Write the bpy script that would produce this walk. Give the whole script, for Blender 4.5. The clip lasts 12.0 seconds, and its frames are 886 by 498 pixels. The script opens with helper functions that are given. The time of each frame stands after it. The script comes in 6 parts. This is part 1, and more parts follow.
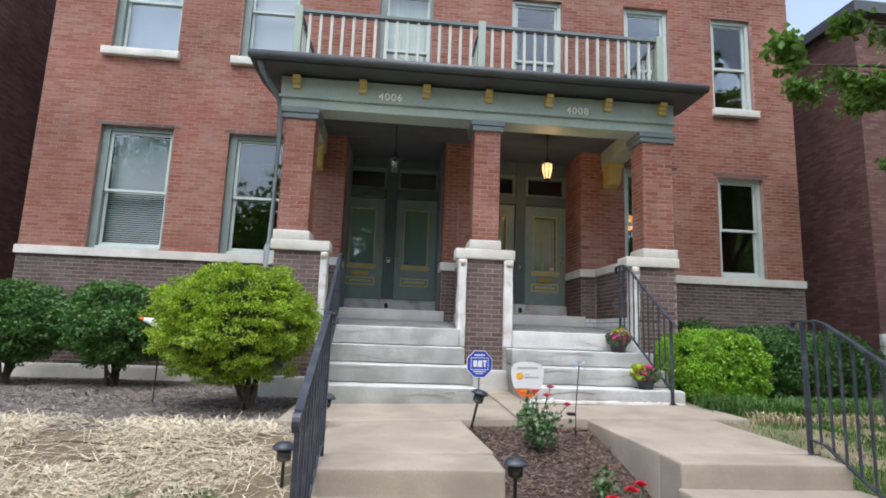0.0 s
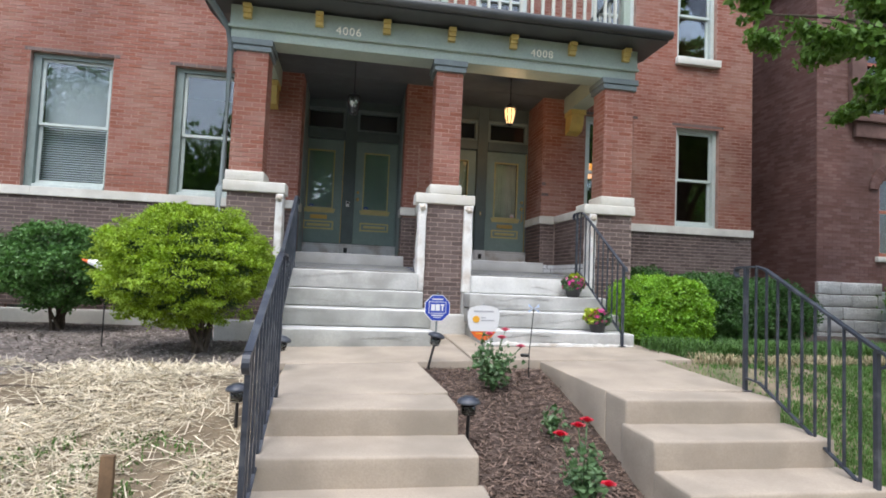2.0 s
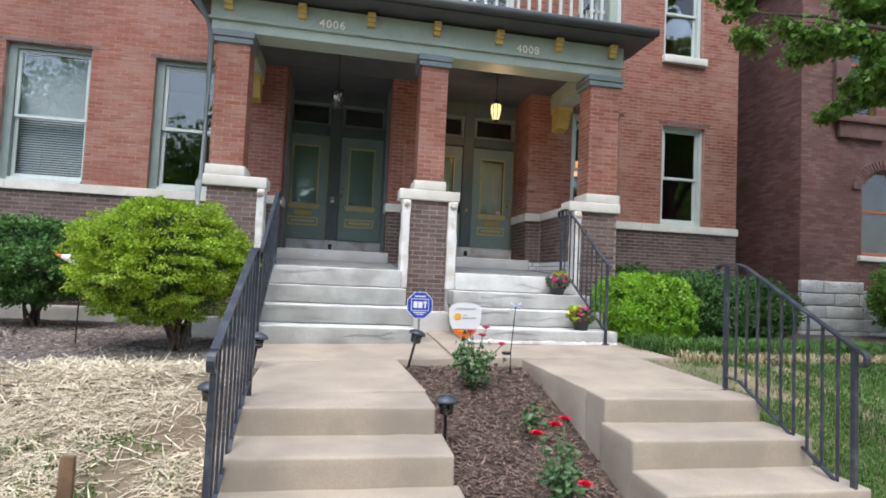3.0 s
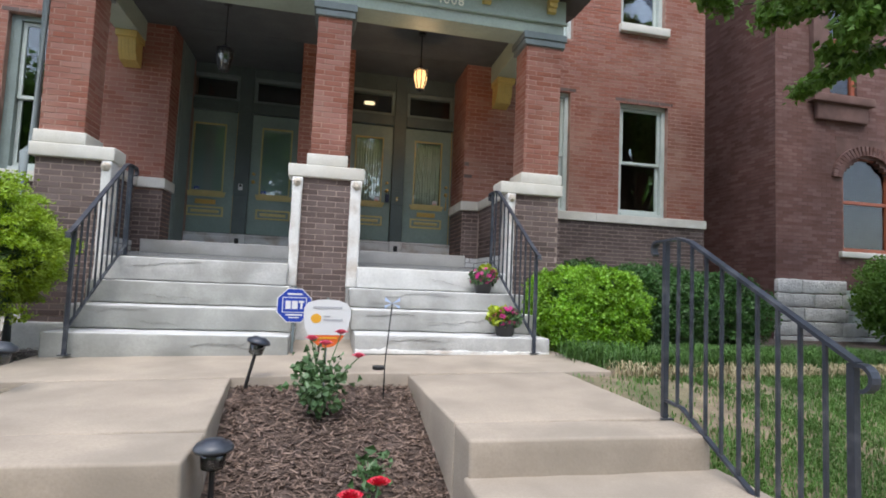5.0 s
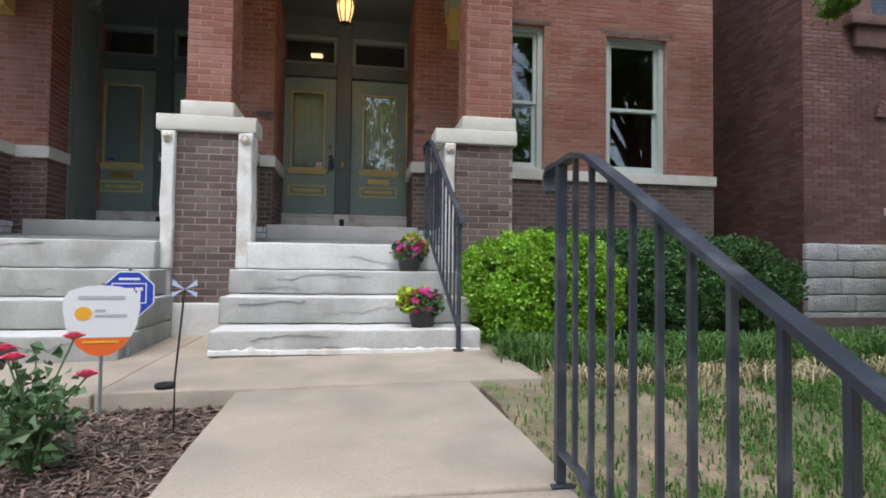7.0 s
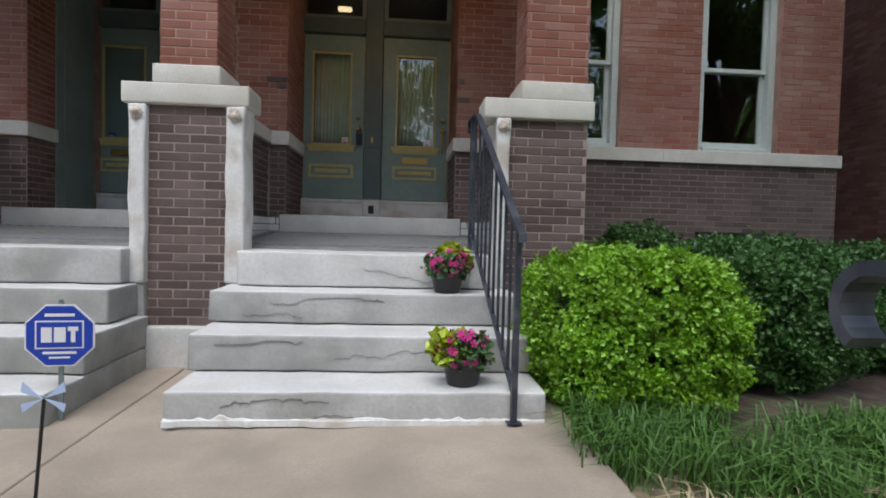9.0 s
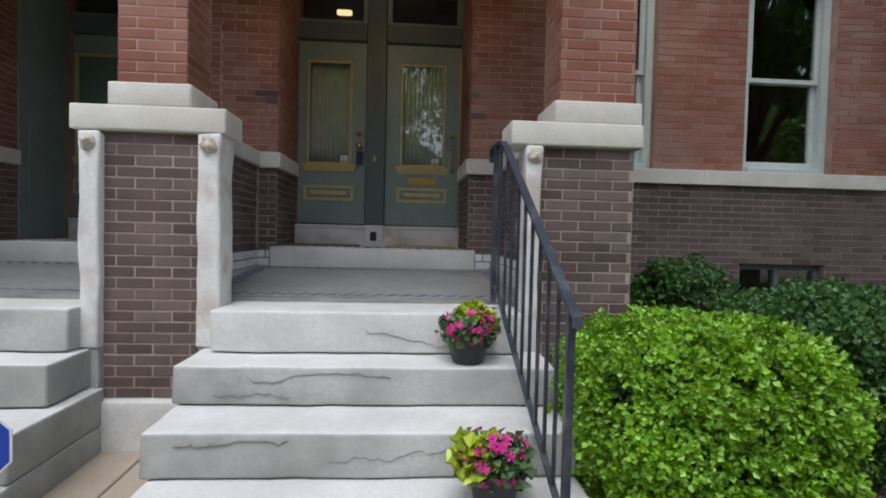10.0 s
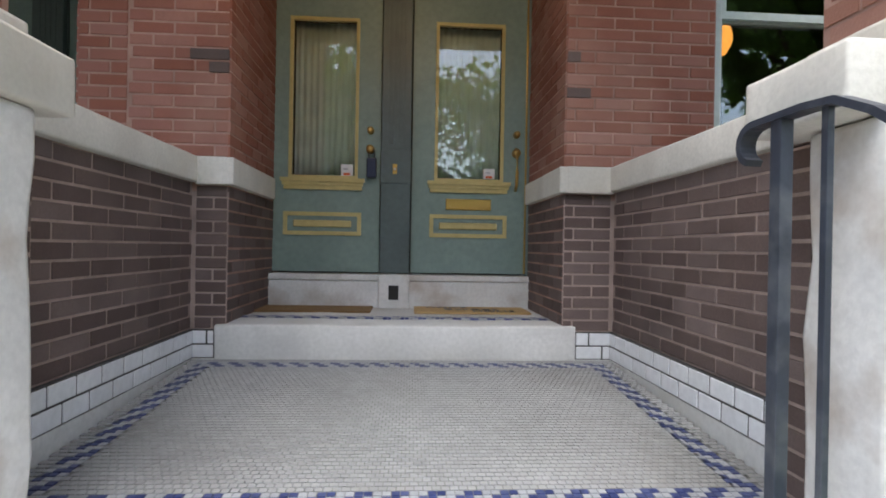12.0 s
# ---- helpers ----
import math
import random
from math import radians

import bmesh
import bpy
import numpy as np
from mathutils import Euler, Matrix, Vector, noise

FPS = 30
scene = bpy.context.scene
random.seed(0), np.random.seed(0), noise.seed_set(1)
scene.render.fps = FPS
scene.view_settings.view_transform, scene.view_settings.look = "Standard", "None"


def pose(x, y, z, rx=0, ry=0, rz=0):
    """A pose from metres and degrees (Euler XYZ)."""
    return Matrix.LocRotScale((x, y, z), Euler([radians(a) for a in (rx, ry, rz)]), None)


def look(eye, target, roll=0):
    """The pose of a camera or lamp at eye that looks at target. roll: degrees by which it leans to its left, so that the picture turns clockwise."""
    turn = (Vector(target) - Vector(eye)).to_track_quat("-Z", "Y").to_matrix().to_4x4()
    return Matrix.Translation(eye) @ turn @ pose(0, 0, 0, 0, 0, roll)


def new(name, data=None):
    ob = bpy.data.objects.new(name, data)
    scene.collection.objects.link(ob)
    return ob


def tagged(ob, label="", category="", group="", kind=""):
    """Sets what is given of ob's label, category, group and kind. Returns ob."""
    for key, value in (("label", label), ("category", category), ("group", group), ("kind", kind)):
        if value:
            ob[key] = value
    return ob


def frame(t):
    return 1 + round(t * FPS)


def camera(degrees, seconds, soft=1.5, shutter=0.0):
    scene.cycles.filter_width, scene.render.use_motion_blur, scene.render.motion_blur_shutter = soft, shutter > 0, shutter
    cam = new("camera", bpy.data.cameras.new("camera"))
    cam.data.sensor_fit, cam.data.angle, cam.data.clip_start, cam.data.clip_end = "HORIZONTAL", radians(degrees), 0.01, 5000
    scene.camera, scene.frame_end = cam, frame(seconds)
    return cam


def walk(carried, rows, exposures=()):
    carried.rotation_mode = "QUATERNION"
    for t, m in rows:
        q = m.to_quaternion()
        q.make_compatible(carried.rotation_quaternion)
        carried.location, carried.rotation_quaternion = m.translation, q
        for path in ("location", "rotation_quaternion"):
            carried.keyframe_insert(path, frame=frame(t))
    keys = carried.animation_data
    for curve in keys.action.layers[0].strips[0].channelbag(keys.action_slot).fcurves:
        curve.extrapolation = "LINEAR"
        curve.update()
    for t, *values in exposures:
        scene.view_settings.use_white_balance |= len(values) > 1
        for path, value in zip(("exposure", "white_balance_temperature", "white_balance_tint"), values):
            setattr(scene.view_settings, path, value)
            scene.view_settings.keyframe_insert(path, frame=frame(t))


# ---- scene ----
cam = camera(79.5, 12.0, 1.8)
PATH = [
    (0, (-0.9, -7.756, 0.792), (-0.727, -5.787, 1.096), 2.1),
    (0.5, (-0.872, -7.707, 0.783), (-0.654, -5.732, 1.01), 2.2),
    (1, (-0.852, -7.685, 0.773), (-0.594, -5.709, 0.953), 2.3),
    (1.5, (-0.851, -7.688, 0.768), (-0.564, -5.713, 0.908), 2.4),
    (2, (-0.851, -7.7, 0.769), (-0.528, -5.729, 0.881), 2.4),
    (2.5, (-0.839, -7.713, 0.774), (-0.496, -5.745, 0.873), 2.5),
    (4.5, (0.083, -6.822, 0.685), (0.489, -4.868, 0.82), 2.6),
    (5, (0.519, -6.43, 0.65), (0.93, -4.478, 0.788), 2.4),
    (5.5, (0.935, -6.065, 0.626), (1.339, -4.111, 0.763), 2.5),
    (6, (1.256, -5.716, 0.601), (1.688, -3.767, 0.736), 2.4),
    (6.5, (1.575, -5.500, 0.595), (2.070, -3.565, 0.717), 1.4),
    (7, (1.850, -5.240, 0.630), (2.163, -3.266, 0.695), 0.7),
    (9, (2.007, -3.986, 1.007), (2.157, -1.992, 0.94), 1.5),
    (9.5, (1.95, -3.678, 1.165), (2.114, -1.686, 1.092), 1.4),
    (10, (1.949, -3.279, 1.316), (2.093, -1.285, 1.253), 1.4),
    (10.5, (1.912, -2.835, 1.436), (2.041, -0.84, 1.388), 1.4),
    (11, (1.829, -2.325, 1.499), (1.942, -0.329, 1.477), 1.3),
    (11.5, (1.765, -1.645, 1.530), (1.870, 0.352, 1.525), 1.2),
    (12, (1.700, -1.040, 1.570), (1.828, 0.956, 1.565), 1.0),
]
EXPOSURES = [(0, 1.18), (2.5, 1.34), (4.5, 1.26), (5.5, 1.15), (7, 1.03), (9, 0.66), (9.5, 0.67), (10, 0.7), (10.5, 0.84), (11, 1.05), (11.5, 1.2), (12, 1.72)]
walk(cam, [(t, look(eye, target, roll)) for t, eye, target, roll in PATH], EXPOSURES)

# ---- world and sun: a bright overcast day ----
world = bpy.data.worlds.new("sky")
scene.world = world
world.use_nodes = True
wn = world.node_tree
sky = wn.nodes.new("ShaderNodeTexSky")
sky.sky_type, sky.sun_disc = "NISHITA", False
sky.sun_elevation, sky.sun_rotation = radians(63), radians(197)
sky.air_density, sky.dust_density, sky.ozone_density = 1.0, 1.6, 1.2
cloud = wn.nodes.new("ShaderNodeHueSaturation")
cloud.inputs["Saturation"].default_value = 0.72
wn.links.new(sky.outputs[0], cloud.inputs["Color"])
wn.links.new(cloud.outputs[0], wn.nodes["Background"].inputs[0])
wn.nodes["Background"].inputs[1].default_value = 0.15
sun = new("sun", bpy.data.lights.new("sun", "SUN"))
sun.data.energy, sun.data.angle, sun.data.color = 1.15, radians(45), (0.985, 0.985, 1.0)
sun.matrix_world = look((-3.0, -9.6, 19.6), (0, 0, 0))


# ---- materials ----
def material(name, colour, rough=0.8, metal=0.0, vary=0.25, scale=6.0, fine=60.0, bump=0.25, depth=0.004,
             stain=None, stain_amount=0.3, stain_scale=1.3, random_piece=0.0, island=False, spec=0.5, thin=0.0):
    """Two scales of tone, an optional stain colour, fine relief, and tone by piece."""
    m = bpy.data.materials.new(name)
    m.use_nodes = True
    nt = m.node_tree
    bsdf = nt.nodes["Principled BSDF"]
    bsdf.inputs["Roughness"].default_value = rough
    bsdf.inputs["Metallic"].default_value = metal
    bsdf.inputs["Specular IOR Level"].default_value = spec
    co = nt.nodes.new("ShaderNodeTexCoord")
    geo = nt.nodes.new("ShaderNodeNewGeometry")
    pos = geo.outputs["Position"]

    def noise_at(s, detail=4.0):
        n = nt.nodes.new("ShaderNodeTexNoise")
        n.inputs["Scale"].default_value, n.inputs["Detail"].default_value = s, detail
        nt.links.new(pos, n.inputs["Vector"])
        return n.outputs["Fac"]

    def mixed(fac, a, b):
        x = nt.nodes.new("ShaderNodeMix")
        x.data_type = "RGBA"
        if isinstance(fac, float):
            x.inputs["Factor"].default_value = fac
        else:
            nt.links.new(fac, x.inputs["Factor"])
        for sock, v in ((x.inputs["A"], a), (x.inputs["B"], b)):
            if isinstance(v, tuple):
                sock.default_value = (*v, 1)
            else:
                nt.links.new(v, sock)
        return x.outputs["Result"]

    def ramp(value, lo, hi, low=0.0, high=1.0):
        r = nt.nodes.new("ShaderNodeMapRange")
        nt.links.new(value, r.inputs["Value"])
        for k, v in (("From Min", lo), ("From Max", hi), ("To Min", low), ("To Max", high)):
            r.inputs[k].default_value = v
        return r.outputs["Result"]

    dark = tuple(c * (1 - vary) for c in colour)
    light = tuple(min(1, c * (1 + vary)) for c in colour)
    n1, n2 = noise_at(scale), noise_at(fine)
    c = mixed(ramp(n1, 0.3, 0.7), dark, light)
    c = mixed(ramp(n2, 0.35, 0.75, 0.0, 0.35), c, tuple(v * 0.62 for v in colour))
    if stain:
        c = mixed(ramp(noise_at(stain_scale, 6.0), 0.5, 0.68, 0.0, stain_amount), c, stain)
    if random_piece:
        if island:
            r = geo.outputs["Random Per Island"]
        else:
            oi = nt.nodes.new("ShaderNodeObjectInfo")
            r = oi.outputs["Random"]
        hsv = nt.nodes.new("ShaderNodeHueSaturation")
        nt.links.new(c, hsv.inputs["Color"])
        nt.links.new(ramp(r, 0, 1, 1 - random_piece, 1 + random_piece), hsv.inputs["Value"])
        nt.links.new(ramp(r, 0, 1, 1.12, 0.88), hsv.inputs["Saturation"])
        c = hsv.outputs["Color"]
    nt.links.new(c, bsdf.inputs["Base Color"])
    if thin:
        tr = nt.nodes.new("ShaderNodeBsdfTranslucent")
        mx = nt.nodes.new("ShaderNodeMixShader")
        mx.inputs[0].default_value = thin
        nt.links.new(c, tr.inputs[0])
        nt.links.new(bsdf.outputs[0], mx.inputs[1])
        nt.links.new(tr.outputs[0], mx.inputs[2])
        nt.links.new(mx.outputs[0], nt.nodes["Material Output"].inputs[0])
    if bump:
        b = nt.nodes.new("ShaderNodeBump")
        b.inputs["Strength"].default_value, b.inputs["Distance"].default_value = bump, depth
        nt.links.new(n2, b.inputs["Height"])
        nt.links.new(b.outputs["Normal"], bsdf.inputs["Normal"])
    return m


def plain(name, colour, rough=0.5, metal=0.0, glow=0.0, glow_colour=None, clear=0.0):
    m = bpy.data.materials.new(name)
    m.use_nodes = True
    b = m.node_tree.nodes["Principled BSDF"]
    b.inputs["Base Color"].default_value = (*colour, 1)
    b.inputs["Roughness"].default_value, b.inputs["Metallic"].default_value = rough, metal
    b.inputs["Transmission Weight"].default_value = clear
    if glow:
        b.inputs["Emission Color"].default_value = (*(glow_colour or colour), 1)
        b.inputs["Emission Strength"].default_value = glow
    return m


BRICK_RED = material("red_brick", (0.265, 0.105, 0.073), 0.85, vary=0.2, scale=2.2, fine=120, bump=0.4, random_piece=0.17, stain=(0.36, 0.22, 0.17), stain_amount=0.4)
BRICK_RED_JOINED = material("red_brick_joined", (0.265, 0.105, 0.073), 0.85, vary=0.24, scale=0.7, fine=120, bump=0.4, random_piece=0.13, island=True, stain=(0.36, 0.22, 0.17), stain_amount=0.4)
BRICK_BROWN = material("brown_brick", (0.125, 0.088, 0.078), 0.75, vary=0.25, scale=3.0, fine=120, bump=0.5, random_piece=0.3)
BRICK_BROWN_JOINED = material("brown_brick_joined", (0.125, 0.088, 0.078), 0.75, vary=0.25, scale=1.5, fine=120, bump=0.5, random_piece=0.3, island=True)
MORTAR_RED = material("red_mortar", (0.38, 0.235, 0.19), 0.95, vary=0.3, scale=5)
MORTAR_PALE = material("pink_mortar", (0.34, 0.26, 0.225), 0.95, vary=0.25, scale=5)
BRICK_DARK = material("dark_red_brick", (0.175, 0.09, 0.076), 0.88, vary=0.3, scale=0.8, fine=90, bump=0.4, random_piece=0.2, island=True)
MORTAR_DARK = material("dark_mortar", (0.15, 0.086, 0.073), 0.95, vary=0.3, scale=3)
LIMESTONE = material("pale_limestone", (0.66, 0.64, 0.58), 0.85, vary=0.12, scale=3, fine=70, bump=0.3, stain=(0.42, 0.38, 0.30), stain_amount=0.45)
PAINTED_STONE = material("white_painted_stone", (0.72, 0.71, 0.68), 0.75, vary=0.1, scale=5, fine=50, bump=0.45, stain=(0.40, 0.32, 0.25), stain_amount=0.7, stain_scale=3.4)
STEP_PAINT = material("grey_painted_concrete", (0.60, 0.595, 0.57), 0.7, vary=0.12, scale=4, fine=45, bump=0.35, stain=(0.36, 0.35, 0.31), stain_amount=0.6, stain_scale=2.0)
# weathered grey; as riser tone it also paints in the weaker light on uprights
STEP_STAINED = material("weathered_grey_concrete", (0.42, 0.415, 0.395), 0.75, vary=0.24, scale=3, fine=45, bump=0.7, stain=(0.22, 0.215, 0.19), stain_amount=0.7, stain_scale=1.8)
CARVED = material("weathered_brown_stone", (0.60, 0.53, 0.44), 0.9, vary=0.35, scale=25, fine=80, bump=0.8, depth=0.01)
STEP_OLD = material("old_bare_grey_concrete", (0.35, 0.35, 0.325), 0.8, vary=0.25, scale=2.5, fine=40, bump=0.6, stain=(0.19, 0.195, 0.17), stain_amount=0.7, stain_scale=1.6)
CONCRETE = material("tan_concrete", (0.375, 0.315, 0.25), 0.88, vary=0.16, scale=2.4, fine=75, bump=0.4, depth=0.003, stain=(0.26, 0.225, 0.18), stain_amount=0.6, stain_scale=1.7)
SAGE = material("sage_green_paint", (0.23, 0.31, 0.275), 0.45, vary=0.08, scale=3, fine=30, bump=0.06)
DARK_GREEN = material("dark_grey_green_paint", (0.095, 0.125, 0.12), 0.45, vary=0.12, scale=4, fine=30, bump=0.08)
BEAM_GREEN = material("pale_sage_paint", (0.36, 0.43, 0.36), 0.55, vary=0.08, scale=3, fine=30, bump=0.08, stain=(0.24, 0.28, 0.24), stain_amount=0.4)
CAP_GREY = material("slate_grey_paint", (0.15, 0.185, 0.19), 0.55, vary=0.12, scale=4, fine=30, bump=0.08)
YELLOW = material("mustard_yellow_paint", (0.56, 0.42, 0.13), 0.5, vary=0.1, scale=6, fine=30, bump=0.06)
CREAM = material("ochre_trim_paint", (0.58, 0.48, 0.20), 0.5, vary=0.08, scale=6, fine=30, bump=0.05)
PORCH_DARK = material("dark_porch_boards", (0.10, 0.108, 0.112), 0.6, vary=0.15, scale=3, fine=30, bump=0.1)
GUTTER = material("dark_grey_gutter_paint", (0.075, 0.08, 0.082), 0.5, vary=0.15, scale=3, fine=30, bump=0.08)
FRAME_PALE = material("pale_grey_green_sash_paint", (0.52, 0.58, 0.55), 0.5, vary=0.06, scale=4, fine=30, bump=0.05)
CASING = material("grey_green_casing_paint", (0.20, 0.25, 0.235), 0.55, vary=0.1, scale=4, fine=30, bump=0.05)
BALUSTER = material("pale_baluster_paint", (0.55, 0.57, 0.50), 0.55, vary=0.08, scale=6, fine=40, bump=0.05)
IRON = material("dark_blue_grey_iron", (0.032, 0.038, 0.052), 0.38, vary=0.2, scale=8, fine=80, bump=0.12, stain=(0.16, 0.17, 0.18), stain_amount=0.35, stain_scale=9)
BRASS = plain("brass", (0.62, 0.40, 0.13), 0.28, 1.0)
BLACK = plain("black_plastic", (0.012, 0.012, 0.013), 0.4)
NAVY = plain("navy_lock_box", (0.012, 0.02, 0.06), 0.4)
WHITE = plain("white_plastic", (0.75, 0.75, 0.74), 0.4)
WHITE_TILE = material("glazed_white_tile", (0.74, 0.75, 0.76), 0.25, vary=0.04, scale=5, fine=30, bump=0.02, random_piece=0.05)
FLOOR_GROUT = material("grey_floor_grout", (0.245, 0.24, 0.225), 0.9)
GROUT = material("dark_grout", (0.06, 0.057, 0.054), 0.9)
MOSAIC = material("grey_mosaic_tile", (0.35, 0.352, 0.34), 0.55, vary=0.1, scale=2, fine=18, bump=0.05, random_piece=0.06, island=True, stain=(0.24, 0.23, 0.21), stain_amount=0.5)
MOSAIC_BLUE = material("blue_mosaic_tile", (0.045, 0.06, 0.16), 0.45, vary=0.15, scale=6, random_piece=0.2, island=True)
MOSAIC_PALE = material("white_mosaic_tile", (0.36, 0.37, 0.38), 0.5, vary=0.1, scale=6, random_piece=0.1, island=True)
# near-black colour paints the darkness of unlit rooms onto unseen inner walls
UNLIT_ROOM = plain("unlit_room_near_black", (0.012, 0.012, 0.012), 0.9)
CURTAIN = material("pale_lace_curtain", (0.68, 0.70, 0.60), 0.9, vary=0.15, scale=9, fine=150, bump=0.1)
BLIND = material("white_blind_slat", (0.74, 0.75, 0.80), 0.6, vary=0.04, scale=4, bump=0.0)
SHADE = material("pale_blue_roller_shade", (0.50, 0.56, 0.66), 0.8, vary=0.05, scale=2, bump=0.03)
GREY_SOIL = material("grey_wood_mulch_soil", (0.155, 0.13, 0.115), 0.95, vary=0.45, scale=8, fine=70, bump=0.9, depth=0.02, stain=(0.09, 0.07, 0.055), stain_amount=0.6, stain_scale=1.6)
GREY_CHIP = material("grey_wood_chip", (0.24, 0.205, 0.18), 0.9, vary=0.3, scale=20, random_piece=0.7, island=True)
SOIL = material("brown_mulch_soil", (0.105, 0.074, 0.060), 0.95, vary=0.45, scale=9, fine=90, bump=0.9, depth=0.02)
STRAW_GROUND = material("straw_covered_soil", (0.22, 0.17, 0.11), 0.95, vary=0.35, scale=4, fine=70, bump=0.9, depth=0.02, stain=(0.13, 0.095, 0.06), stain_amount=0.6, stain_scale=2.2)
LAWN = material("thin_lawn_soil", (0.24, 0.19, 0.125), 0.95, vary=0.45, scale=7, fine=60, bump=0.8, depth=0.02, stain=(0.12, 0.13, 0.06), stain_amount=0.7, stain_scale=1.3)
ASPHALT = material("asphalt", (0.05, 0.05, 0.052), 0.9, vary=0.2, scale=2, fine=150, bump=0.4)
CHIP = material("mulch_chip", (0.17, 0.115, 0.088), 0.9, vary=0.35, scale=20, random_piece=0.75, island=True)
STRAW = material("dry_straw", (0.66, 0.575, 0.42), 0.8, vary=0.2, scale=20, random_piece=0.35, island=True)
BLADE = material("grass_blade", (0.11, 0.22, 0.045), 0.6, vary=0.3, scale=2, random_piece=0.45, island=True, thin=0.3)
LIRIOPE = material("lily_turf_leaf", (0.07, 0.16, 0.028), 0.5, vary=0.25, scale=4, random_piece=0.4, island=True)
LIRIOPE_DRY = material("dry_lily_turf_leaf", (0.40, 0.34, 0.20), 0.7, vary=0.2, scale=4, random_piece=0.3, island=True)
LEAF_BRIGHT = material("bright_yew_leaf", (0.33, 0.48, 0.035), 0.5, vary=0.3, scale=4, random_piece=0.45, island=True, thin=0.3)
LEAF_HEDGE = material("bright_hedge_leaf", (0.24, 0.46, 0.03), 0.42, vary=0.3, scale=4, random_piece=0.45, island=True, thin=0.3)
LEAF_MID = material("boxwood_leaf", (0.085, 0.20, 0.04), 0.45, vary=0.25, scale=3, random_piece=0.4, island=True, thin=0.25)
# own colour of the dark bushes; inside brighter ones it is painted shade
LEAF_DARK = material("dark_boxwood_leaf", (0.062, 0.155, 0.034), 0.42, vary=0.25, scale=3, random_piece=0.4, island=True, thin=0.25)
LEAF_TREE = material("street_tree_leaf", (0.15, 0.29, 0.045), 0.5, vary=0.25, scale=3, random_piece=0.4, island=True, thin=0.4)
LEAF_ROSE = material("rose_leaf", (0.085, 0.165, 0.06), 0.45, vary=0.25, scale=6, random_piece=0.35, island=True)
LEAF_LIME = material("lime_coleus_leaf", (0.34, 0.42, 0.02), 0.5, vary=0.2, scale=8, random_piece=0.25, island=True)
BARK = material("grey_brown_bark", (0.10, 0.075, 0.055), 0.95, vary=0.3, scale=12, fine=60, bump=0.8, depth=0.01)
PETAL_RED = material("red_rose_petal", (0.62, 0.02, 0.05), 0.5, vary=0.15, scale=20, random_piece=0.2, island=True)
PETAL_PINK = material("pink_rose_petal", (0.75, 0.16, 0.24), 0.5, vary=0.15, scale=20, random_piece=0.2, island=True)
PETAL_MAGENTA = material("magenta_impatiens_petal", (0.62, 0.045, 0.26), 0.5, vary=0.2, scale=20, random_piece=0.3, island=True)
POT = plain("dark_plastic_pot", (0.022, 0.02, 0.02), 0.45)
WOOD_STAKE = material("weathered_wood", (0.16, 0.10, 0.055), 0.9, vary=0.3, scale=10)
MAT_BROWN = material("brown_coir", (0.20, 0.12, 0.05), 0.95, vary=0.15, scale=10, fine=200, bump=0.5)
MAT_TAN = material("tan_coir", (0.46, 0.31, 0.14), 0.95, vary=0.12, scale=10, fine=200, bump=0.5)
SIGN_BLUE = plain("sign_blue", (0.015, 0.05, 0.36), 0.4)
SIGN_WHITE = plain("sign_white", (0.72, 0.72, 0.72), 0.4)
SIGN_GREY = plain("sign_grey_print", (0.42, 0.42, 0.44), 0.5)
SIGN_ORANGE = plain("sign_orange", (0.75, 0.14, 0.03), 0.4)
SIGN_YELLOW = plain("sign_amber", (0.80, 0.40, 0.04), 0.4)
ROUGH_STONE = material("rough_pale_limestone", (0.58, 0.57, 0.54), 0.9, vary=0.2, scale=4, fine=25, bump=0.9, depth=0.03, random_piece=0.2)
ORANGE_TRIM = material("orange_window_trim", (0.36, 0.10, 0.05), 0.5, vary=0.1, scale=5)
GLOBE = plain("amber_paper_globe", (0.7, 0.32, 0.08), 0.8, glow=0.5, glow_colour=(1.0, 0.36, 0.06))
WARM = plain("warm_lamp_glass", (1.0, 0.7, 0.35), 0.5, glow=9.0, glow_colour=(1.0, 0.55, 0.2))
HALL_GLOW = plain("warm_hall_lamp_shade", (0.9, 0.7, 0.5), 0.5, glow=0.9, glow_colour=(1.0, 0.7, 0.4))
LIT_ROOM = plain("lit_bulb", (1.0, 0.8, 0.6), 0.5, glow=3.0, glow_colour=(1.0, 0.75, 0.45))


def glass_material(name, tint=(0.9, 0.95, 0.95), rough=0.0, mix=0.0):
    """A pane: clear to look through, with a mirror's gloss that grows at a slant."""
    m = bpy.data.materials.new(name)
    m.use_nodes = True
    nt = m.node_tree
    for n in list(nt.nodes):
        nt.nodes.remove(n)
    out = nt.nodes.new("ShaderNodeOutputMaterial")
    clear = nt.nodes.new("ShaderNodeBsdfTransparent")
    clear.inputs[0].default_value = (*tint, 1)
    gloss = nt.nodes.new("ShaderNodeBsdfGlossy")
    gloss.inputs["Roughness"].default_value = rough
    fres = nt.nodes.new("ShaderNodeFresnel")
    fres.inputs[0].default_value = 1.5
    lift = nt.nodes.new("ShaderNodeMath")
    lift.operation = "ADD"
    lift.inputs[1].default_value = mix
    nt.links.new(fres.outputs[0], lift.inputs[0])
    sh = nt.nodes.new("ShaderNodeMixShader")
    nt.links.new(lift.outputs[0], sh.inputs[0])
    nt.links.new(clear.outputs[0], sh.inputs[1])
    nt.links.new(gloss.outputs[0], sh.inputs[2])
    nt.links.new(sh.outputs[0], out.inputs[0])
    return m


GLASS = glass_material("window_glass", mix=0.05)
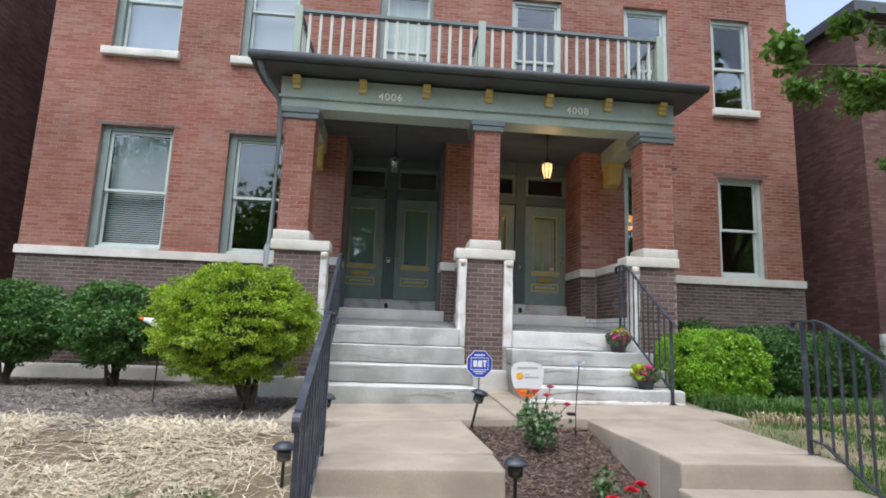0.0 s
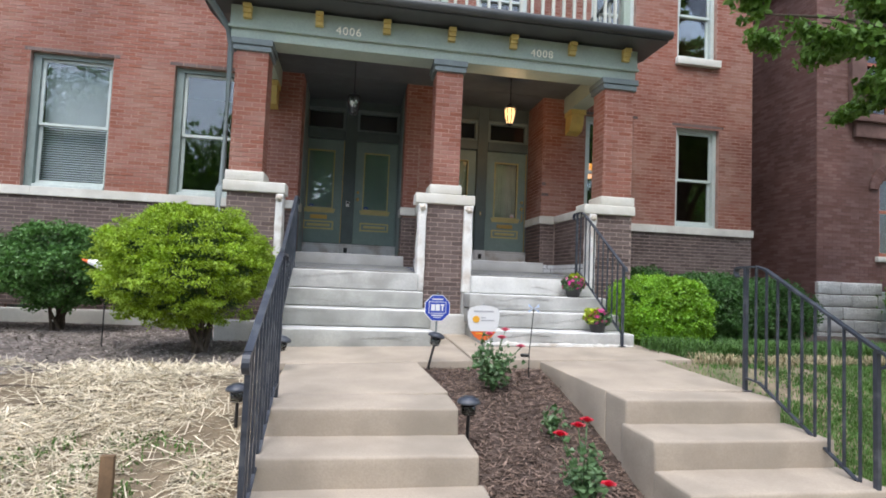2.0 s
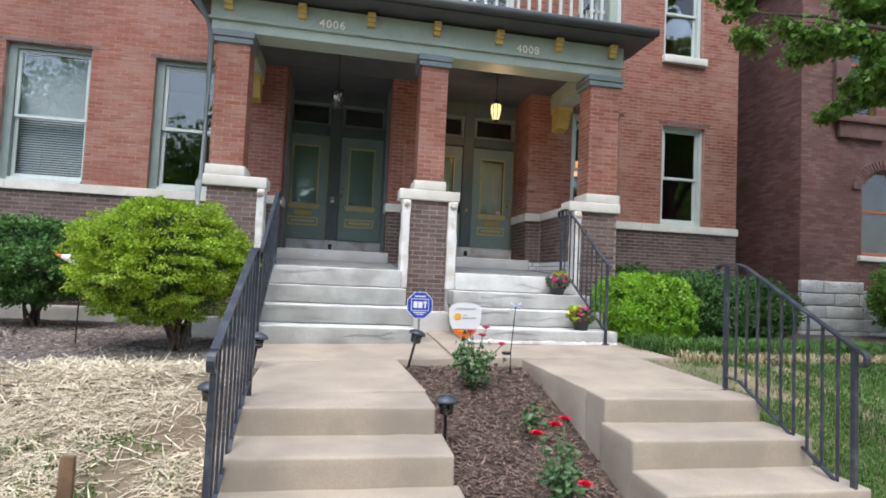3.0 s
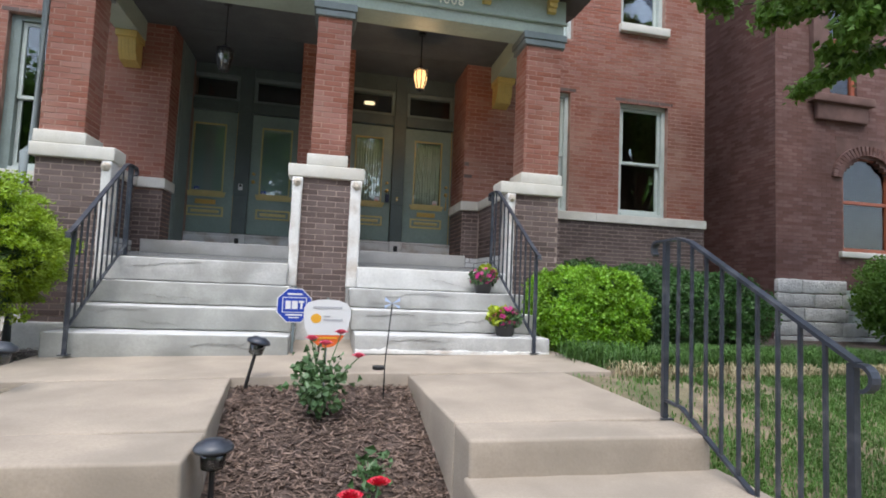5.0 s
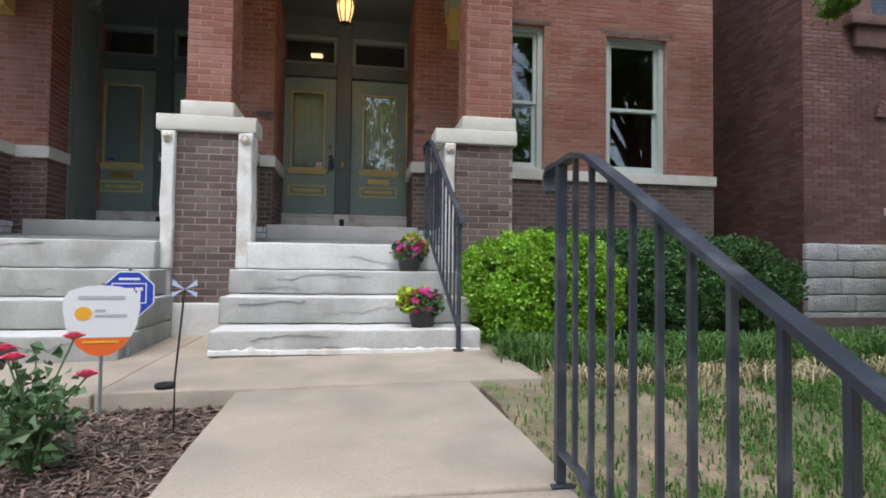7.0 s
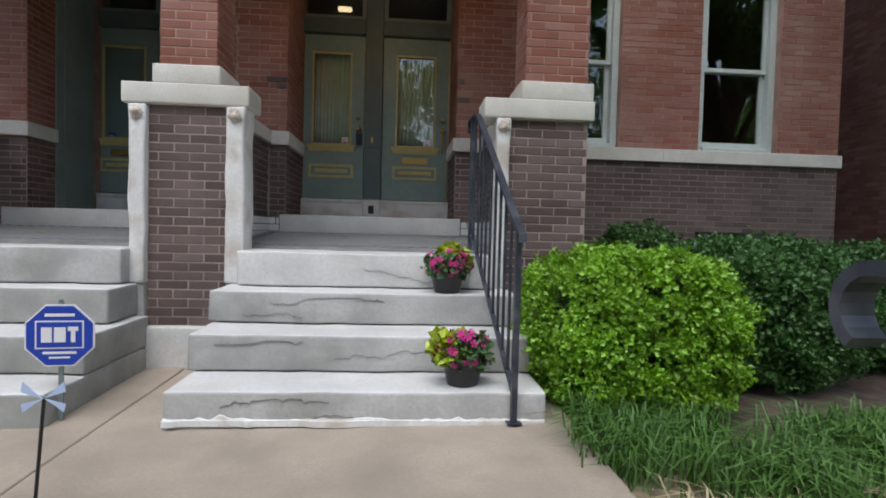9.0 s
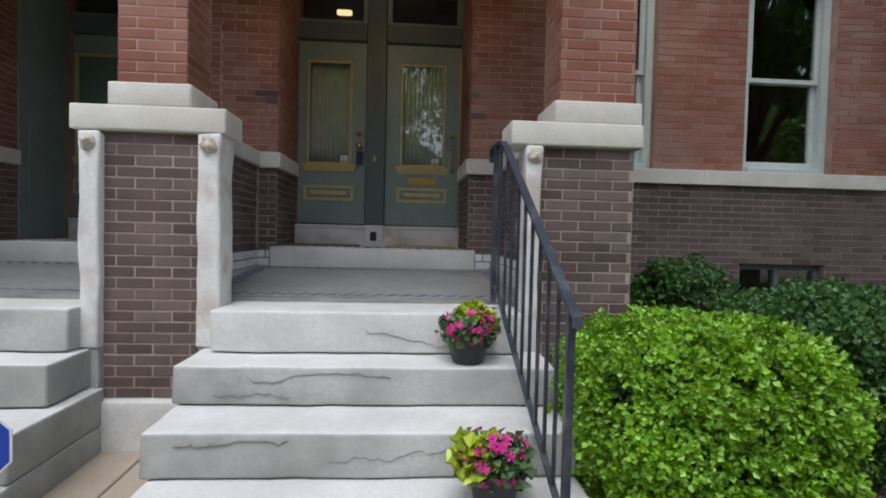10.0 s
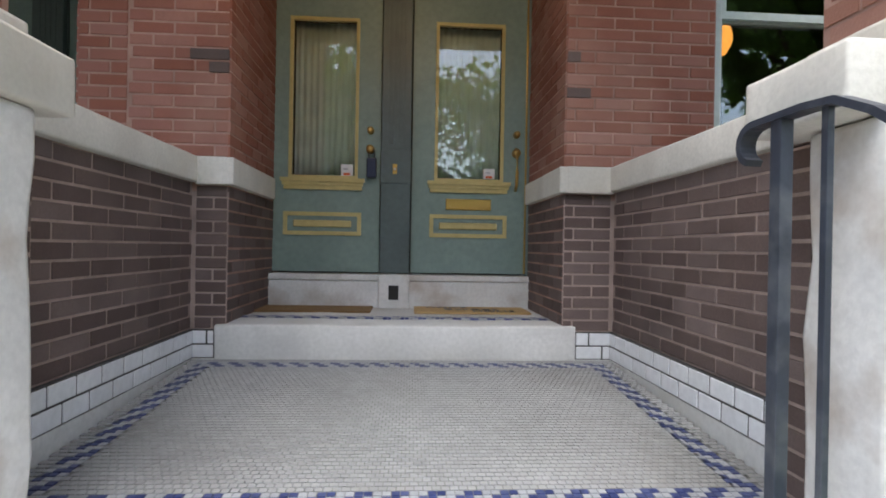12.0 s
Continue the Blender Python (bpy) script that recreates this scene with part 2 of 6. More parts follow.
LAMP_GLASS = glass_material("seeded_lamp_glass", (0.85, 0.87, 0.88), 0.15, 0.05)


# ---- helpers of this scene ----
def link(name, bm, mat, parent=None, label=""):
    me = bpy.data.meshes.new(name)
    bm.to_mesh(me)
    bm.free()
    me.materials.append(mat)
    ob = new(name, me)
    ob.parent = parent
    if label:
        ob["label"] = label
    return ob


part = link


def anchor(name, x=0, y=0, z=0, label="", category="", group="", kind=""):
    ob = new(name)
    ob.empty_display_size = 0.1
    ob.location = (x, y, z)
    bpy.context.view_layer.update()
    return tagged(ob, label, category, group, kind)


def add_box(bm, x0, x1, y0, y1, z0, z1, m=None):
    vs = [bm.verts.new(p) for p in ((x0, y0, z0), (x1, y0, z0), (x1, y1, z0), (x0, y1, z0), (x0, y0, z1), (x1, y0, z1), (x1, y1, z1), (x0, y1, z1))]
    if m is not None:
        for v in vs:
            v.co = m @ v.co
    for f in ((0, 3, 2, 1), (4, 5, 6, 7), (0, 1, 5, 4), (1, 2, 6, 5), (2, 3, 7, 6), (3, 0, 4, 7)):
        bm.faces.new([vs[i] for i in f])
    return vs


def soften(bm, width, segments=2):
    if width:
        bmesh.ops.bevel(bm, geom=bm.edges[:], offset=width, segments=segments, affect="EDGES", profile=0.6, clamp_overlap=True)


def block(name, x0, x1, y0, y1, z0, z1, mat, parent=None, bevel=0.006, label=""):
    """One bevelled block; under a parent its numbers stay those of the world."""
    bm = bmesh.new()
    add_box(bm, x0, x1, y0, y1, z0, z1)
    soften(bm, bevel)
    ob = link(name, bm, mat, parent, label)
    if parent is not None:
        settle(ob, parent)
    return ob


def settle(ob, parent):
    """Shift a mesh built in world numbers into the frame of its parent."""
    p, off = parent, Vector((0, 0, 0))
    while p is not None:
        off += p.location
        p = p.parent
    ob.data.transform(Matrix.Translation(-off))


def wobble(bm, amount, scale):
    for v in bm.verts:
        v.co += noise.noise_vector(v.co * scale) * amount


def worn_block(name, x0, x1, y0, y1, z0, z1, mat, parent=None, bevel=0.015, cuts=8, amount=0.006, label="", zf=None):
    """A block of stone or concrete with uneven, worn edges."""
    bm = bmesh.new()
    add_box(bm, x0, x1, y0, y1, z0, z1)
    soften(bm, bevel, 2)
    long = [e for e in bm.edges if e.calc_length() > 0.25]
    bmesh.ops.subdivide_edges(bm, edges=long, cuts=cuts, use_grid_fill=True)
    wobble(bm, amount, 5.0)
    if zf:
        for v in bm.verts:
            v.co.z += zf(v.co.x, v.co.y)
    ob = link(name, bm, mat, parent, label)
    for f in ob.data.polygons:
        f.use_smooth = True
    if parent is not None:
        settle(ob, parent)
    return ob


def tube(bm, pts, r, sides=8, taper=1.0):
    """A round bar along points, its radius falling to r * taper."""
    rings = []
    n = len(pts)
    for i, p in enumerate(pts):
        p = Vector(p)
        d = (Vector(pts[min(i + 1, n - 1)]) - Vector(pts[max(i - 1, 0)])).normalized()
        a = d.cross(Vector((0, 0, 1)))
        if a.length < 1e-3:
            a = Vector((1, 0, 0))
        a.normalize()
        b = d.cross(a)
        rr = r * (1 + (taper - 1) * i / max(1, n - 1))
        rings.append([bm.verts.new(p + a * rr * math.cos(k * 2 * math.pi / sides) + b * rr * math.sin(k * 2 * math.pi / sides)) for k in range(sides)])
    for q, s in zip(rings, rings[1:]):
        for k in range(sides):
            bm.faces.new((q[k], q[(k + 1) % sides], s[(k + 1) % sides], s[k]))
    bm.faces.new(rings[0][::-1])
    bm.faces.new(rings[-1])


def lathe(bm, profile, cx=0, cy=0, sides=20):
    """A turned body from (radius, height) pairs."""
    rings = [[bm.verts.new((cx + r * math.cos(k * 2 * math.pi / sides), cy + r * math.sin(k * 2 * math.pi / sides), z)) for k in range(sides)] for r, z in profile]
    for q, s in zip(rings, rings[1:]):
        for k in range(sides):
            bm.faces.new((q[k], q[(k + 1) % sides], s[(k + 1) % sides], s[k]))
    bm.faces.new(rings[0][::-1])
    bm.faces.new(rings[-1])


def smooth(ob):
    for f in ob.data.polygons:
        f.use_smooth = True
    return ob


def mesh_from(name, verts, faces, mat, parent=None, mats=None, index=None, label=""):
    me = bpy.data.meshes.new(name)
    me.from_pydata(verts, [], faces)
    for m in mats or [mat]:
        me.materials.append(m)
    if index is not None:
        me.polygons.foreach_set("material_index", index)
    me.update()
    ob = new(name, me)
    ob.parent = parent
    if label:
        ob["label"] = label
    return ob


COURSE, LENGTH, JOINT = 0.066, 0.218, 0.010


def brick_cells(u0, u1, z0, z1, holes=()):
    """Bricks in running bond over a rectangle, cut at its ends and round the holes."""
    rows = int(round((z1 - z0) / COURSE))
    h = (z1 - z0) / rows
    for r in range(rows):
        a, b = z0 + r * h, z0 + (r + 1) * h
        spans = [(u0, u1)]
        for hx0, hx1, hz0, hz1 in holes:
            if hz0 < (a + b) / 2 < hz1:
                nxt = []
                for s, e in spans:
                    if hx1 <= s or hx0 >= e:
                        nxt.append((s, e))
                    else:
                        if hx0 > s:
                            nxt.append((s, hx0))
                        if hx1 < e:
                            nxt.append((hx1, e))
                spans = nxt
        off = (r % 2) * LENGTH / 2
        for s, e in spans:
            u = s - ((s - off) % LENGTH)
            while u < e - 0.002:
                p, q = max(u, s), min(u + LENGTH, e)
                if q - p > 0.03:
                    yield p + JOINT / 2, q - JOINT / 2, a + JOINT / 2, b - JOINT / 2
                u += LENGTH


def brick_face(name, origin, along, out, u0, u1, z0, z1, mat, parent, holes=(), proud=0.004):
    """All bricks of one wall face joined: real boxes that stand proud of the mortar."""
    o, a, n = Vector(origin), Vector(along), Vector(out)
    verts, faces = [], []
    rng = random.Random(hash_of(name, u0, z0))
    for p, q, c, d in brick_cells(u0, u1, z0, z1, holes):
        k = len(verts)
        t = proud + rng.uniform(-0.0015, 0.0015)
        e = 0.0015
        for uu, zz, nn in ((p, c, -0.01), (q, c, -0.01), (q, d, -0.01), (p, d, -0.01), (p + e, c + e, t), (q - e, c + e, t), (q - e, d - e, t), (p + e, d - e, t)):
            v = o + a * uu + n * nn
            verts.append((v.x, v.y, zz))
        flip = a.cross(Vector((0, 0, 1))).dot(n) > 0
        for f in ((4, 5, 6, 7), (0, 1, 5, 4), (1, 2, 6, 5), (2, 3, 7, 6), (3, 0, 4, 7)):
            f = [k + i for i in f]
            faces.append(f if flip else f[::-1])
    ob = mesh_from(name, verts, faces, mat, parent)
    ob["kind"] = "stuff"
    ob["label"] = "joined bricks of the wall"
    return ob


def hash_of(name, *nums):
    return sum(ord(ch) * (i + 1) for i, ch in enumerate(name)) + int(sum(abs(v) * 1000 for v in nums))


BRICK_MESH = {}


def brick_pieces(origin, along, out, u0, u1, z0, z1, mat, parent, proud=0.004, holes=()):
    """The same bond as single bricks, alike ones on one mesh."""
    o, a, n = Vector(origin), Vector(along), Vector(out)
    rng = random.Random(hash_of("pieces", u0, z0, o.x))
    for p, q, c, d in brick_cells(u0, u1, z0, z1, holes):
        key = (round(q - p, 3), round(d - c, 4), mat.name)
        if key not in BRICK_MESH:
            bm = bmesh.new()
            w, h = (q - p) / 2, (d - c) / 2
            add_box(bm, -w, w, -0.012, 0.012, -h, h)
            soften(bm, 0.003, 1)
            me = bpy.data.meshes.new("brick")
            bm.to_mesh(me)
            bm.free()
            me.materials.append(mat)
            BRICK_MESH[key] = me
        ob = new("brick", BRICK_MESH[key])
        ob.parent = parent
        pos = o + a * (p + q) / 2 + n * (proud - 0.012 + rng.uniform(-0.0015, 0.0015))
        ob.location = Vector((pos.x, pos.y, (c + d) / 2)) - (parent.location if parent else Vector())
        ob.rotation_euler = (rng.uniform(-0.006, 0.006), 0, math.atan2(a.y, a.x) + rng.uniform(-0.006, 0.006))


def wall_cells(name, axis, at, thick, u0, u1, z0, z1, holes, mat, parent=None):
    """A wall slab with true openings, along x (axis 'x') or y, its outer face at `at`."""
    us = sorted({u0, u1, *(v for h in holes for v in h[:2] if u0 < v < u1)})
    zs = sorted({z0, z1, *(v for h in holes for v in h[2:] if z0 < v < z1)})
    bm = bmesh.new()
    for a, b in zip(us, us[1:]):
        for c, d in zip(zs, zs[1:]):
            if any(h[0] < (a + b) / 2 < h[1] and h[2] < (c + d) / 2 < h[3] for h in holes):
                continue
            if axis == "x":
                add_box(bm, a, b, min(at, at + thick), max(at, at + thick), c, d)
            else:
                add_box(bm, min(at, at + thick), max(at, at + thick), a, b, c, d)
    bmesh.ops.remove_doubles(bm, verts=bm.verts[:], dist=1e-5)
    bm.verts.index_update()
    seen = {}
    for f in bm.faces:
        seen.setdefault(tuple(sorted(v.index for v in f.verts)), []).append(f)
    bmesh.ops.delete(bm, geom=[f for fs in seen.values() if len(fs) > 1 for f in fs], context="FACES")
    return link(name, bm, mat, parent)


# ---- numbers of the plan ----
F, DOOR_Y = 1.88, 2.82
DEEP = 0.42  # the left entry lies this much further back
XL, XR, TOP, BASE = -7.36, 7.02, 8.7, -0.35
BAND0, BAND1 = 1.85, 1.995
BAY0, BAY1 = 1.882, 2.03
RIGHT_BAY, LEFT_BAY = (0.73, 2.56), (-1.91, -0.06)
WINDOWS = {
    "window_1": (-6.28, -5.02, BAND1, 4.24, "blind"), "window_2": (-4.05, -2.98, BAND1, 4.22, "dark"),
    "window_3": (3.42, 4.40, BAND1, 4.06, "globe"), "window_4": (5.33, 6.27, BAND1, 4.01, "dark"),
    "window_5": (-6.31, -5.12, 5.70, 7.90, "shade"), "window_6": (-4.02, -2.96, 5.70, 7.90, "blinds"),
    "window_7": (-1.45, -0.42, 5.00, 7.45, "lace"), "window_8": (1.165, 2.18, 5.00, 7.45, "dark"),
    "window_9": (3.47, 4.41, 5.00, 7.48, "lamp"), "window_10": (5.32, 6.19, 5.40, 7.40, "lamp"),
}
BASEMENT = [(-6.35, -5.50, -0.20, 0.08), (5.33, 6.25, 0.40, 1.07)]
HOLES = [w[:4] for w in WINDOWS.values()] + [b for b in BASEMENT] + [(*RIGHT_BAY, 0.5, 4.42), (*LEFT_BAY, 0.5, 4.42)]

# ---- front wall ----
wall_front = wall_cells("wall_front", "x", F + 0.008, 0.34, XL, XR, BASE, TOP, HOLES, MORTAR_RED)
tagged(wall_front, "red brick front wall above a dark brown brick base", "wall", kind="structure")
lower = wall_cells("wall_base_mortar", "x", F + 0.004, 0.004, XL, XR, 0.03, BAND0, HOLES, MORTAR_PALE, wall_front)
tagged(lower, "pinkish mortar of the dark brick base", kind="structure")
brick_face("bricks_above", (0, F + 0.008, 0), (1, 0, 0), (0, -1, 0), XL, XR, BAND1 + 0.004, TOP - 0.3, BRICK_RED_JOINED, wall_front,
           HOLES + [(0.2, 0.73, BAND1, 3.2), (2.56, 3.42, BAND1, 3.2)])
brick_face("bricks_below", (0, F + 0.004, 0), (1, 0, 0), (0, -1, 0), XL, XR, 0.03, BAND0, BRICK_BROWN_JOINED, wall_front, HOLES + [(0.2, 0.73, 1.0, BAND0), (2.56, 2.9, 1.0, BAND0)])
stone_base = worn_block("foundation_stone", XL, -2.9, F - 0.03, F + 0.3, BASE, 0.03, LIMESTONE, wall_front, cuts=6)
# side walls, back and roof that close the house
for nm, x0, x1 in (("wall_west", XL, XL + 0.3), ("wall_east", XR - 0.3, XR)):
    bm = bmesh.new()
    add_box(bm, x0, x1, F + 0.35, 12.0, BASE, TOP)
    tagged(link(nm, bm, MORTAR_DARK), "dark red brick side wall of the house", "wall", kind="structure")
brick_face("bricks_side", (XR, 0, 0), (0, 1, 0), (1, 0, 0), F + 0.02, 4.5, 0.0, TOP - 0.3, BRICK_DARK, bpy.data.objects["wall_east"])
brick_face("bricks_side", (XL, 0, 0), (0, 1, 0), (-1, 0, 0), F + 0.02, 4.5, 0.0, TOP - 0.3, BRICK_DARK, bpy.data.objects["wall_west"])
bm = bmesh.new()
add_box(bm, XL, XR, 11.7, 12.0, BASE, TOP)
tagged(link("wall_back", bm, MORTAR_DARK), "plain back wall of the house", "wall", kind="structure")
bm = bmesh.new()
add_box(bm, XL - 0.1, XR + 0.1, F - 0.25, 12.1, TOP, TOP + 0.25)
soften(bm, 0.03)
tagged(link("roof", bm, GUTTER), "flat dark roof with a plain edge", "roof", kind="structure")
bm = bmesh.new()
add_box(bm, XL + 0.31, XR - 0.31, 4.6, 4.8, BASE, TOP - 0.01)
tagged(link("wall_inside", bm, UNLIT_ROOM), "inner wall coloured near-black for the unlit rooms behind the windows", "wall", kind="structure")
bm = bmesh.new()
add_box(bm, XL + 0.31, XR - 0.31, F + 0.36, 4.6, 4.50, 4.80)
tagged(link("ceiling", bm, UNLIT_ROOM), "floor between the two storeys, coloured near-black for the unlit rooms", "ceiling", kind="structure")

# pale stone band, in lengths, broken by the porch walls
bands = [(XL - 0.03, -6.1), (-6.1, -4.3), (-4.3, -2.55), (-2.26, LEFT_BAY[0] + 0.0), (LEFT_BAY[1], 0.19), (0.57, RIGHT_BAY[0]), (RIGHT_BAY[1], 2.83), (3.12, 4.9), (4.9, XR + 0.02)]
for a, b in bands:
    inside = -2.3 < a < 2.9
    block("band_course", a + 0.001, b - 0.001, F - 0.045, F + 0.10, BAY0 if inside else BAND0, BAY1 if inside else BAND1, LIMESTONE, wall_front, 0.008)
for x, y0, y1 in ((LEFT_BAY[0], F + 0.1, DOOR_Y - 0.1), (LEFT_BAY[1], F + 0.1, DOOR_Y - 0.1), (RIGHT_BAY[0], F + 0.1, DOOR_Y - 0.1), (RIGHT_BAY[1], F + 0.1, DOOR_Y - 0.1)):
    s = 1 if x in (LEFT_BAY[0], RIGHT_BAY[0]) else -1
    y1 = 2.33 if x in LEFT_BAY else y1
    block("band_return", min(x - 0.02 * s, x + 0.04 * s), max(x - 0.02 * s, x + 0.04 * s), F - 0.044, y1, BAY0 + 0.002, BAY1 - 0.002, LIMESTONE, wall_front, 0.008)


# ---- windows ----
def sash_window(name, x0, x1, z0, z1, inside):
    w = anchor(name, (x0 + x1) / 2, F, z0)
    y = F + 0.09
    casing, sash = (0.085, 0.05) if x1 - x0 < 1.0 or x0 > 0 else (0.13, 0.05)
    pale = FRAME_PALE if x0 > 0 else CASING
    for a, b in ((x0, x0 + casing), (x1 - (0.075 if x0 > 0 else 0.05), x1)):
        block("casing", a, b, y, y + 0.16, z0, z1, pale, w, 0.006)
    block("casing", x0 + casing, x1 - 0.05, y, y + 0.16, z1 - 0.08, z1, pale, w, 0.006)
    block("sill_board", x0 + casing, x1 - 0.05, y - 0.02, y + 0.16, z0, z0 + 0.06, FRAME_PALE, w, 0.006)
    a, b, c, d = x0 + casing + 0.002, x1 - 0.077 if x0 > 0 else x1 - 0.052, z0 + 0.062, z1 - 0.082
    mid = c + (d - c) * 0.48
    for nm, zl, zh, yy in (("lower_sash", c, mid + 0.02, y + 0.085), ("upper_sash", mid - 0.02, d, y + 0.045)):
        bm = bmesh.new()
        add_box(bm, a, a + sash, yy, yy + 0.035, zl, zh)
        add_box(bm, b - sash, b, yy, yy + 0.035, zl, zh)
        add_box(bm, a + sash, b - sash, yy, yy + 0.035, zl, zl + (0.07 if nm == "lower_sash" else 0.045))
        add_box(bm, a + sash, b - sash, yy, yy + 0.035, zh - 0.045, zh)
        s = link(nm, bm, FRAME_PALE, w, "pale painted sash")
        settle(s, w)
        bm = bmesh.new()
        add_box(bm, a + sash, b - sash, yy + 0.015, yy + 0.02, zl + 0.04, zh - 0.04)
        p = link("pane", bm, GLASS, s)
        settle(p, w)
        p.visible_shadow = False
    ry = y + 0.20
    if inside in ("blind", "blinds"):
        bl = anchor("venetian_blind", (x0 + x1) / 2, ry, c, "white venetian blind lowered behind the glass", "blind")
        zz = c
        while zz < d - 0.02:
            # window_1: closed upper slats stand in for a pale reflection in that sash
            closed = zz > mid or inside == "blinds"
            bm = bmesh.new()
            m = Matrix.Translation(((a + b) / 2, ry + 0.015, zz)) @ Matrix.Rotation(radians(74 if closed else 50), 4, "X")
            add_box(bm, (a - b) / 2, (b - a) / 2, -0.019, 0.019, -0.001, 0.001, m)
            settle(link("slat", bm, BLIND, bl), bl)
            zz += 0.03 if closed else 0.04
    elif inside == "shade":
        bm = bmesh.new()
        add_box(bm, a, b, ry, ry + 0.01, c, d)
        tagged(link("roller_shade", bm, SHADE), "pale blue roller shade drawn down", "shade")
    elif inside == "lace":
        curtain("lace_curtain", a, b, ry, c, d, "pale lace curtain in the upper window")
    elif inside == "lamp":
        bm = bmesh.new()
        bmesh.ops.create_icosphere(bm, subdivisions=3, radius=0.12, matrix=Matrix.Translation(((x0 + x1) / 2 - 0.25, ry + 1.2, mid - 0.55)))
        tube(bm, [((x0 + x1) / 2 - 0.25, ry + 1.2, mid - 0.45), ((x0 + x1) / 2 - 0.25, ry + 1.2, TOP)], 0.006)
        lamp = smooth(link("ceiling_globe_lamp", bm, LIT_ROOM))
        tagged(lamp, "small lit globe lamp in the upstairs room", "lamp")
    elif inside == "globe":
        g = anchor("paper_globe_lamp", 3.97, 2.92, 3.20, "amber paper globe lamp hanging in the front room", "lamp")
        bm = bmesh.new()
        bmesh.ops.create_uvsphere(bm, u_segments=24, v_segments=18, radius=0.165)
        for v in bm.verts:
            v.co *= 1 + 0.03 * math.sin(v.co.z * 110)
        s = smooth(link("shade", bm, GLOBE, g))
        bm = bmesh.new()
        tube(bm, [(0, 0, 0.15), (0, 0, 1.5)], 0.006)
        link("cord", bm, BLACK, g)
    tagged(w, {"blind": "double-hung sash window with white blinds in a brick wall", "shade": "upstairs sash window with a pale blue shade",
               "blinds": "upstairs sash window with closed white blinds", "lace": "tall balcony window with pale curtain behind it",
               "globe": "sash window with an amber lamp glowing inside"}.get(inside, "pale painted double-hung sash window, dark inside"), "window", kind="structure")
    return w


def curtain(name, x0, x1, y, z0, z1, label):
    """A thin hanging cloth with soft folds."""
    bm = bmesh.new()
    n = 40
    cols = []
    for i in range(n + 1):
        x = x0 + (x1 - x0) * i / n
        d = 0.014 * math.sin(i * 1.55) + 0.008 * math.sin(i * 0.6 + 1)
        cols.append([bm.verts.new((x, y + d * (1 - 0.4 * k / 4), z0 + (z1 - z0) * k / 4)) for k in range(5)])
    for p, q in zip(cols, cols[1:]):
        for k in range(4):
            bm.faces.new((p[k], q[k], q[k + 1], p[k + 1]))
    ob = smooth(link(name, bm, CURTAIN))
    sol = ob.modifiers.new("thickness", "SOLIDIFY")
    sol.thickness = 0.002
    return tagged(ob, label, "curtain")


for nm, (x0, x1, z0, z1, inside) in WINDOWS.items():
    sash_window(nm, x0, x1, z0, z1, inside)
    if z0 > 5.3:
        worn_block("window_sill", x0 - (0.12 if x0 < 0 else 0.04), x1 + 0.05, F - 0.09, F + 0.12, z0 - 0.15, z0 - 0.001, LIMESTONE, bpy.data.objects[nm], 0.012, 4, 0.003)
    if z0 < 3:
        # soldier course of darker brick over the opening
        brick_face("lintel_bricks", (0, F + 0.004, 0), (1, 0, 0), (0, -1, 0), x0 - 0.1, x1 + 0.1, z1 + 0.002, z1 + 0.066, BRICK_BROWN_JOINED, wall_front)
for i, (x0, x1, z0, z1) in enumerate(BASEMENT):
    w = anchor("basement_window", (x0 + x1) / 2, F, z0, "small dark basement window in a grey frame", "window", kind="structure")
    block("frame", x0, x1, F + 0.08, F + 0.14, z1 - 0.06, z1, CAP_GREY, w, 0.004)
    block("frame", x0, x1, F + 0.04, F + 0.14, z0, z0 + 0.07, CAP_GREY, w, 0.004)
    for a in (x0, x1 - 0.06, (x0 + x1) / 2 - 0.03):
        block("frame", a, a + 0.06, F + 0.08, F + 0.14, z0 + 0.07, z1 - 0.06, CAP_GREY, w, 0.004)
    p = block("pane", x0 + 0.05, x1 - 0.05, F + 0.12, F + 0.125, z0 + 0.05, z1 - 0.05, GLASS, w, 0)


# ---- door recesses ----
def recess(side, x0, x1, back, brick_end):
    """Brick reveals and the panelled front of one entry."""
    for x, s in ((x0, 1), (x1, -1)):
        rv = anchor("wall_reveal_" + side, x, (F + back) / 2, 1.0, "brick reveal beside the entry doors", "wall", kind="structure")
        bm = bmesh.new()
        add_box(bm, min(x, x - 0.2 * s), max(x, x - 0.2 * s), F + 0.35, back + 0.2, 0.9, 4.5)
        settle(link("reveal_core", bm, MORTAR_RED, rv), rv)
        brick_face("reveal_bricks", (x, 0, 0), (0, 1, 0), (s, 0, 0), F, brick_end, BAY1, 4.42, BRICK_RED_JOINED, None).parent = wall_front
        brick_face("reveal_bricks", (x, 0, 0), (0, 1, 0), (s, 0, 0), F, brick_end, 1.14, BAY0, BRICK_BROWN_JOINED, None).parent = wall_front


recess("left", *LEFT_BAY, DOOR_Y + DEEP, 2.33)
for a, b in ((LEFT_BAY[0] - 0.03, LEFT_BAY[0] + 0.012), (LEFT_BAY[1] - 0.012, LEFT_BAY[1] + 0.03)):
    for y0, y1 in ((2.335, 2.48), (2.49, 3.06)):
        block("jamb_panel", a, b, y0, y1, 1.15, 4.40, CASING, wall_front, 0.008, "grey-green painted wood panel of the entry")
recess("right", *RIGHT_BAY, DOOR_Y, DOOR_Y)


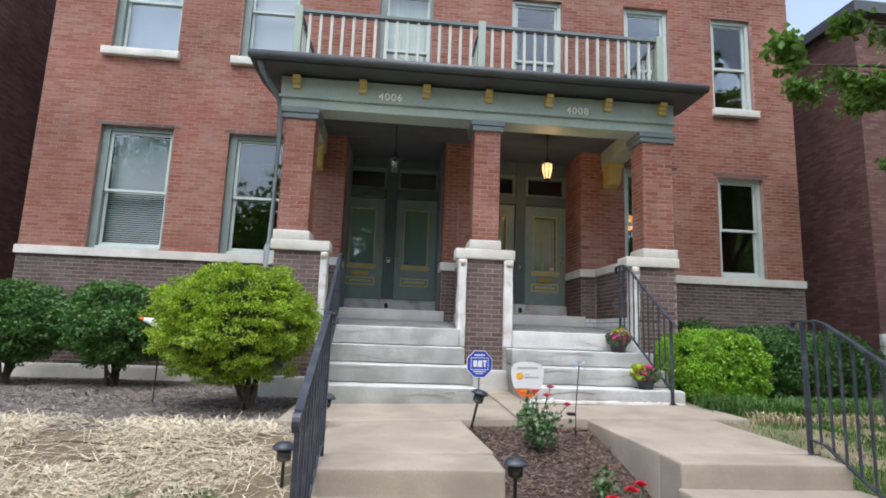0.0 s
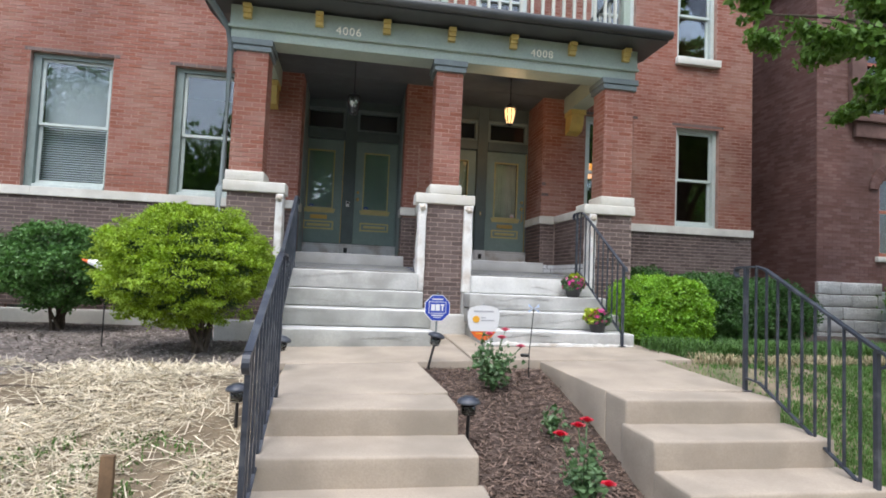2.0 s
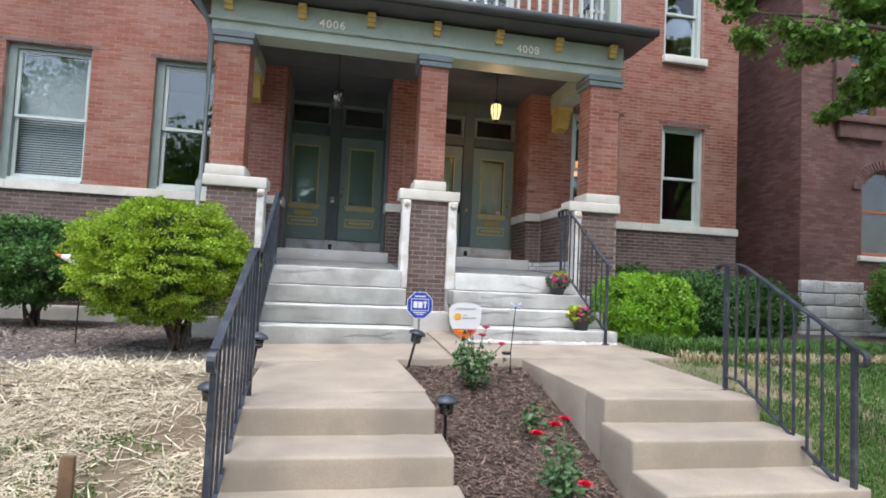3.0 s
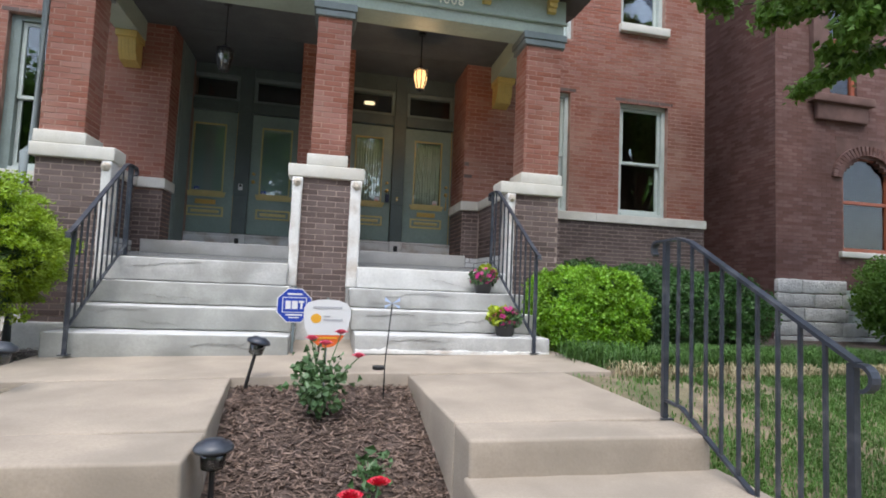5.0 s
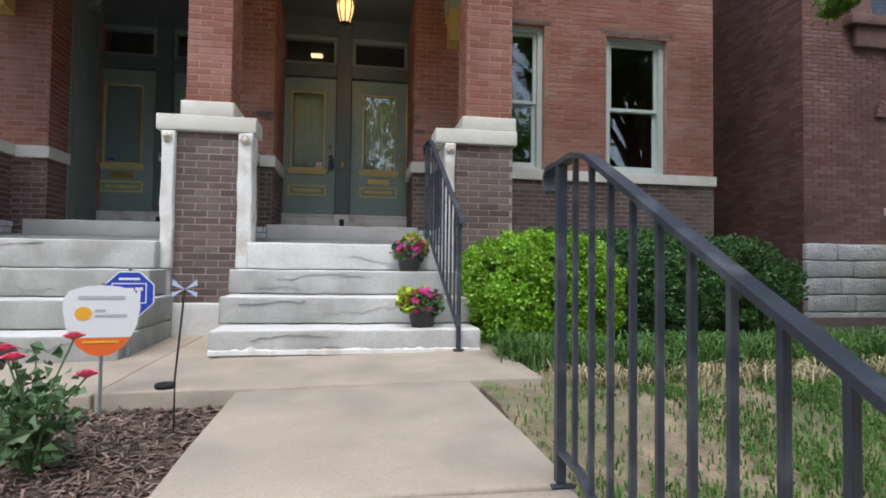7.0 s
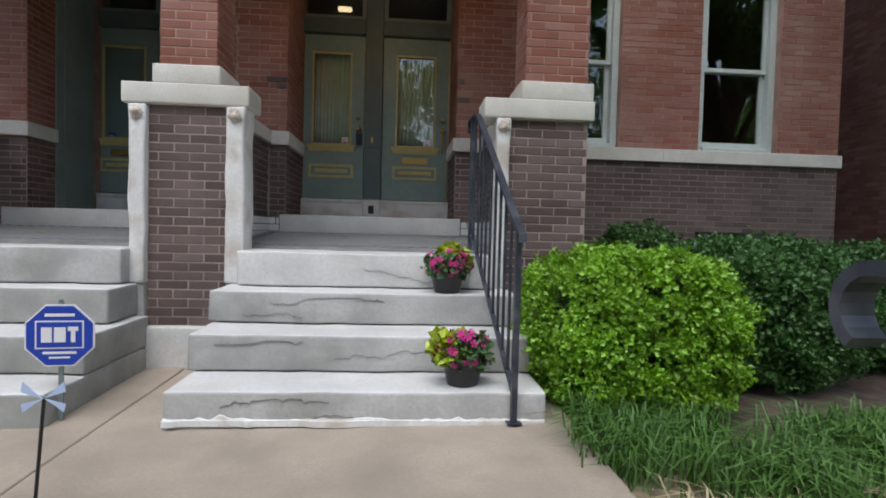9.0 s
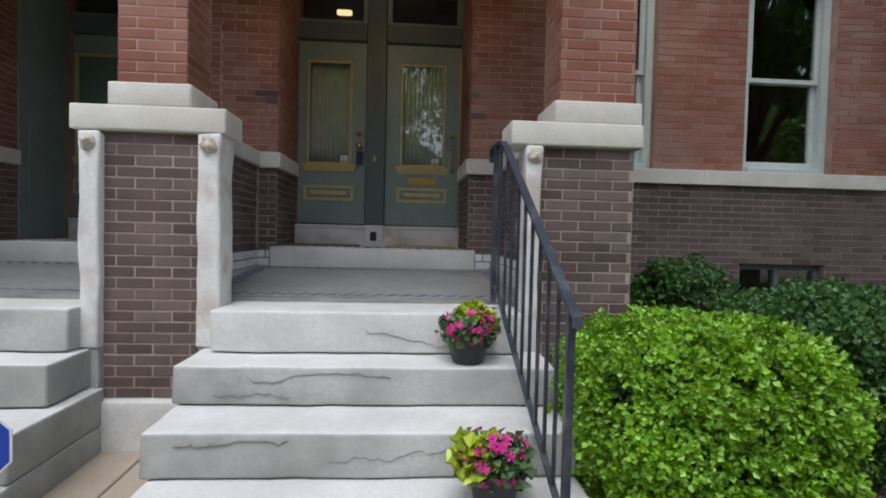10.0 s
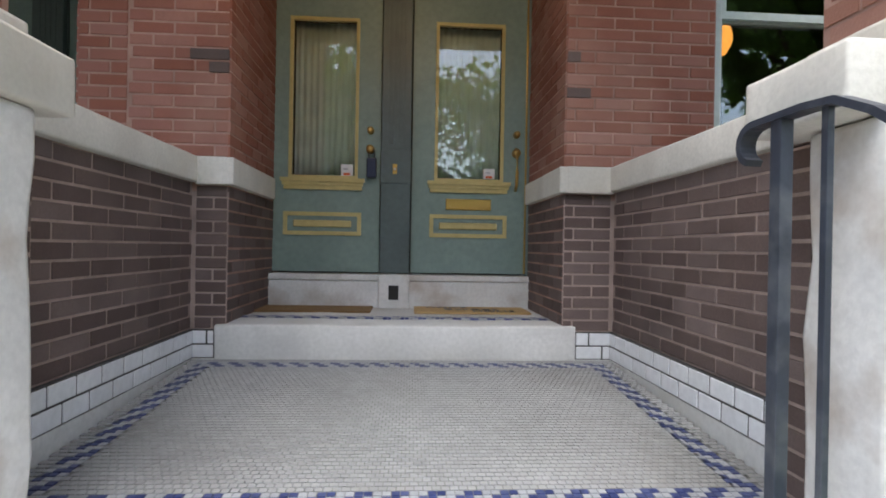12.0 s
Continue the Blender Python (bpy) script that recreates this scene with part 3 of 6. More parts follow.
def entry(name, fx0, fx1, doors, label, lit):
    """Casing, mullion, transoms and sill of one pair of doors."""
    e = anchor(name, (fx0 + fx1) / 2, DOOR_Y, 1.14, label, "door frame", kind="structure")
    y0, y1 = DOOR_Y - 0.06, DOOR_Y + 0.12
    (a0, a1), (b0, b1) = doors
    z0, z1 = 1.38, 3.41
    block("jamb", fx0, a0 - 0.004, y0, y1, 1.22, 4.40, CASING, e, 0.008)
    block("jamb", b1 + 0.004, fx1, y0, y1, 1.22, 4.40, CASING, e, 0.008)
    mull = block("mullion", a1 + 0.004, b0 - 0.004, y0, y1, 1.38, 4.40, DARK_GREEN, e, 0.008)
    for k in range(4):
        gx = a1 + (b0 - a1) * (0.26 + 0.16 * k)
        block("flute", gx - 0.008, gx + 0.008, y0 - 0.006, y0 + 0.004, 2.30, 3.36, DARK_GREEN, e, 0.003)
    block("mullion_block", a1 + 0.001, b0 - 0.001, y0 - 0.012, y0 + 0.004, 2.02, 2.26, DARK_GREEN, e, 0.006)
    block("header", a0, a1, y0, y1, 4.04, 4.40, DARK_GREEN, e, 0.008)
    block("header", b0, b1, y0, y1, 4.04, 4.40, DARK_GREEN, e, 0.008)
    for c, d in doors:
        block("transom_bar", c, d, y0 - 0.015, y1, 3.42, 3.60, DARK_GREEN, e, 0.012)
        for p, q in ((c, c + 0.05), (d - 0.05, d)):
            block("transom_frame", p, q, y0 + 0.03, y1 - 0.03, 3.60, 4.04, CASING, e, 0.005)
        block("transom_frame", c + 0.05, d - 0.05, y0 + 0.03, y1 - 0.03, 3.60, 3.65, CASING, e, 0.005)
        block("transom_frame", c + 0.05, d - 0.05, y0 + 0.03, y1 - 0.03, 3.98, 4.04, CASING, e, 0.005)
        p = block("pane", c + 0.05, d - 0.05, DOOR_Y + 0.02, DOOR_Y + 0.026, 3.64, 3.99, GLASS, e, 0)
        p.visible_shadow = False
        worn_block("sill", c - 0.03, d + 0.03, DOOR_Y - 0.10, DOOR_Y + 0.2, 1.13, 1.33, PAINTED_STONE, e, 0.012, 4, 0.003)
        block("threshold", c - 0.02, d + 0.02, DOOR_Y - 0.11, DOOR_Y + 0.1, 1.331, 1.372, PAINTED_STONE, e, 0.008)
    worn_block("plinth_block", a1 - 0.0 + 0.002, b0 - 0.002, DOOR_Y - 0.13, DOOR_Y + 0.1, 1.13, 1.375, PAINTED_STONE, e, 0.012, 3, 0.003)
    for c, d in ((fx0, a0 - 0.035), (b1 + 0.035, fx1)):
        block("plinth_block", c, d, DOOR_Y - 0.12, DOOR_Y + 0.1, 1.13, 1.372, PAINTED_STONE, e, 0.01)
    gx = (a1 + b0) / 2
    block("sill_vent", gx - 0.035, gx + 0.035, DOOR_Y - 0.135, DOOR_Y - 0.12, 1.20, 1.30, BLACK, e, 0.003, "black vent in the sill")
    return e


def panel_door(name, x0, x1, hinge, knob, slot, inside, label):
    """A glazed door with ochre beads, a shelf, a raised panel and brass fittings."""
    z0, z1 = 1.385, 3.41
    d = anchor(name, (x0 + x1) / 2, DOOR_Y, z0, label, "door", kind="structure")
    w = x1 - x0
    gx0, gx1, gz0, gz1 = x0 + 0.2 * w, x1 - 0.2 * w, 2.05, 3.20
    y0, y1 = DOOR_Y, DOOR_Y + 0.045
    bm = bmesh.new()
    add_box(bm, x0 + 0.004, gx0, y0, y1, z0, z1)
    add_box(bm, gx1, x1 - 0.004, y0, y1, z0, z1)
    add_box(bm, gx0, gx1, y0, y1, z0, gz0)
    add_box(bm, gx0, gx1, y0, y1, gz1, z1)
    settle(link("leaf", bm, SAGE, d), d)
    bm = bmesh.new()
    t = 0.022
    for a, b, c, e in ((gx0, gx0 + t, gz0, gz1), (gx1 - t, gx1, gz0, gz1), (gx0 + t, gx1 - t, gz0, gz0 + t), (gx0 + t, gx1 - t, gz1 - t, gz1)):
        add_box(bm, a, b, y0 - 0.012, y0 + 0.02, c, e)
    settle(link("glass_bead", bm, CREAM, d, "ochre painted bead round the glass"), d)
    p = block("pane", gx0 + 0.01, gx1 - 0.01, y0 + 0.02, y0 + 0.026, gz0 + 0.01, gz1 - 0.01, GLASS, d, 0)
    p.visible_shadow = False
    bm = bmesh.new()
    add_box(bm, gx0 - 0.05, gx1 + 0.05, y0 - 0.045, y0, gz0 - 0.025, gz0)
    add_box(bm, gx0 - 0.04, gx1 + 0.04, y0 - 0.032, y0, gz0 - 0.05, gz0 - 0.025)
    add_box(bm, gx0 - 0.03, gx1 + 0.03, y0 - 0.018, y0, gz0 - 0.08, gz0 - 0.05)
    settle(link("shelf_moulding", bm, CREAM, d, "ochre moulded shelf under the glass"), d)
    bm = bmesh.new()
    px0, px1, pz0, pz1 = gx0 - 0.03, gx1 + 0.03, 1.645, 1.81
    for a, b, c, e in ((px0, px0 + 0.028, pz0, pz1), (px1 - 0.028, px1, pz0, pz1), (px0 + 0.028, px1 - 0.028, pz0, pz0 + 0.028), (px0 + 0.028, px1 - 0.028, pz1 - 0.028, pz1)):
        add_box(bm, a, b, y0 - 0.014, y0, c, e)
    settle(link("panel_moulding", bm, CREAM, d, "ochre panel moulding"), d)
    bm = bmesh.new()
    add_box(bm, px0 + 0.07, px1 - 0.07, y0 - 0.016, y0, pz0 + 0.058, pz1 - 0.058)
    soften(bm, 0.006, 1)
    settle(link("raised_panel", bm, CREAM, d), d)
    if slot:
        sx = (gx0 + gx1) / 2
        bm = bmesh.new()
        add_box(bm, sx - 0.165, sx + 0.165, y0 - 0.012, y0, 1.845, 1.925)
        soften(bm, 0.004, 1)
        add_box(bm, sx - 0.135, sx + 0.135, y0 - 0.02, y0 - 0.008, 1.862, 1.908)
        settle(link("mail_slot", bm, BRASS, d, "brass mail slot"), d)
    kx = x1 - 0.075 if knob > 0 else x0 + 0.075
    bm = bmesh.new()
    for kz, r in ((2.40, 0.024), (2.265, 0.03)):
        lathe(bm, [(r, 0), (r, 0.012), (r * 0.5, 0.016), (r * 0.5, 0.03), (r * 0.9, 0.034), (r * 0.9, 0.05), (r * 0.4, 0.056)], sides=16)
        for v in bm.verts:
            if not v.tag:
                v.co = Vector((kx + v.co.x, y0 - v.co.z, kz + v.co.y))
                v.tag = True
    if slot:
        tube(bm, [(kx, y0 - 0.01, 2.30), (kx, y0 - 0.055, 2.24), (kx, y0 - 0.06, 2.12), (kx, y0 - 0.045, 2.03), (kx, y0 - 0.005, 1.995)], 0.011)
    k = smooth(link("door_handle", bm, BRASS, d, "polished brass handle and lock"))
    settle(k, d)
    ex = x1 - 0.008 if hinge > 0 else x0 - 0.004
    block("weather_strip", ex, ex + 0.012, y0 - 0.012, y0, z0, z1, BRASS if slot else DARK_GREEN, d, 0.002)
    if inside == "curtain":
        curtain("door_curtain", gx0 + 0.02, gx1 - 0.02, y0 + 0.10, gz0, gz1, "gathered sheer curtain hanging behind the door glass")
    else:
        ob = block("obscured_panel", gx0 + 0.004, gx1 - 0.004, y0 + 0.034, y0 + 0.04, gz0, gz1, SAGE_FILM, d, 0, "grey-green film behind the glass")
    return d


SAGE_FILM = material("grey_green_film", (0.33, 0.40, 0.365), 0.5, vary=0.06, scale=3, bump=0.0)
left_frame = entry("entry_frame_left", -2.16, -0.02, ((-2.065, -1.178), (-0.94, -0.08)), "dark green door frame with two transoms", False)
entry("entry_frame_right", 0.58, 2.64, ((0.672, 1.488), (1.708, 2.545)), "dark green door frame with two transoms", True)
left_doors = [panel_door("door_1", -2.065, -1.178, 1, -1, True, "film", "sage green glazed door with ochre trim, closed")]
left_doors += [panel_door("door_2", -0.94, -0.08, -1, -1, False, "film", "sage green glazed door with ochre trim, closed")]
for ob in [left_frame] + left_doors:
    ob.location.y += DEEP
    ob.scale.z = 1.038
for ob in left_doors:
    ob.location.z += 0.012
panel_door("door_3", 0.672, 1.488, -1, 1, False, "curtain", "sage green glazed door with a curtain, closed")
panel_door("door_4", 1.708, 2.545, 1, 1, True, "curtain", "sage green glazed door with brass mail slot, closed")
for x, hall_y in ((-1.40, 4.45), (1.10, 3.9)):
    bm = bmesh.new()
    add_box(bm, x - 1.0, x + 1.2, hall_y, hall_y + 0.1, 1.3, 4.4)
    tagged(link("hall_wall", bm, UNLIT_ROOM), "wall coloured near-black for the unlit hall behind the entry doors", "wall", kind="structure")


# ---- porch: floors, steps, walls, piers ----
def porch_z(y):
    return 0.835 + 0.125 * max(0.0, min(1.0, y / F))


def porch_floor(name, x0, x1):
    bm = bmesh.new()
    vs = [bm.verts.new(p) for p in ((x0, 0.29, 0.3), (x1, 0.29, 0.3), (x1, DOOR_Y, 0.3), (x0, DOOR_Y, 0.3),
                                    (x0, 0.29, porch_z(0.29)), (x1, 0.29, porch_z(0.29)), (x1, DOOR_Y, 0.96), (x0, DOOR_Y, 0.96))]
    for f in ((0, 3, 2, 1), (4, 5, 6, 7), (0, 1, 5, 4), (1, 2, 6, 5), (2, 3, 7, 6), (3, 0, 4, 7)):
        bm.faces.new([vs[i] for i in f])
    fl = link(name, bm, FLOOR_GROUT)
    tagged(fl, "grey mosaic tile porch floor with a blue key border", "floor", kind="structure")
    # small tiles as real pieces, joined: they are far too many to pick apart
    verts, faces, index = [], [], []
    s = 0.026
    y0t, y1t = 0.36, F - 0.03
    ny, nx = int((y1t - y0t) / s), int((x1 - x0 - 0.04) / s)
    for j in range(ny):
        for i in range(nx):
            x, y = x0 + 0.02 + i * s, y0t + j * s
            di, dj = min(i, nx - 1 - i), min(j, ny - 1 - j)
            ring = min(di, dj)
            along = i if dj <= di else j
            kind = 0
            if ring in (2, 3, 4):
                k = along % 4
                kind = 1 if (ring == 2 and k in (0, 1)) or (ring == 3 and k in (1, 2)) or (ring == 4 and k in (2, 3)) else 2
            if not kind and j % 2:
                x += s / 2
            n = len(verts)
            g = 0.0016
            z = porch_z(y + s / 2) + 0.003
            verts += [(x + g, y + g, z), (x + s - g, y + g, z), (x + s - g, y + s - g, z), (x + g, y + s - g, z)]
            verts += [(p[0], p[1], p[2] - 0.004) for p in verts[n:n + 4]]
            faces += [(n, n + 1, n + 2, n + 3), (n, n + 4, n + 5, n + 1), (n + 1, n + 5, n + 6, n + 2), (n + 2, n + 6, n + 7, n + 3), (n + 3, n + 7, n + 4, n)]
            index += [kind] * 5
    t = mesh_from("mosaic_tiles", verts, faces, None, fl, [MOSAIC, MOSAIC_BLUE, MOSAIC_PALE], index, "small grey, white and blue mosaic tiles")
    t["kind"] = "stuff"
    return fl


porch_floor("porch_floor_right", 0.55, 2.84)
porch_floor("porch_floor_left", -2.27, 0.19)
for a, b, back in ((0.675, 2.63, DOOR_Y), (-2.14, 0.0, DOOR_Y + DEEP)):
    ob = worn_block("entry_platform", a, b, F - 0.035, back - 0.09, 0.94, 1.142, STEP_PAINT, None, 0.012, 10, 0.006)
    tagged(ob, "painted concrete platform step below the doors", "step", kind="structure")


CRACK = material("dark_crack", (0.24, 0.23, 0.21), 0.95)
TOPLIT_TREAD = material("toplit_worn_tread", (0.63, 0.63, 0.615), 0.7, vary=0.1, scale=3, fine=40, bump=0.35, stain=(0.50, 0.49, 0.46), stain_amount=0.5, stain_scale=2.2)


def porch_steps(tag, xs, zs, ys, mats, base, back):
    """Four worn painted steps, each a slab that reaches back under the next."""
    fl = anchor("porch_stairs", (xs[0][0] + xs[0][1]) / 2, ys[0], base, tag, "stairs", kind="structure")
    prev = base
    for i, ((a, b), z, y) in enumerate(zip(xs, zs, ys)):
        depth = 0.03 if i < 3 else back
        crack = 0.009 if i else 0.0
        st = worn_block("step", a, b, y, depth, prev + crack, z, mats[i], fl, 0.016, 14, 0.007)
        # paler tops, darker risers: overhead light painted in, over worn and weathered concrete
        st.data.materials.append(TOPLIT_TREAD)
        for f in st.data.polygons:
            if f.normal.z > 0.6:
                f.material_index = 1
        rng = random.Random(int(1000 * z) + i)
        for k in range(2 if i < 3 else 1):
            c0 = a + (b - a) * rng.uniform(0.05, 0.75)
            c1 = min(b - 0.05, c0 + rng.uniform(0.25, 0.75))
            zc = prev + (z - prev) * rng.uniform(0.3, 0.72)
            bm = bmesh.new()
            rows, n = [], 34
            for q in range(n + 1):
                zc += rng.gauss(0, 0.0075)
                zc = max(prev + 0.03, min(z - 0.03, zc))
                w = 0.0004 * (1 - abs(2 * q / n - 1) ** 2) + 0.0002
                x = c0 + (c1 - c0) * q / n
                rows.append([bm.verts.new((x, yy, zc + sz * w)) for yy, sz in ((y - 0.0065, -1), (y - 0.0065, 1), (y + 0.01, 1), (y + 0.01, -1))])
            for p, q in zip(rows, rows[1:]):
                for t in range(4):
                    bm.faces.new((p[t], q[t], q[(t + 1) % 4], p[(t + 1) % 4]))
            bmesh.ops.recalc_face_normals(bm, faces=bm.faces[:])
            settle(link("crack", bm, CRACK, fl, "dark hairline crack in the riser"), fl)
        prev = z - 0.0005
    return fl


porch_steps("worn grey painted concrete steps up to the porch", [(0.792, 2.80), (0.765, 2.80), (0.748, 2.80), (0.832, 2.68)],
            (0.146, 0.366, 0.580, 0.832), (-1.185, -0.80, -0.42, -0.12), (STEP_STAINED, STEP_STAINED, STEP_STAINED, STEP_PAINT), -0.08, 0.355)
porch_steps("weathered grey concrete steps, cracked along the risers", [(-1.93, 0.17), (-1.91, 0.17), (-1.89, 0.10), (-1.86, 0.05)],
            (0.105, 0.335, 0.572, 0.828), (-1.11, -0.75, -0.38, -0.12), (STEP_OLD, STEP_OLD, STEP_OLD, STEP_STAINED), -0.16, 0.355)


def cheek_wall(name, x0, x1, faces, label):
    """A low brick wall with a stone coping and a two-course white tile base."""
    w = anchor(name, (x0 + x1) / 2, 1.1, 0.9, label, "wall", kind="structure")
    bm = bmesh.new()
    add_box(bm, x0 + 0.008, x1 - 0.008, 0.30, F, 0.5, 1.90)
    settle(link("core", bm, MORTAR_PALE, w), w)
    ob = worn_block("coping", x0 - 0.035, x1 + 0.035, 0.345, F + 0.06, 1.895, 2.03, LIMESTONE, w, 0.01, 6, 0.003)
    for x, s, near in faces:
        if near:
            brick_pieces((x - 0.008 * s, 0, 0), (0, 1, 0), (s, 0, 0), 0.34, F, 1.115, 1.895, BRICK_BROWN, w)
        else:
            b = brick_face("cheek_bricks", (x - 0.008 * s, 0, 0), (0, 1, 0), (s, 0, 0), 0.34, F, 1.115, 1.895, BRICK_BROWN_JOINED, w)
            settle(b, w)
        tile_base(w, (x, 0, 0), (0, 1, 0), (s, 0, 0), 0.34, F - 0.002)
    return w


def tile_base(parent, origin, along, out, u0, u1):
    """Two courses of glazed white tile, each a piece, over a dark bed."""
    o, a, n = Vector(origin), Vector(along), Vector(out)
    for r in range(2):
        z0, z1 = 0.965 + r * 0.075, 0.965 + r * 0.075 + 0.068
        u = u0 + (0.076 if r else 0) - 0.152
        while u < u1:
            p, q = max(u, u0), min(u + 0.152, u1)
            u += 0.152
            if q - p < 0.03:
                continue
            bm = bmesh.new()
            c = o + a * (p + q) / 2
            add_box(bm, -(q - p) / 2 + 0.0045, (q - p) / 2 - 0.0045, -0.012, 0.006, -0.0335, 0.0335)
            soften(bm, 0.003, 1)
            ob = link("tile", bm, WHITE_TILE, parent)
            ob.location = Vector((c.x, c.y, (z0 + z1) / 2)) + n * 0.006 - parent.location
            ob.rotation_euler = (0, 0, math.atan2(n.x, -n.y))
    bm = bmesh.new()
    p0, p1 = o + a * u0 - n * 0.004, o + a * u1 + n * 0.0135
    add_box(bm, min(p0.x, p1.x), max(p0.x, p1.x), min(p0.y, p1.y), max(p0.y, p1.y), 0.962, 1.114)
    b = link("tile_bed", bm, GROUT, parent)
    settle(b, parent)
    bm = bmesh.new()
    p1 = p1 + n * 0.003
    add_box(bm, min(p0.x, p1.x), max(p0.x, p1.x), min(p0.y, p1.y), max(p0.y, p1.y), 0.83, 0.961)
    settle(link("base_strip", bm, STEP_PAINT, parent), parent)


wall_mid = cheek_wall("wall_porch_middle", 0.20, 0.55, ((0.55, 1, True), (0.20, -1, False)), "low dark brick wall between the two porches")
wall_right = cheek_wall("wall_porch_right", 2.84, 3.11, ((2.84, -1, True),), "low dark brick porch wall with stone coping")
wall_left = cheek_wall("wall_porch_left", -2.55, -2.27, ((-2.27, 1, False),), "low dark brick porch wall with stone coping")
for a, b in ((0.56, 0.675), (2.63, 2.83)):
    tile_base(wall_front, (0, F - 0.004, 0), (1, 0, 0), (0, -1, 0), a, b)
# bricks beside the right entry, one by one
brick_pieces((0, F + 0.004, 0), (1, 0, 0), (0, -1, 0), 0.56, 0.73, 1.115, BAY0, BRICK_BROWN, wall_front)
brick_pieces((0, F + 0.004, 0), (1, 0, 0), (0, -1, 0), 2.56, 2.83, 1.115, BAY0, BRICK_BROWN, wall_front)
brick_pieces((0, F + 0.008, 0), (1, 0, 0), (0, -1, 0), 0.2, 0.73, BAY1 + 0.004, 3.2, BRICK_RED, wall_front)
brick_pieces((0, F + 0.008, 0), (1, 0, 0), (0, -1, 0), 2.56, 3.42, BAY1 + 0.004, 3.2, BRICK_RED, wall_front)


for x0, x1, z in ((0.52, 0.725, 2.555), (0.62, 0.725, 2.487), (2.565, 2.70, 2.42), (2.565, 2.64, 2.62)):
    block("brick", x0, x1, F - 0.003, F + 0.01, z, z + 0.055, BRICK_BROWN, wall_front, 0.003, "darker header brick")


def pier(name, slab, brick, pilasters, shaft, plinth, near, label, foot):
    """Stone-capped brick pier with white pilasters, and the brick shaft that stands on it."""
    s0, s1 = slab
    p = anchor(name, (s0 + s1) / 2, 0.2, plinth[2], label, "pier", kind="structure")
    worn_block("capstone", s0, s1, 0.0, 0.34, 1.872, 2.02, LIMESTONE, p, 0.012, 6, 0.003)
    worn_block("shaft_base", shaft[0] - 0.035, shaft[1] + 0.035, 0.02, 0.48, 2.021, 2.162, LIMESTONE, p, 0.014, 4, 0.003)
    b0, b1 = brick
    bm = bmesh.new()
    add_box(bm, b0, b1, 0.058, 0.42, plinth[2], 1.87)
    settle(link("core", bm, MORTAR_PALE, p), p)
    zb = plinth[2] + 0.34 if plinth[3] else plinth[2]
    if near:
        brick_pieces((0, 0.058, 0), (1, 0, 0), (0, -1, 0), b0, b1, zb, 1.868, BRICK_BROWN, p)
    else:
        settle(brick_face("pier_bricks", (0, 0.058, 0), (1, 0, 0), (0, -1, 0), b0, b1, zb, 1.868, BRICK_BROWN_JOINED, p), p)
    if plinth[3]:
        worn_block("plinth", plinth[0], plinth[1], -0.01, 0.4, plinth[2], plinth[2] + 0.34, STEP_PAINT, p, 0.015, 6, 0.004)
    for a, b, z in pilasters:
        worn_block("pilaster", a, b, -0.005, 0.23, z, 1.868, PAINTED_STONE, p, 0.016, 12, 0.013)
        bm = bmesh.new()
        c = (a + b) / 2
        lathe(bm, [(0.001, 0), (0.05, 0), (0.045, 0.012), (0.02, 0.016), (0.018, 0.03), (0.001, 0.034)], sides=14)
        for v in bm.verts:
            v.co = Vector((c + v.co.x, -0.012 - v.co.z * 0.8, 1.80 + v.co.y))
        wobble(bm, 0.016, 34)
        settle(smooth(link("carved_scroll", bm, CARVED, p, "weathered carved scroll")), p)
    c0, c1 = shaft
    bm = bmesh.new()
    add_box(bm, c0 + 0.006, c1 - 0.006, 0.066, 0.46, 2.16, 3.88)
    settle(link("shaft_core", bm, MORTAR_RED, p), p)
    if near:
        brick_pieces((0, 0.066, 0), (1, 0, 0), (0, -1, 0), c0, c1, 2.162, 3.87, BRICK_RED, p)
    else:
        settle(brick_face("shaft_bricks", (0, 0.066, 0), (1, 0, 0), (0, -1, 0), c0, c1, 2.162, 3.87, BRICK_RED_JOINED, p), p)
    for x, s in ((c0 + 0.006, -1), (c1 - 0.006, 1)):
        settle(brick_face("shaft_bricks", (x, 0, 0), (0, 1, 0), (s, 0, 0), 0.06, 0.46, 2.162, 3.87, BRICK_RED_JOINED, p), p)
    for x, s in ((b0, -1), (b1, 1)):
        settle(brick_face("pier_bricks", (x, 0, 0), (0, 1, 0), (s, 0, 0), 0.06, 0.42, zb, 1.868, BRICK_BROWN_JOINED, p), p)
    cap = block("shaft_cap", c0 - 0.035, c1 + 0.035, 0.03, 0.50, 3.88, 3.96, CAP_GREY, p, 0.01, "slate grey wooden capital")
    block("shaft_cap", c0 - 0.055, c1 + 0.055, 0.01, 0.52, 3.961, 4.05, CAP_GREY, p, 0.01)
    return p


pier("pier_middle", (-0.022, 0.87), (0.145, 0.712), ((0.03, 0.147, 0.58), (0.71, 0.845, 0.58)), (0.215, 0.625), (-0.03, 0.83, -0.08, True), True,
     "dark brick porch pier with stone cap and red brick shaft", 0)
for a, b in ((-0.005, 0.14), (0.718, 0.80)):
    worn_block("pilaster_foot", a, b, 0.012, 0.28, 0.255, 0.588, STEP_STAINED, bpy.data.objects["pier_middle"], 0.01, 4, 0.004)
pier("pier_right", (2.595, 3.44), (2.79, 3.405), ((2.69, 2.793, 0.58),), (2.905, 3.40), (2.74, 3.36, -0.1, False), True,
     "dark brick porch pier with stone cap and red brick shaft", 0)
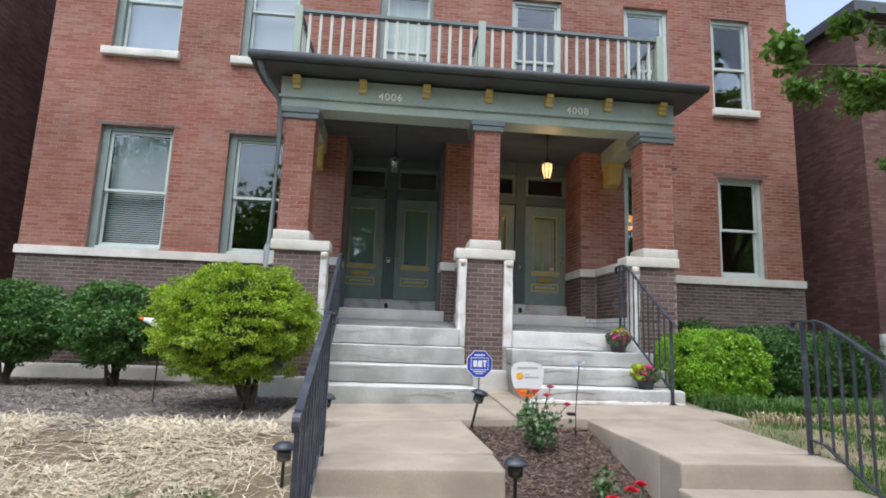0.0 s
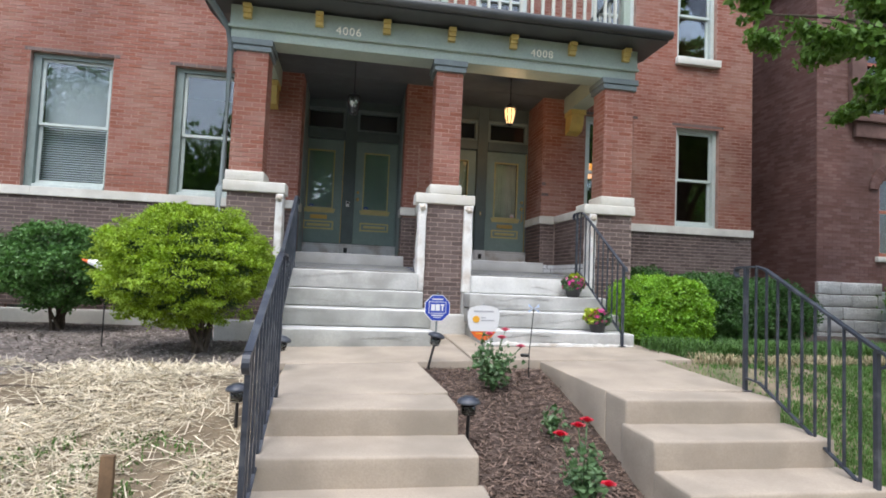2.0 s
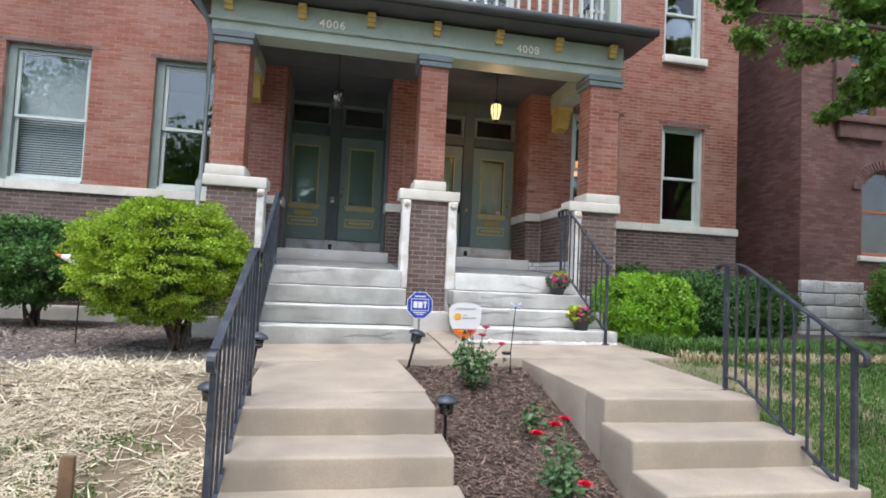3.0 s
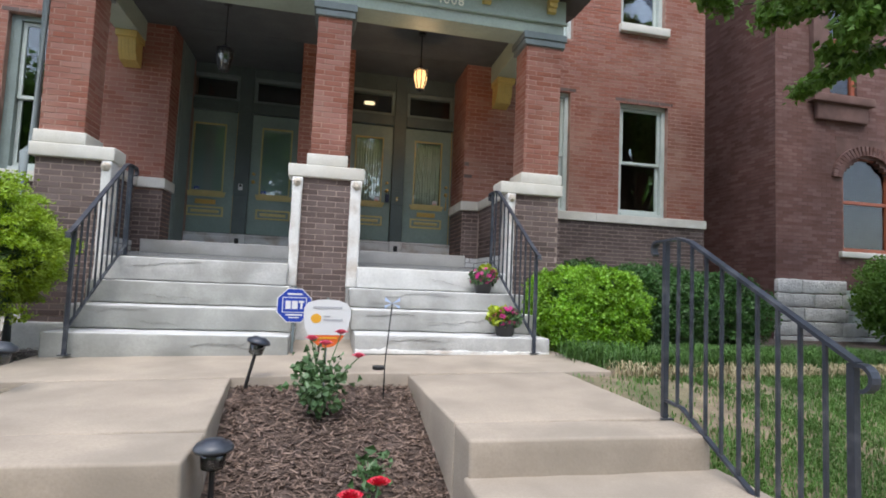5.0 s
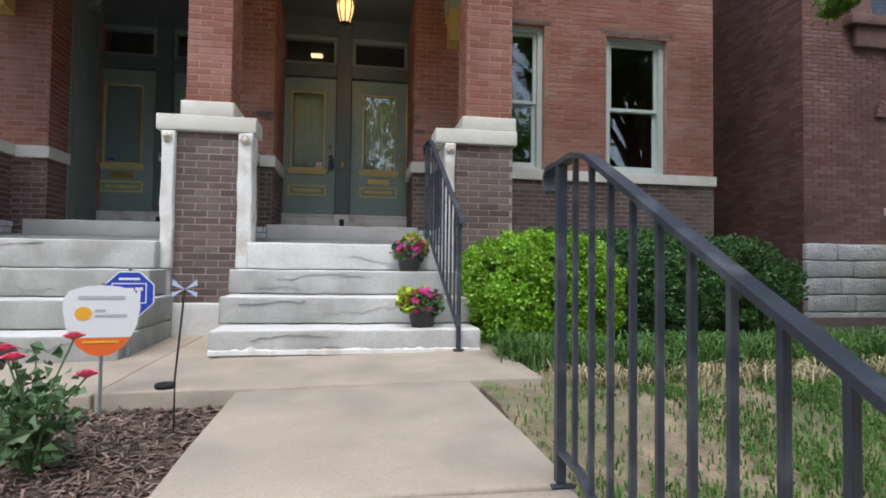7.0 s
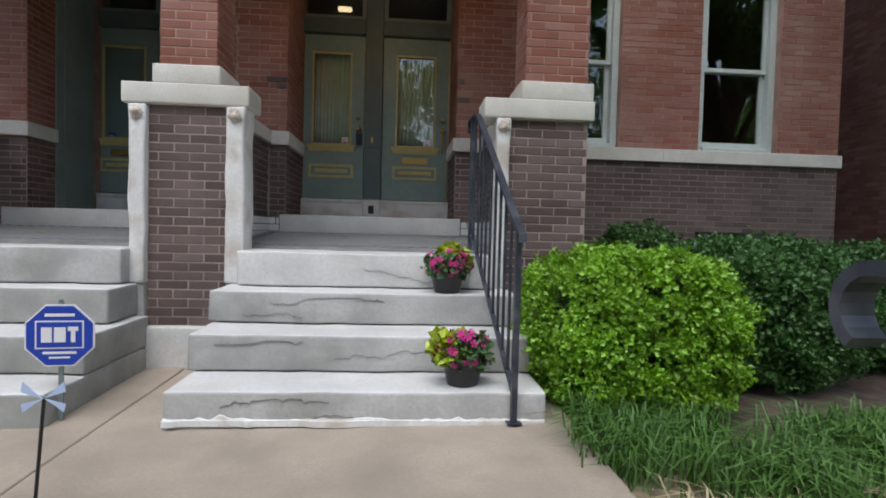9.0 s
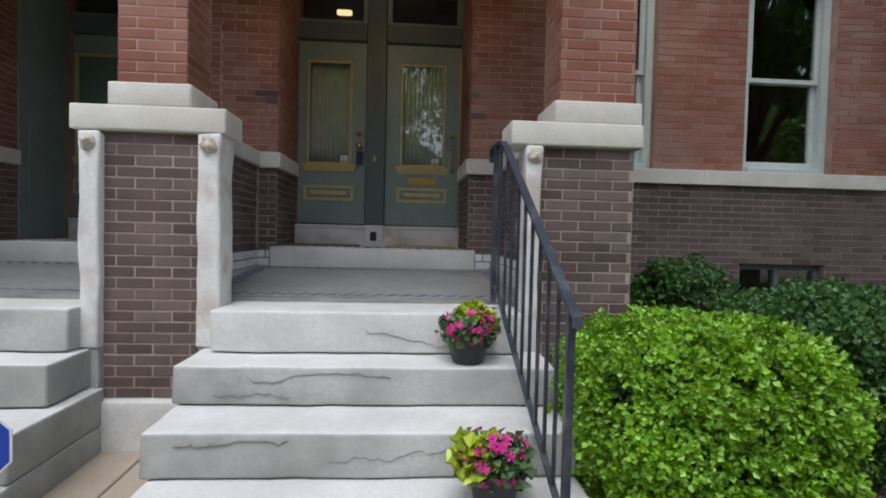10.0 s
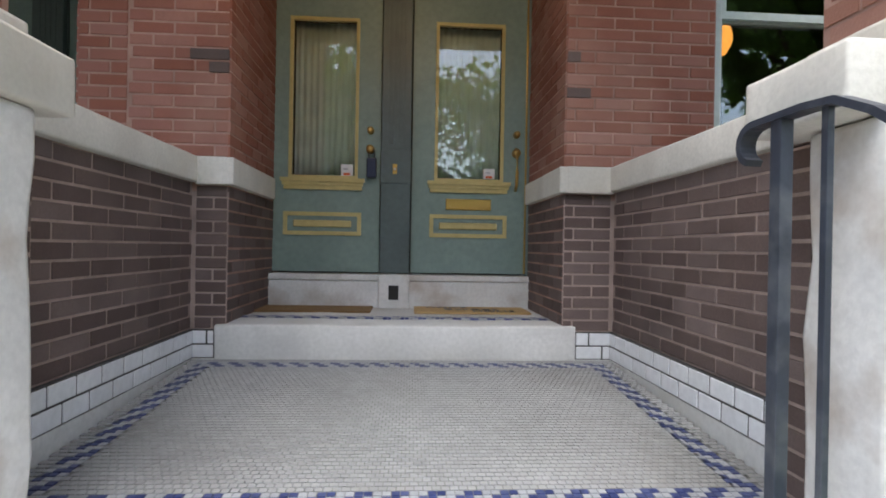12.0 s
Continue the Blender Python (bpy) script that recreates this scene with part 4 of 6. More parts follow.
pier("pier_left", (-2.71, -1.87), (-2.66, -1.99), ((-1.992, -1.89, 0.57),), (-2.66, -2.21), (-2.70, -1.82, -0.25, True), False,
     "dark brick porch pier with stone cap and red brick shaft", 0)

# ---- porch roof ----
pr = anchor("porch_roof", 0.3, 1.0, 4.1, "sage green porch beam and roof with mustard brackets", "porch roof", kind="structure")
block("front_beam", -2.74, 3.42, 0.06, 0.44, 4.141, 4.30, BEAM_GREEN, pr, 0.008)
block("fascia", -2.76, 3.44, 0.04, 0.44, 4.302, 4.62, BEAM_GREEN, pr, 0.008)
block("fascia_moulding", -2.78, 3.46, 0.015, 0.06, 4.285, 4.325, BEAM_GREEN, pr, 0.01)
for x in (-2.52, -1.53, -0.56, 0.41, 1.37, 2.32, 3.22):
    bm = bmesh.new()
    for k in range(3):
        add_box(bm, x - 0.055, x + 0.055, -0.09 + 0.035 * k, 0.04, 4.60 - 0.06 * k - 0.06, 4.60 - 0.06 * k)
    settle(link("bracket", bm, YELLOW, pr, "mustard yellow bracket"), pr)
bm = bmesh.new()
prof = [(-0.32, 4.66), (-0.32, 4.72), (-0.36, 4.76), (-0.36, 4.80), (-0.22, 4.86), (F, 4.98), (F, 4.90), (0.44, 4.66)]
rows = [[bm.verts.new((x, y, z)) for y, z in prof] for x in (-3.14, 3.76)]
for k in range(len(prof)):
    bm.faces.new((rows[0][k], rows[1][k], rows[1][(k + 1) % len(prof)], rows[0][(k + 1) % len(prof)]))
bm.faces.new(rows[0][::-1])
bm.faces.new(rows[1])
settle(link("eave", bm, GUTTER, pr, "dark grey overhanging eave"), pr)
bm = bmesh.new()
tube(bm, [(-3.16, -0.36, 4.74), (3.78, -0.36, 4.74)], 0.065, 12)
settle(smooth(link("gutter", bm, GUTTER, pr)), pr)
bm = bmesh.new()
add_box(bm, -2.72, 3.40, 0.44, F + 0.01, 4.42, 4.50)
for k in range(22):
    add_box(bm, -2.72, 3.40, 0.46 + k * 0.065, 0.46 + k * 0.065 + 0.058, 4.41, 4.42)
tagged(link("ceiling_porch", bm, PORCH_DARK), "dark boarded porch ceiling", "ceiling", kind="structure")
bm = bmesh.new()
add_box(bm, -2.72, 3.40, F - 0.02, DOOR_Y + DEEP + 0.15, 4.40, 4.48)
tagged(link("ceiling_entry", bm, PORCH_DARK), "dark boarded ceiling of the entry recess", "ceiling", kind="structure")
# side beams from the outer shafts to the wall, with a mustard block at the wall end
for x0, x1 in ((-2.58, -2.28), (2.96, 3.28)):
    block("side_beam", x0, x1, 0.44, F, 4.12, 4.42, BEAM_GREEN, pr, 0.01)
    c = anchor("corbel_block", (x0 + x1) / 2, F, 3.7, "mustard yellow fluted wall corbel under the porch beam", "corbel", "porch corbels")
    block("corbel_top", x0 + 0.01, x1 - 0.01, F - 0.34, F - 0.002, 4.03, 4.12, YELLOW, c, 0.01)
    for k in range(5):
        gx = x0 + 0.035 + k * (x1 - x0 - 0.07) / 5
        bm = bmesh.new()
        ys = [(F - 0.30, 4.03), (F - 0.27, 3.86), (F - 0.20, 3.74), (F - 0.002, 3.70), (F - 0.002, 4.03)]
        r0 = [bm.verts.new((gx + 0.003, y, z)) for y, z in ys]
        r1 = [bm.verts.new((gx + (x1 - x0 - 0.07) / 5 - 0.003, y, z)) for y, z in ys]
        bm.faces.new(r0)
        bm.faces.new(r1[::-1])
        for i in range(5):
            bm.faces.new((r0[i], r1[i], r1[(i + 1) % 5], r0[(i + 1) % 5]))
        bmesh.ops.recalc_face_normals(bm, faces=bm.faces[:])
        settle(link("flute", bm, YELLOW, c), c)


def numerals(text, x, z):
    cu = bpy.data.curves.new("house_number", "FONT")
    cu.body, cu.size, cu.extrude, cu.align_x = text, 0.165, 0.006, "CENTER"
    cu.space_character = 1.15
    tmp = new("tmp_number", cu)
    deps = bpy.context.evaluated_depsgraph_get()
    me = bpy.data.meshes.new_from_object(tmp.evaluated_get(deps))
    bpy.data.objects.remove(tmp)
    me.materials.clear()
    me.materials.append(BRASS_NUMBER)
    ob = new("house_number", me)
    ob.matrix_world = pose(x, 0.028, z, 90, 0, 0)
    return tagged(ob, f"pale brass house number {text} on the porch beam", "house number", "house numbers")


BRASS_NUMBER = plain("pale_brass", (0.93, 0.88, 0.72), 0.4, 0.0)
numerals("4006", -1.11, 4.345)
numerals("4008", 1.84, 4.345)


# ---- balcony railing ----
br = anchor("balcony_railing", 0.3, -0.1, 4.8, "pale wooden balcony railing with sage green posts", "railing")
RX0, RX1, RY, RZ0, RZ1 = -2.55, 3.15, -0.08, 4.92, 5.62
for x in (RX0, 0.26, RX1):
    block("post", x - 0.055, x + 0.055, RY - 0.055, RY + 0.055, 4.80, RZ1 + 0.08, BEAM_GREEN, br, 0.006, "sage green post")
for a, b in ((RX0, 0.26), (0.26, RX1)):
    block("top_rail", a + 0.056, b - 0.056, RY - 0.05, RY + 0.05, RZ1 - 0.02, RZ1 + 0.03, CAP_GREY, br, 0.006)
    block("bottom_rail", a + 0.056, b - 0.056, RY - 0.03, RY + 0.03, RZ0 - 0.06, RZ0, CAP_GREY, br, 0.006)
    n = 17
    for i in range(1, n):
        x = a + (b - a) * i / n
        block("baluster", x - 0.021, x + 0.021, RY - 0.02, RY + 0.02, RZ0, RZ1 - 0.021, BALUSTER, br, 0.003)
for x in (RX0, RX1):
    block("side_rail", x - 0.04, x + 0.04, RY + 0.056, F - 0.02, RZ1 - 0.02, RZ1 + 0.03, CAP_GREY, br, 0.006)
    block("side_rail", x - 0.03, x + 0.03, RY + 0.056, F - 0.02, RZ0 - 0.06, RZ0, CAP_GREY, br, 0.006)
    for i in range(1, 11):
        y = RY + (F - RY) * i / 11
        block("baluster", x - 0.02, x + 0.02, y - 0.02, y + 0.02, RZ0, RZ1 - 0.021, BALUSTER, br, 0.003)
block("side_rail", 0.22, 0.30, RY + 0.056, F - 0.02, RZ1 - 0.02, RZ1 + 0.03, CAP_GREY, br, 0.006)
for i in range(1, 11):
    y = RY + (F - RY) * i / 11
    block("baluster", 0.24, 0.28, y - 0.02, y + 0.02, RZ0 - 0.05, RZ1 - 0.021, BALUSTER, br, 0.003)

# the roof rests on the shafts
for ob in [o for o in bpy.data.objects if o.parent is None and o.name.split(".")[0] in ("porch_roof", "ceiling_porch", "ceiling_entry", "corbel_block", "house_number", "balcony_railing")]:
    ob.location.z -= 0.09

# downspout on the left pier
bm = bmesh.new()
tube(bm, [(-3.02, -0.30, 4.63), (-2.98, -0.15, 4.46), (-2.80, 0.16, 4.21), (-2.765, 0.2, 4.0), (-2.765, 0.2, 2.0), (-2.765, 0.05, 1.9), (-2.765, 0.05, -0.2)], 0.045, 10)
tagged(smooth(link("downspout", bm, CAP_GREY)), "slate grey metal downspout beside the brick pier", "downspout")


# ---- ground ----
def ground_z(x, y):
    flat = -0.20 if x < -1.4 else (-0.07 if x > 2.55 else -0.15)
    if -0.2 < x < 1.25:
        flat = -0.17
    if -1.48 < x < -0.22 or 1.26 < x < 2.5:
        flat = -0.34
    low = -0.92
    start, end = (-2.6, -5.35) if x < -0.3 or x > 1.3 else (-2.1, -5.3)
    t = max(0.0, min(1.0, (start - y) / (start - end)))
    t = t * t * (3 - 2 * t) * 0.35 + t * 0.65
    z = flat + (low - flat) * t
    return z + 0.015 * noise.noise(Vector((x * 1.7, y * 1.7, 0)))


def ground_sheet():
    xs = sorted({*np.round(np.linspace(-9, 11, 141), 3), *np.round(np.linspace(-400, -9, 14), 2), *np.round(np.linspace(11, 400, 14), 2), -1.5, -0.2, 1.25, 2.58})
    ys = sorted({*np.round(np.linspace(-5.4, 2.5, 80), 3), *np.round(np.linspace(-400, -5.4, 16), 2), *np.round(np.linspace(2.5, 400, 14), 2), -2.1})
    verts = [(x, y, ground_z(x, y) if y > -5.4 else -0.93) for y in ys for x in xs]
    faces, index = [], []
    n = len(xs)
    for j in range(len(ys) - 1):
        for i in range(n - 1):
            x, y = (xs[i] + xs[i + 1]) / 2, (ys[j] + ys[j + 1]) / 2
            if y < -5.4 or abs(x) > 30 or y > 30:
                k = 2
            elif x > 2.5:
                k = 2 if y < -1.7 else 0
            elif x < -1.4:
                edge = -2.35 + 0.35 * noise.noise(Vector((x * 0.8, 3, 0)))
                k = 1 if y < edge else 3
            else:
                k = 0
            faces.append((j * n + i, j * n + i + 1, (j + 1) * n + i + 1, (j + 1) * n + i))
            index.append(k)
    ob = mesh_from("ground", verts, faces, None, None, [SOIL, STRAW_GROUND, LAWN, GREY_SOIL], index)
    smooth(ob)
    return tagged(ob, "garden ground of mulch, straw and thin lawn", "ground", kind="structure")


ground = ground_sheet()
ob = worn_block("sidewalk", -60, 60, -7.9, -5.36, -1.1, -0.90, CONCRETE, None, 0.01, 30, 0.003)
tagged(ob, "tan concrete sidewalk along the street", "sidewalk", kind="structure")
bm = bmesh.new()
add_box(bm, -200, 200, -20, -9.6, -1.2, -0.925)
tagged(link("road", bm, ASPHALT), "dark asphalt street", "road", kind="structure")


def slab(name, pts, depth, label, bevel=0.012, parent=None):
    """A concrete slab with a sloped top from four corners, worn at the edges."""
    bm = bmesh.new()
    top = [bm.verts.new(p) for p in pts]
    bot = [bm.verts.new((p[0], p[1], p[2] - depth)) for p in pts]
    bm.faces.new(top)
    bm.faces.new(bot[::-1])
    for i in range(4):
        bm.faces.new((top[i], bot[i], bot[(i + 1) % 4], top[(i + 1) % 4]))
    soften(bm, bevel, 2)
    long = [e for e in bm.edges if e.calc_length() > 0.3]
    bmesh.ops.subdivide_edges(bm, edges=long, cuts=7, use_grid_fill=True)
    wobble(bm, 0.004, 6)
    bmesh.ops.recalc_face_normals(bm, faces=bm.faces[:])
    ob = smooth(link(name, bm, CONCRETE, parent))
    return tagged(ob, label, "pavement", kind="structure") if parent is None else ob


slab("pavement_cross_right", ((0.46, -2.10, -0.075), (2.95, -2.18, -0.02), (2.95, 0.1, 0.0), (0.46, 0.1, -0.03)), 0.22, "tan concrete walk in front of the porch steps")
slab("pavement_cross_left", ((-2.0, -2.20, -0.14), (0.442, -2.10, -0.085), (0.442, 0.1, -0.035), (-2.0, 0.1, -0.10)), 0.22, "tan concrete walk in front of the porch steps")
slab("pavement_walk_right", ((1.225, -3.56, -0.085), (2.565, -3.56, -0.075), (2.50, -2.18, -0.03), (1.185, -2.11, -0.08)), 0.75, "tan concrete garden walk, jointed")
slab("pavement_walk_left", ((-1.45, -3.42, -0.17), (-0.06, -3.42, -0.14), (-0.165, -2.13, -0.105), (-1.48, -2.19, -0.135)), 0.75, "tan concrete garden walk, jointed")


def garden_steps(x0, x1, zs, ys, back, label):
    s = anchor("garden_stairs", (x0 + x1) / 2, ys[0], zs[0], label, "stairs", kind="structure")
    for i, (z, y) in enumerate(zip(zs, ys)):
        grow = 0.0 if i == 0 else 0.035 * i
        b = back if i == 0 else ys[i - 1] + 0.03
        ob = worn_block("step", x0 - (0.02 if i else 0), x1 + grow + (0.02 if i else 0), y, b, z - 0.6, z, CONCRETE, s, 0.018, 10, 0.005)
    return s


garden_steps(1.225, 2.55, (-0.085, -0.265, -0.46, -0.66), (-3.90, -4.33, -4.74, -5.16), -3.565, "tan concrete steps from the sidewalk up to the walk")
garden_steps(-1.45, -0.06, (-0.155, -0.345, -0.535, -0.725), (-3.89, -4.33, -4.75, -5.19), -3.425, "tan concrete steps from the sidewalk up to the walk")


# ---- iron handrails ----
def handrail(name, x, top, bottom, posts, bars, label, turn=0.0):
    """Posts, a flat top bar that ends in scrolls, a lower bar and square balusters. Heights follow y."""
    h = anchor(name, x, posts[0][0], posts[0][1], label, "handrail", "iron handrails")

    def along(pts, y):
        for (a, za), (b, zb) in zip(pts, pts[1:]):
            if min(a, b) - 1e-6 <= y <= max(a, b) + 1e-6:
                return za + (zb - za) * (y - a) / (b - a)
        return pts[-1][1]

    def bar(nm, pts, w, t):
        bm = bmesh.new()
        rings = []
        for i, (y, z) in enumerate(pts):
            a, b = pts[max(i - 1, 0)], pts[min(i + 1, len(pts) - 1)]
            d = Vector((0, b[0] - a[0], b[1] - a[1])).normalized()
            n = Vector((0, -d.z, d.y))
            c = Vector((x, y, z))
            rings.append([bm.verts.new(c + Vector((sx * w / 2, 0, 0)) + n * sn * t / 2) for sx, sn in ((-1, -1), (1, -1), (1, 1), (-1, 1))])
        for q, s in zip(rings, rings[1:]):
            for k in range(4):
                bm.faces.new((q[k], q[(k + 1) % 4], s[(k + 1) % 4], s[k]))
        bm.faces.new(rings[0][::-1])
        bm.faces.new(rings[-1])
        bmesh.ops.recalc_face_normals(bm, faces=bm.faces[:])
        ob = link(nm, bm, IRON, h)
        settle(ob, h)
        return ob

    bar("top_bar", top, 0.042, 0.016)
    bar("bottom_bar", bottom, 0.028, 0.014)
    for y, z0, z1 in posts:
        block("post", x - 0.016, x + 0.016, y - 0.016, y + 0.016, z0, z1, IRON, h, 0.003)
        block("foot_plate", x - 0.04, x + 0.04, y - 0.04, y + 0.04, z0, z0 + 0.008, IRON, h, 0.003)
    for y in bars:
        block("baluster", x - 0.008, x + 0.008, y - 0.008, y + 0.008, along(bottom, y), along(top, y) - 0.006, IRON, h, 0.002)
    h.rotation_euler.z = radians(turn)
    return h


def curl(y, z, r, start, turn, n=8):
    """Points of a small scroll round a centre."""
    return [(y + r * math.cos(start + turn * k / n), z + r * math.sin(start + turn * k / n)) for k in range(n + 1)]


def steps_between(a, b, n):
    return [a + (b - a) * (k + 1) / (n + 1) for k in range(n)]


GT = curl(-3.46, 0.955, 0.045, math.radians(-60), math.radians(150), 7) + [(-3.54, 1.0), (-3.66, 1.005), (-3.76, 0.98), (-4.74, 0.44)] + curl(-4.755, 0.385, 0.05, math.radians(75), math.radians(190), 8)
GB = [(-3.56, 0.045), (-3.70, 0.035), (-4.70, -0.50)]
handrail("garden_handrail", 2.52, [(y, z - 0.02) for y, z in GT], [(y, z - 0.02) for y, z in GB], ((-3.54, -0.085, 0.98), (-4.72, -0.66, 0.42)), [-3.66] + steps_between(-3.66, -4.72, 8), "dark wrought iron handrail beside the garden steps")
handrail("garden_handrail", -1.38, [(y, z - 0.10) for y, z in GT], [(y, z - 0.10) for y, z in GB], ((-3.56, -0.185, 0.9), (-4.72, -0.70, 0.34)), [-3.66] + steps_between(-3.66, -4.72, 8), "dark wrought iron handrail beside the garden steps")
PT = curl(0.16, 1.825, 0.045, math.radians(-70), math.radians(160), 7) + [(0.02, 1.875), (-0.06, 1.87), (-0.14, 1.83), (-1.20, 1.045), (-1.28, 1.0), (-1.285, 0.96)]
PB = [(0.06, 0.985), (0.0, 0.965), (-1.19, 0.16)]
handrail("porch_handrail", 2.52, PT, PB, ((0.09, 0.87, 1.87), (-1.215, -0.005, 1.03)), [-0.03] + steps_between(-0.06, -1.2, 8), "dark wrought iron handrail beside the porch steps", 4.2)
handrail("porch_handrail", -1.70, [(y, z - 0.03) for y, z in PT], [(y, z - 0.03) for y, z in PB], ((0.05, 0.84, 1.84), (-1.17, -0.09, 1.02)), [-0.03] + steps_between(-0.06, -1.16, 8), "dark wrought iron handrail beside the porch steps")


# ---- plants ----
def leaf_cloud(name, n, place, size, mat, rng, parent=None, droop=0.3, narrow=0.45):
    """Many small folded leaves; place() gives a point and a direction outwards."""
    verts, faces = [], []
    for _ in range(n):
        p, d = place(rng)
        s = size * rng.uniform(0.6, 1.35)
        t = Vector((rng.gauss(0, 1), rng.gauss(0, 1), rng.gauss(0, 0.7))).normalized()
        ax = (d * rng.uniform(0.4, 1.3) + t * 0.9 + Vector((0, 0, -droop * rng.random()))).normalized()
        sd = ax.cross(t)
        if sd.length < 0.05:
            continue
        sd.normalize()
        up = ax.cross(sd) * 0.22
        k = len(verts)
        w = s * narrow
        for q in (p, p + ax * s * 0.5 + sd * w + up * s, p + ax * s, p + ax * s * 0.5 - sd * w + up * s):
            verts.append(tuple(q))
        faces += [(k, k + 1, k + 2), (k, k + 2, k + 3)]
    ob = mesh_from(name, verts, faces, mat, parent)
    return ob


def shell(c, r, power=2.0, depth=0.35, lump=0.16, seed=0.0, lumps=3.2):
    """Places in the outer layer of a rounded body, with an uneven skin."""
    c, r = Vector(c), Vector(r)

    def place(rng):
        while True:
            d = Vector((rng.gauss(0, 1), rng.gauss(0, 1), rng.gauss(0, 1))).normalized()
            k = (abs(d.x) ** power + abs(d.y) ** power + abs(d.z) ** power) ** (-1 / power)
            q = d * k * (1 + lump * noise.noise(d * lumps + Vector((seed, 0, 0))) + lump * 0.5 * noise.noise(d * lumps * 2.7 + Vector((0, seed, 0))))
            q *= 1 - depth * rng.random() ** 1.6
            return c + Vector((q.x * r.x, q.y * r.y, q.z * r.z)), d
    return place


def shoots(c, r, power, lump, seed, lumps, count, spread, flat):
    """Places in many small shoots that stand out of a rounded body, with gaps between them."""
    skin = shell(c, r, power, 0.16, lump, seed, lumps)
    rng = random.Random(seed + 900)
    tips = [skin(rng) for _ in range(count)]

    def place(g):
        p, d = g.choice(tips)
        o = Vector((g.gauss(0, spread), g.gauss(0, spread), g.gauss(0, spread * flat)))
        lift = max(0.0, 1 - o.length / (2.2 * spread))
        return p + o + d * spread * 0.9 * lift, (d + o.normalized() * 0.7).normalized()
    return place


def bush(name, c, r, n, size, mat, seed, label, power=2.0, stems=6, ground=-0.15, lump=0.16, narrow=0.45, lumps=3.2,
         count=500, spread=0.05, flat=0.5, heart=None, foot=(0, 0)):
    rng = random.Random(seed)
    b = anchor(name, c[0] + foot[0], c[1] + foot[1], ground, label, "bush")
    base = Vector(c) - Vector((c[0] + foot[0], c[1] + foot[1], ground))
    leaf_cloud("crown", n, shoots(base, r, power, lump, seed, lumps, count, spread, flat), size, mat, rng, b, narrow=narrow)
    # inner cloud: a darker heart colour paints the shade between the shoots
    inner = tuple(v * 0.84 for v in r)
    leaf_cloud("inner_foliage", n // 3, shell(base, inner, power, 0.45, lump, seed, lumps), size * 1.2, heart or mat, rng, b, narrow=narrow)["label"] = "inner leaves, in some bushes coloured darker to paint in shade"
    bm = bmesh.new()
    for k in range(stems):
        a = rng.uniform(0, 6.28)
        e = base + Vector((math.cos(a) * r[0] * rng.uniform(0.3, 0.75), math.sin(a) * r[1] * rng.uniform(0.3, 0.75), rng.uniform(-0.3, 0.5) * r[2]))
        m = Vector((e.x * 0.35, e.y * 0.35, e.z * 0.45))
        s = Vector((rng.uniform(-0.07, 0.07), rng.uniform(-0.07, 0.07), -0.03))
        tube(bm, [s, m, e], 0.022, 6, 0.35)
        for _ in range(3):
            f = m.lerp(e, rng.random())
            tube(bm, [f, f + Vector((rng.uniform(-0.25, 0.25), rng.uniform(-0.25, 0.25), rng.uniform(0.05, 0.35)))], 0.009, 5, 0.4)
    link("stem", bm, BARK, b, "bare grey-brown stems")
    return b


# yew green darkened to stand for shade in the bush's interior
LEAF_HEART_SHADE = material("shaded_inner_yew_leaf", (0.055, 0.11, 0.025), 0.5, vary=0.3, scale=4, random_piece=0.4, island=True)
bush("yew_bush", (-2.76, -1.15, 0.80), (0.86, 0.80, 0.63), 62000, 0.034, LEAF_BRIGHT, 3, "rounded bright yellow-green bush with bare stems below", stems=18, ground=-0.22, lump=0.26, narrow=0.26, lumps=5.5, count=620, spread=0.052, flat=0.36, heart=LEAF_HEART_SHADE, foot=(0.2, 0.0))
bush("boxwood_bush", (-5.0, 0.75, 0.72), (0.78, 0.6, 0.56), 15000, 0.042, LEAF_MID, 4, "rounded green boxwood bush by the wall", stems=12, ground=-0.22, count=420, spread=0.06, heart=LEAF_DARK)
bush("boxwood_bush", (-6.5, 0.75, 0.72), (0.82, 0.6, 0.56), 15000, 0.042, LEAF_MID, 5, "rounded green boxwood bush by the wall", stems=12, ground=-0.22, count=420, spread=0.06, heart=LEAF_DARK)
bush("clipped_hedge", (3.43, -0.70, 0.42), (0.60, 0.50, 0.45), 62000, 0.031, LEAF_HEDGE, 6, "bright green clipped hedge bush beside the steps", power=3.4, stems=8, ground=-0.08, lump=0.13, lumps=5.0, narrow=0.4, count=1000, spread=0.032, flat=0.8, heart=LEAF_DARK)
bush("clipped_hedge", (4.65, -0.15, 0.47), (0.75, 0.55, 0.50), 28000, 0.033, LEAF_DARK, 7, "darker green clipped boxwood bush", power=3.0, stems=8, ground=-0.08, lump=0.12, count=700, spread=0.04, flat=0.7)
bush("clipped_hedge", (5.95, 0.35, 0.45), (0.75, 0.6, 0.50), 16000, 0.038, LEAF_DARK, 8, "darker green clipped boxwood bush", power=2.6, stems=8, ground=-0.08, lump=0.12, count=450, spread=0.045)
bush("small_boxwood", (4.33, 1.15, 0.72), (0.46, 0.36, 0.36), 6000, 0.04, LEAF_DARK, 9, "small dark boxwood by the basement window", stems=6, ground=-0.08, count=160)
bush("small_boxwood", (5.6, 1.15, 0.58), (0.5, 0.36, 0.36), 6000, 0.04, LEAF_DARK, 10, "small dark boxwood by the basement window", stems=6, ground=-0.08, count=160)
